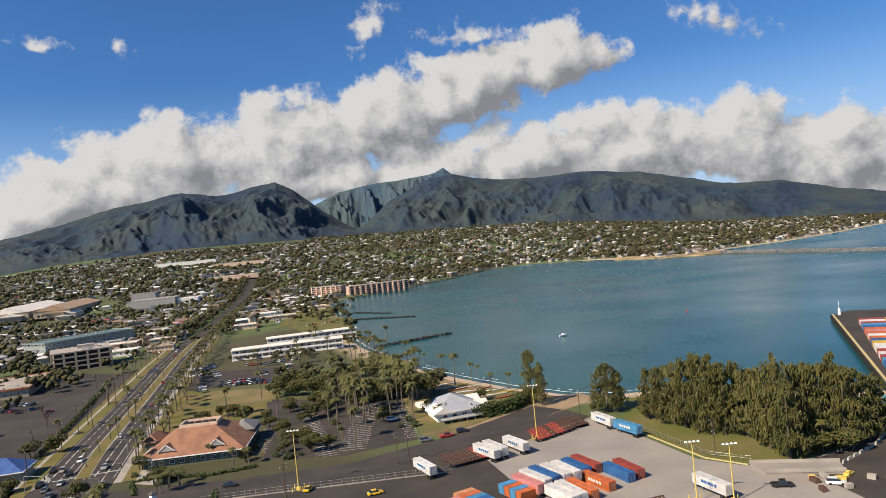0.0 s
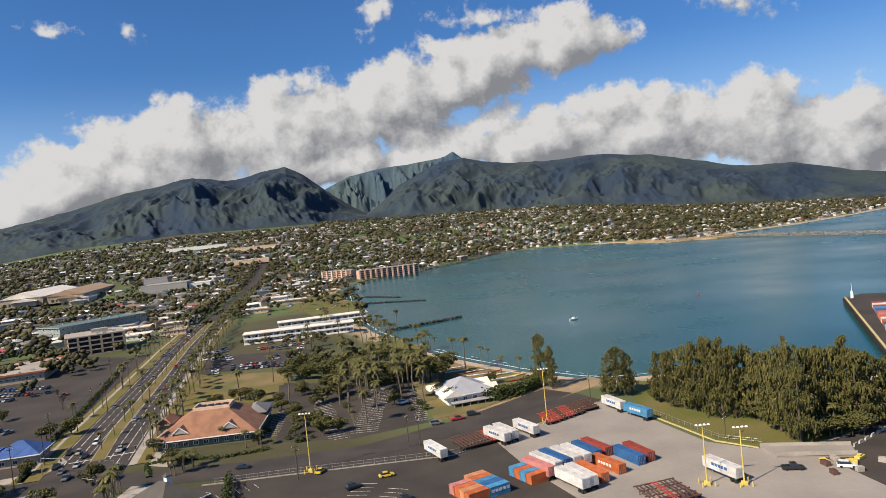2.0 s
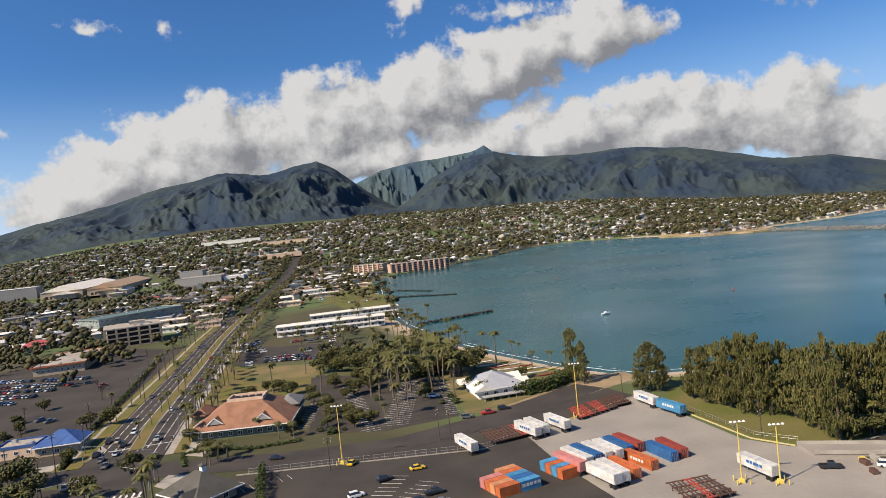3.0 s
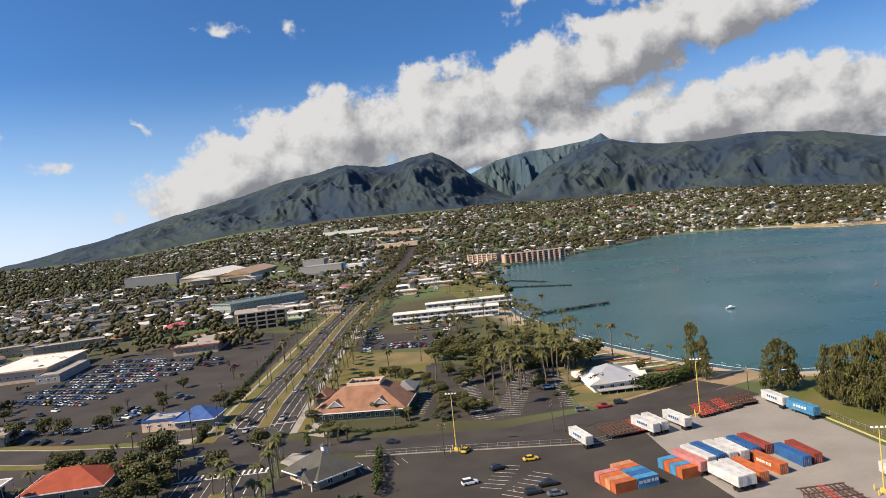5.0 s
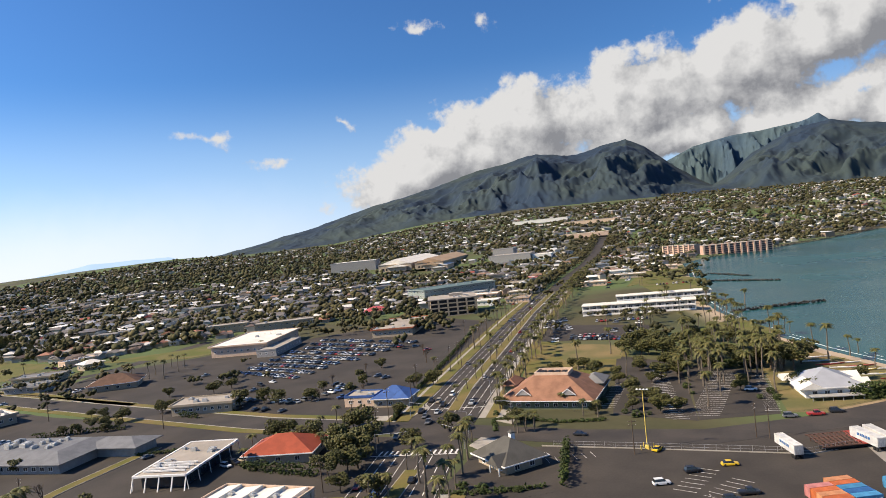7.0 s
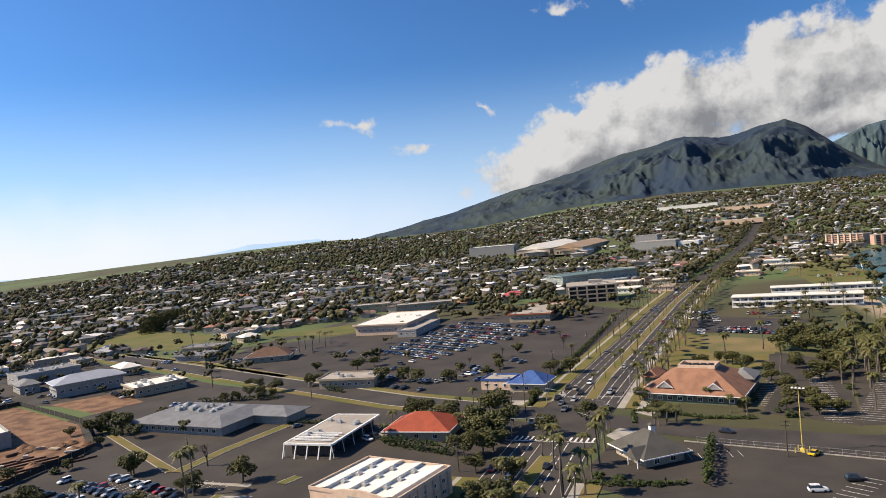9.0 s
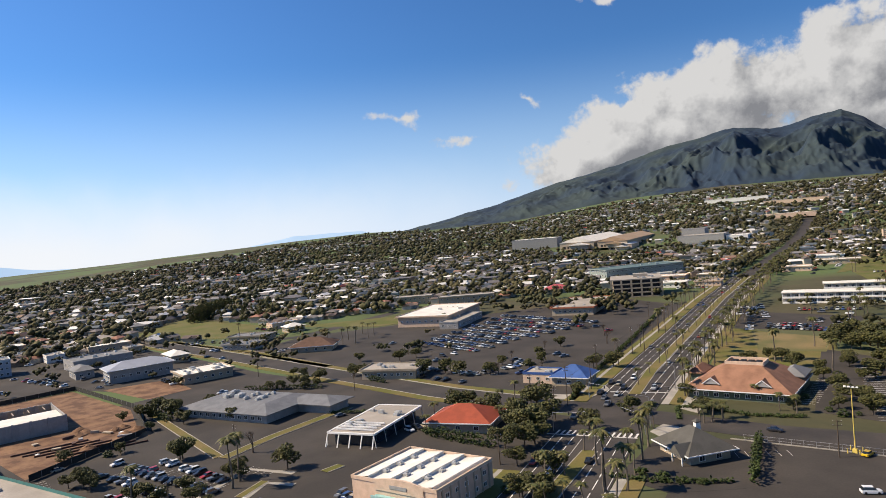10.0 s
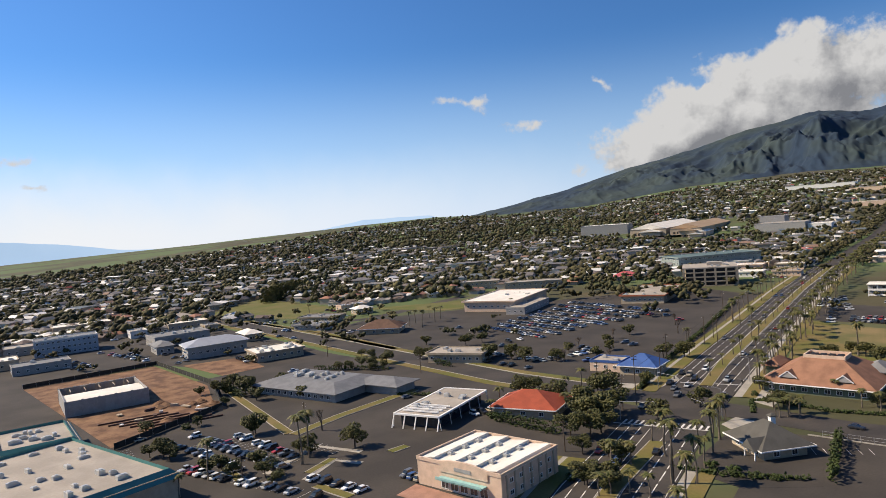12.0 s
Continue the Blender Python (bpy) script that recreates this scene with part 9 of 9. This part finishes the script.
tree('bush', -67.0, 244.1, 2.6, wide=1.3)
tree('bush', -63.5, 247.2, 1.4, wide=1.3)
tree('bush', -83.7, 261.1, 2.1, wide=1.3)
tree('bush', -58.1, 287.2, 2.3, wide=1.3)
tree('bush', -55.6, 261.1, 2.2, wide=1.3)
tree('bush', -54.0, 277.4, 1.2, wide=1.3)
tree('bush', -262.0, 92.3, 2.5, wide=1.3)
tree('bush', -221.0, 175.3, 1.6, wide=1.3)
tree('bush', -177.2, 167.2, 2.4, wide=1.3)
tree('bush', -119.5, 139.2, 2.1, wide=1.3)
tree('bush', 4.9, 275.9, 1.8, wide=1.3)
tree('bush', -24.5, 272.5, 2.4, wide=1.3)
tree('bush', -27.4, 281.7, 2.1, wide=1.3)
tree('bush', -30.0, 273.4, 1.7, wide=1.3)
stalls(-36.3, 196.5, -100, 6, 2.8, 6, 0.09)
stalls(-32.9, 178.5, 31, 0, 40, 1, 0.09)
stalls(-26.8, 190.3, -111, 6, 2.8, 6, 0.09)
stalls(-85.9, 292.3, -82, 14, 2.7, 5.5, 0.09)
stalls(-78.0, 317.1, -72, 28, 2.7, 5.5, 0.09)
stalls(-74.5, 312.9, -72, 27, 2.7, 5.5, 0.09)
stalls(-47.6, 316.0, -88, 25, 2.7, 10, 0.09)
stalls(-33.3, 312.8, -81, 20, 2.8, 5, 0.09)
stalls(-238.0, 86.2, -5, 16, 2.7, 5, 0.09)
stalls(-234.8, 95.8, 5, 15, 2.7, 5, 0.09)
stalls(-202.2, 112.2, 8, 4, 2.7, 5, 0.09)
stalls(-194.2, 81.5, 15, 11, 2.7, 5, 0.09)
stalls(-83.5, 192.7, 36, 6, 2.8, 5, 0.09)
stalls(-260.4, 249.1, 3, 17, 2.7, 5, 0.09)
stalls(-254.2, 67.2, -6, 11, 2.7, 5, 0.09)

if FAR_CARS.v:
    tagged(new("far_cars", FAR_CARS.mesh("far_cars", *CARPAINTS, CARGLASS)), "rows of parked cars in the far lots", "cars", kind="stuff")
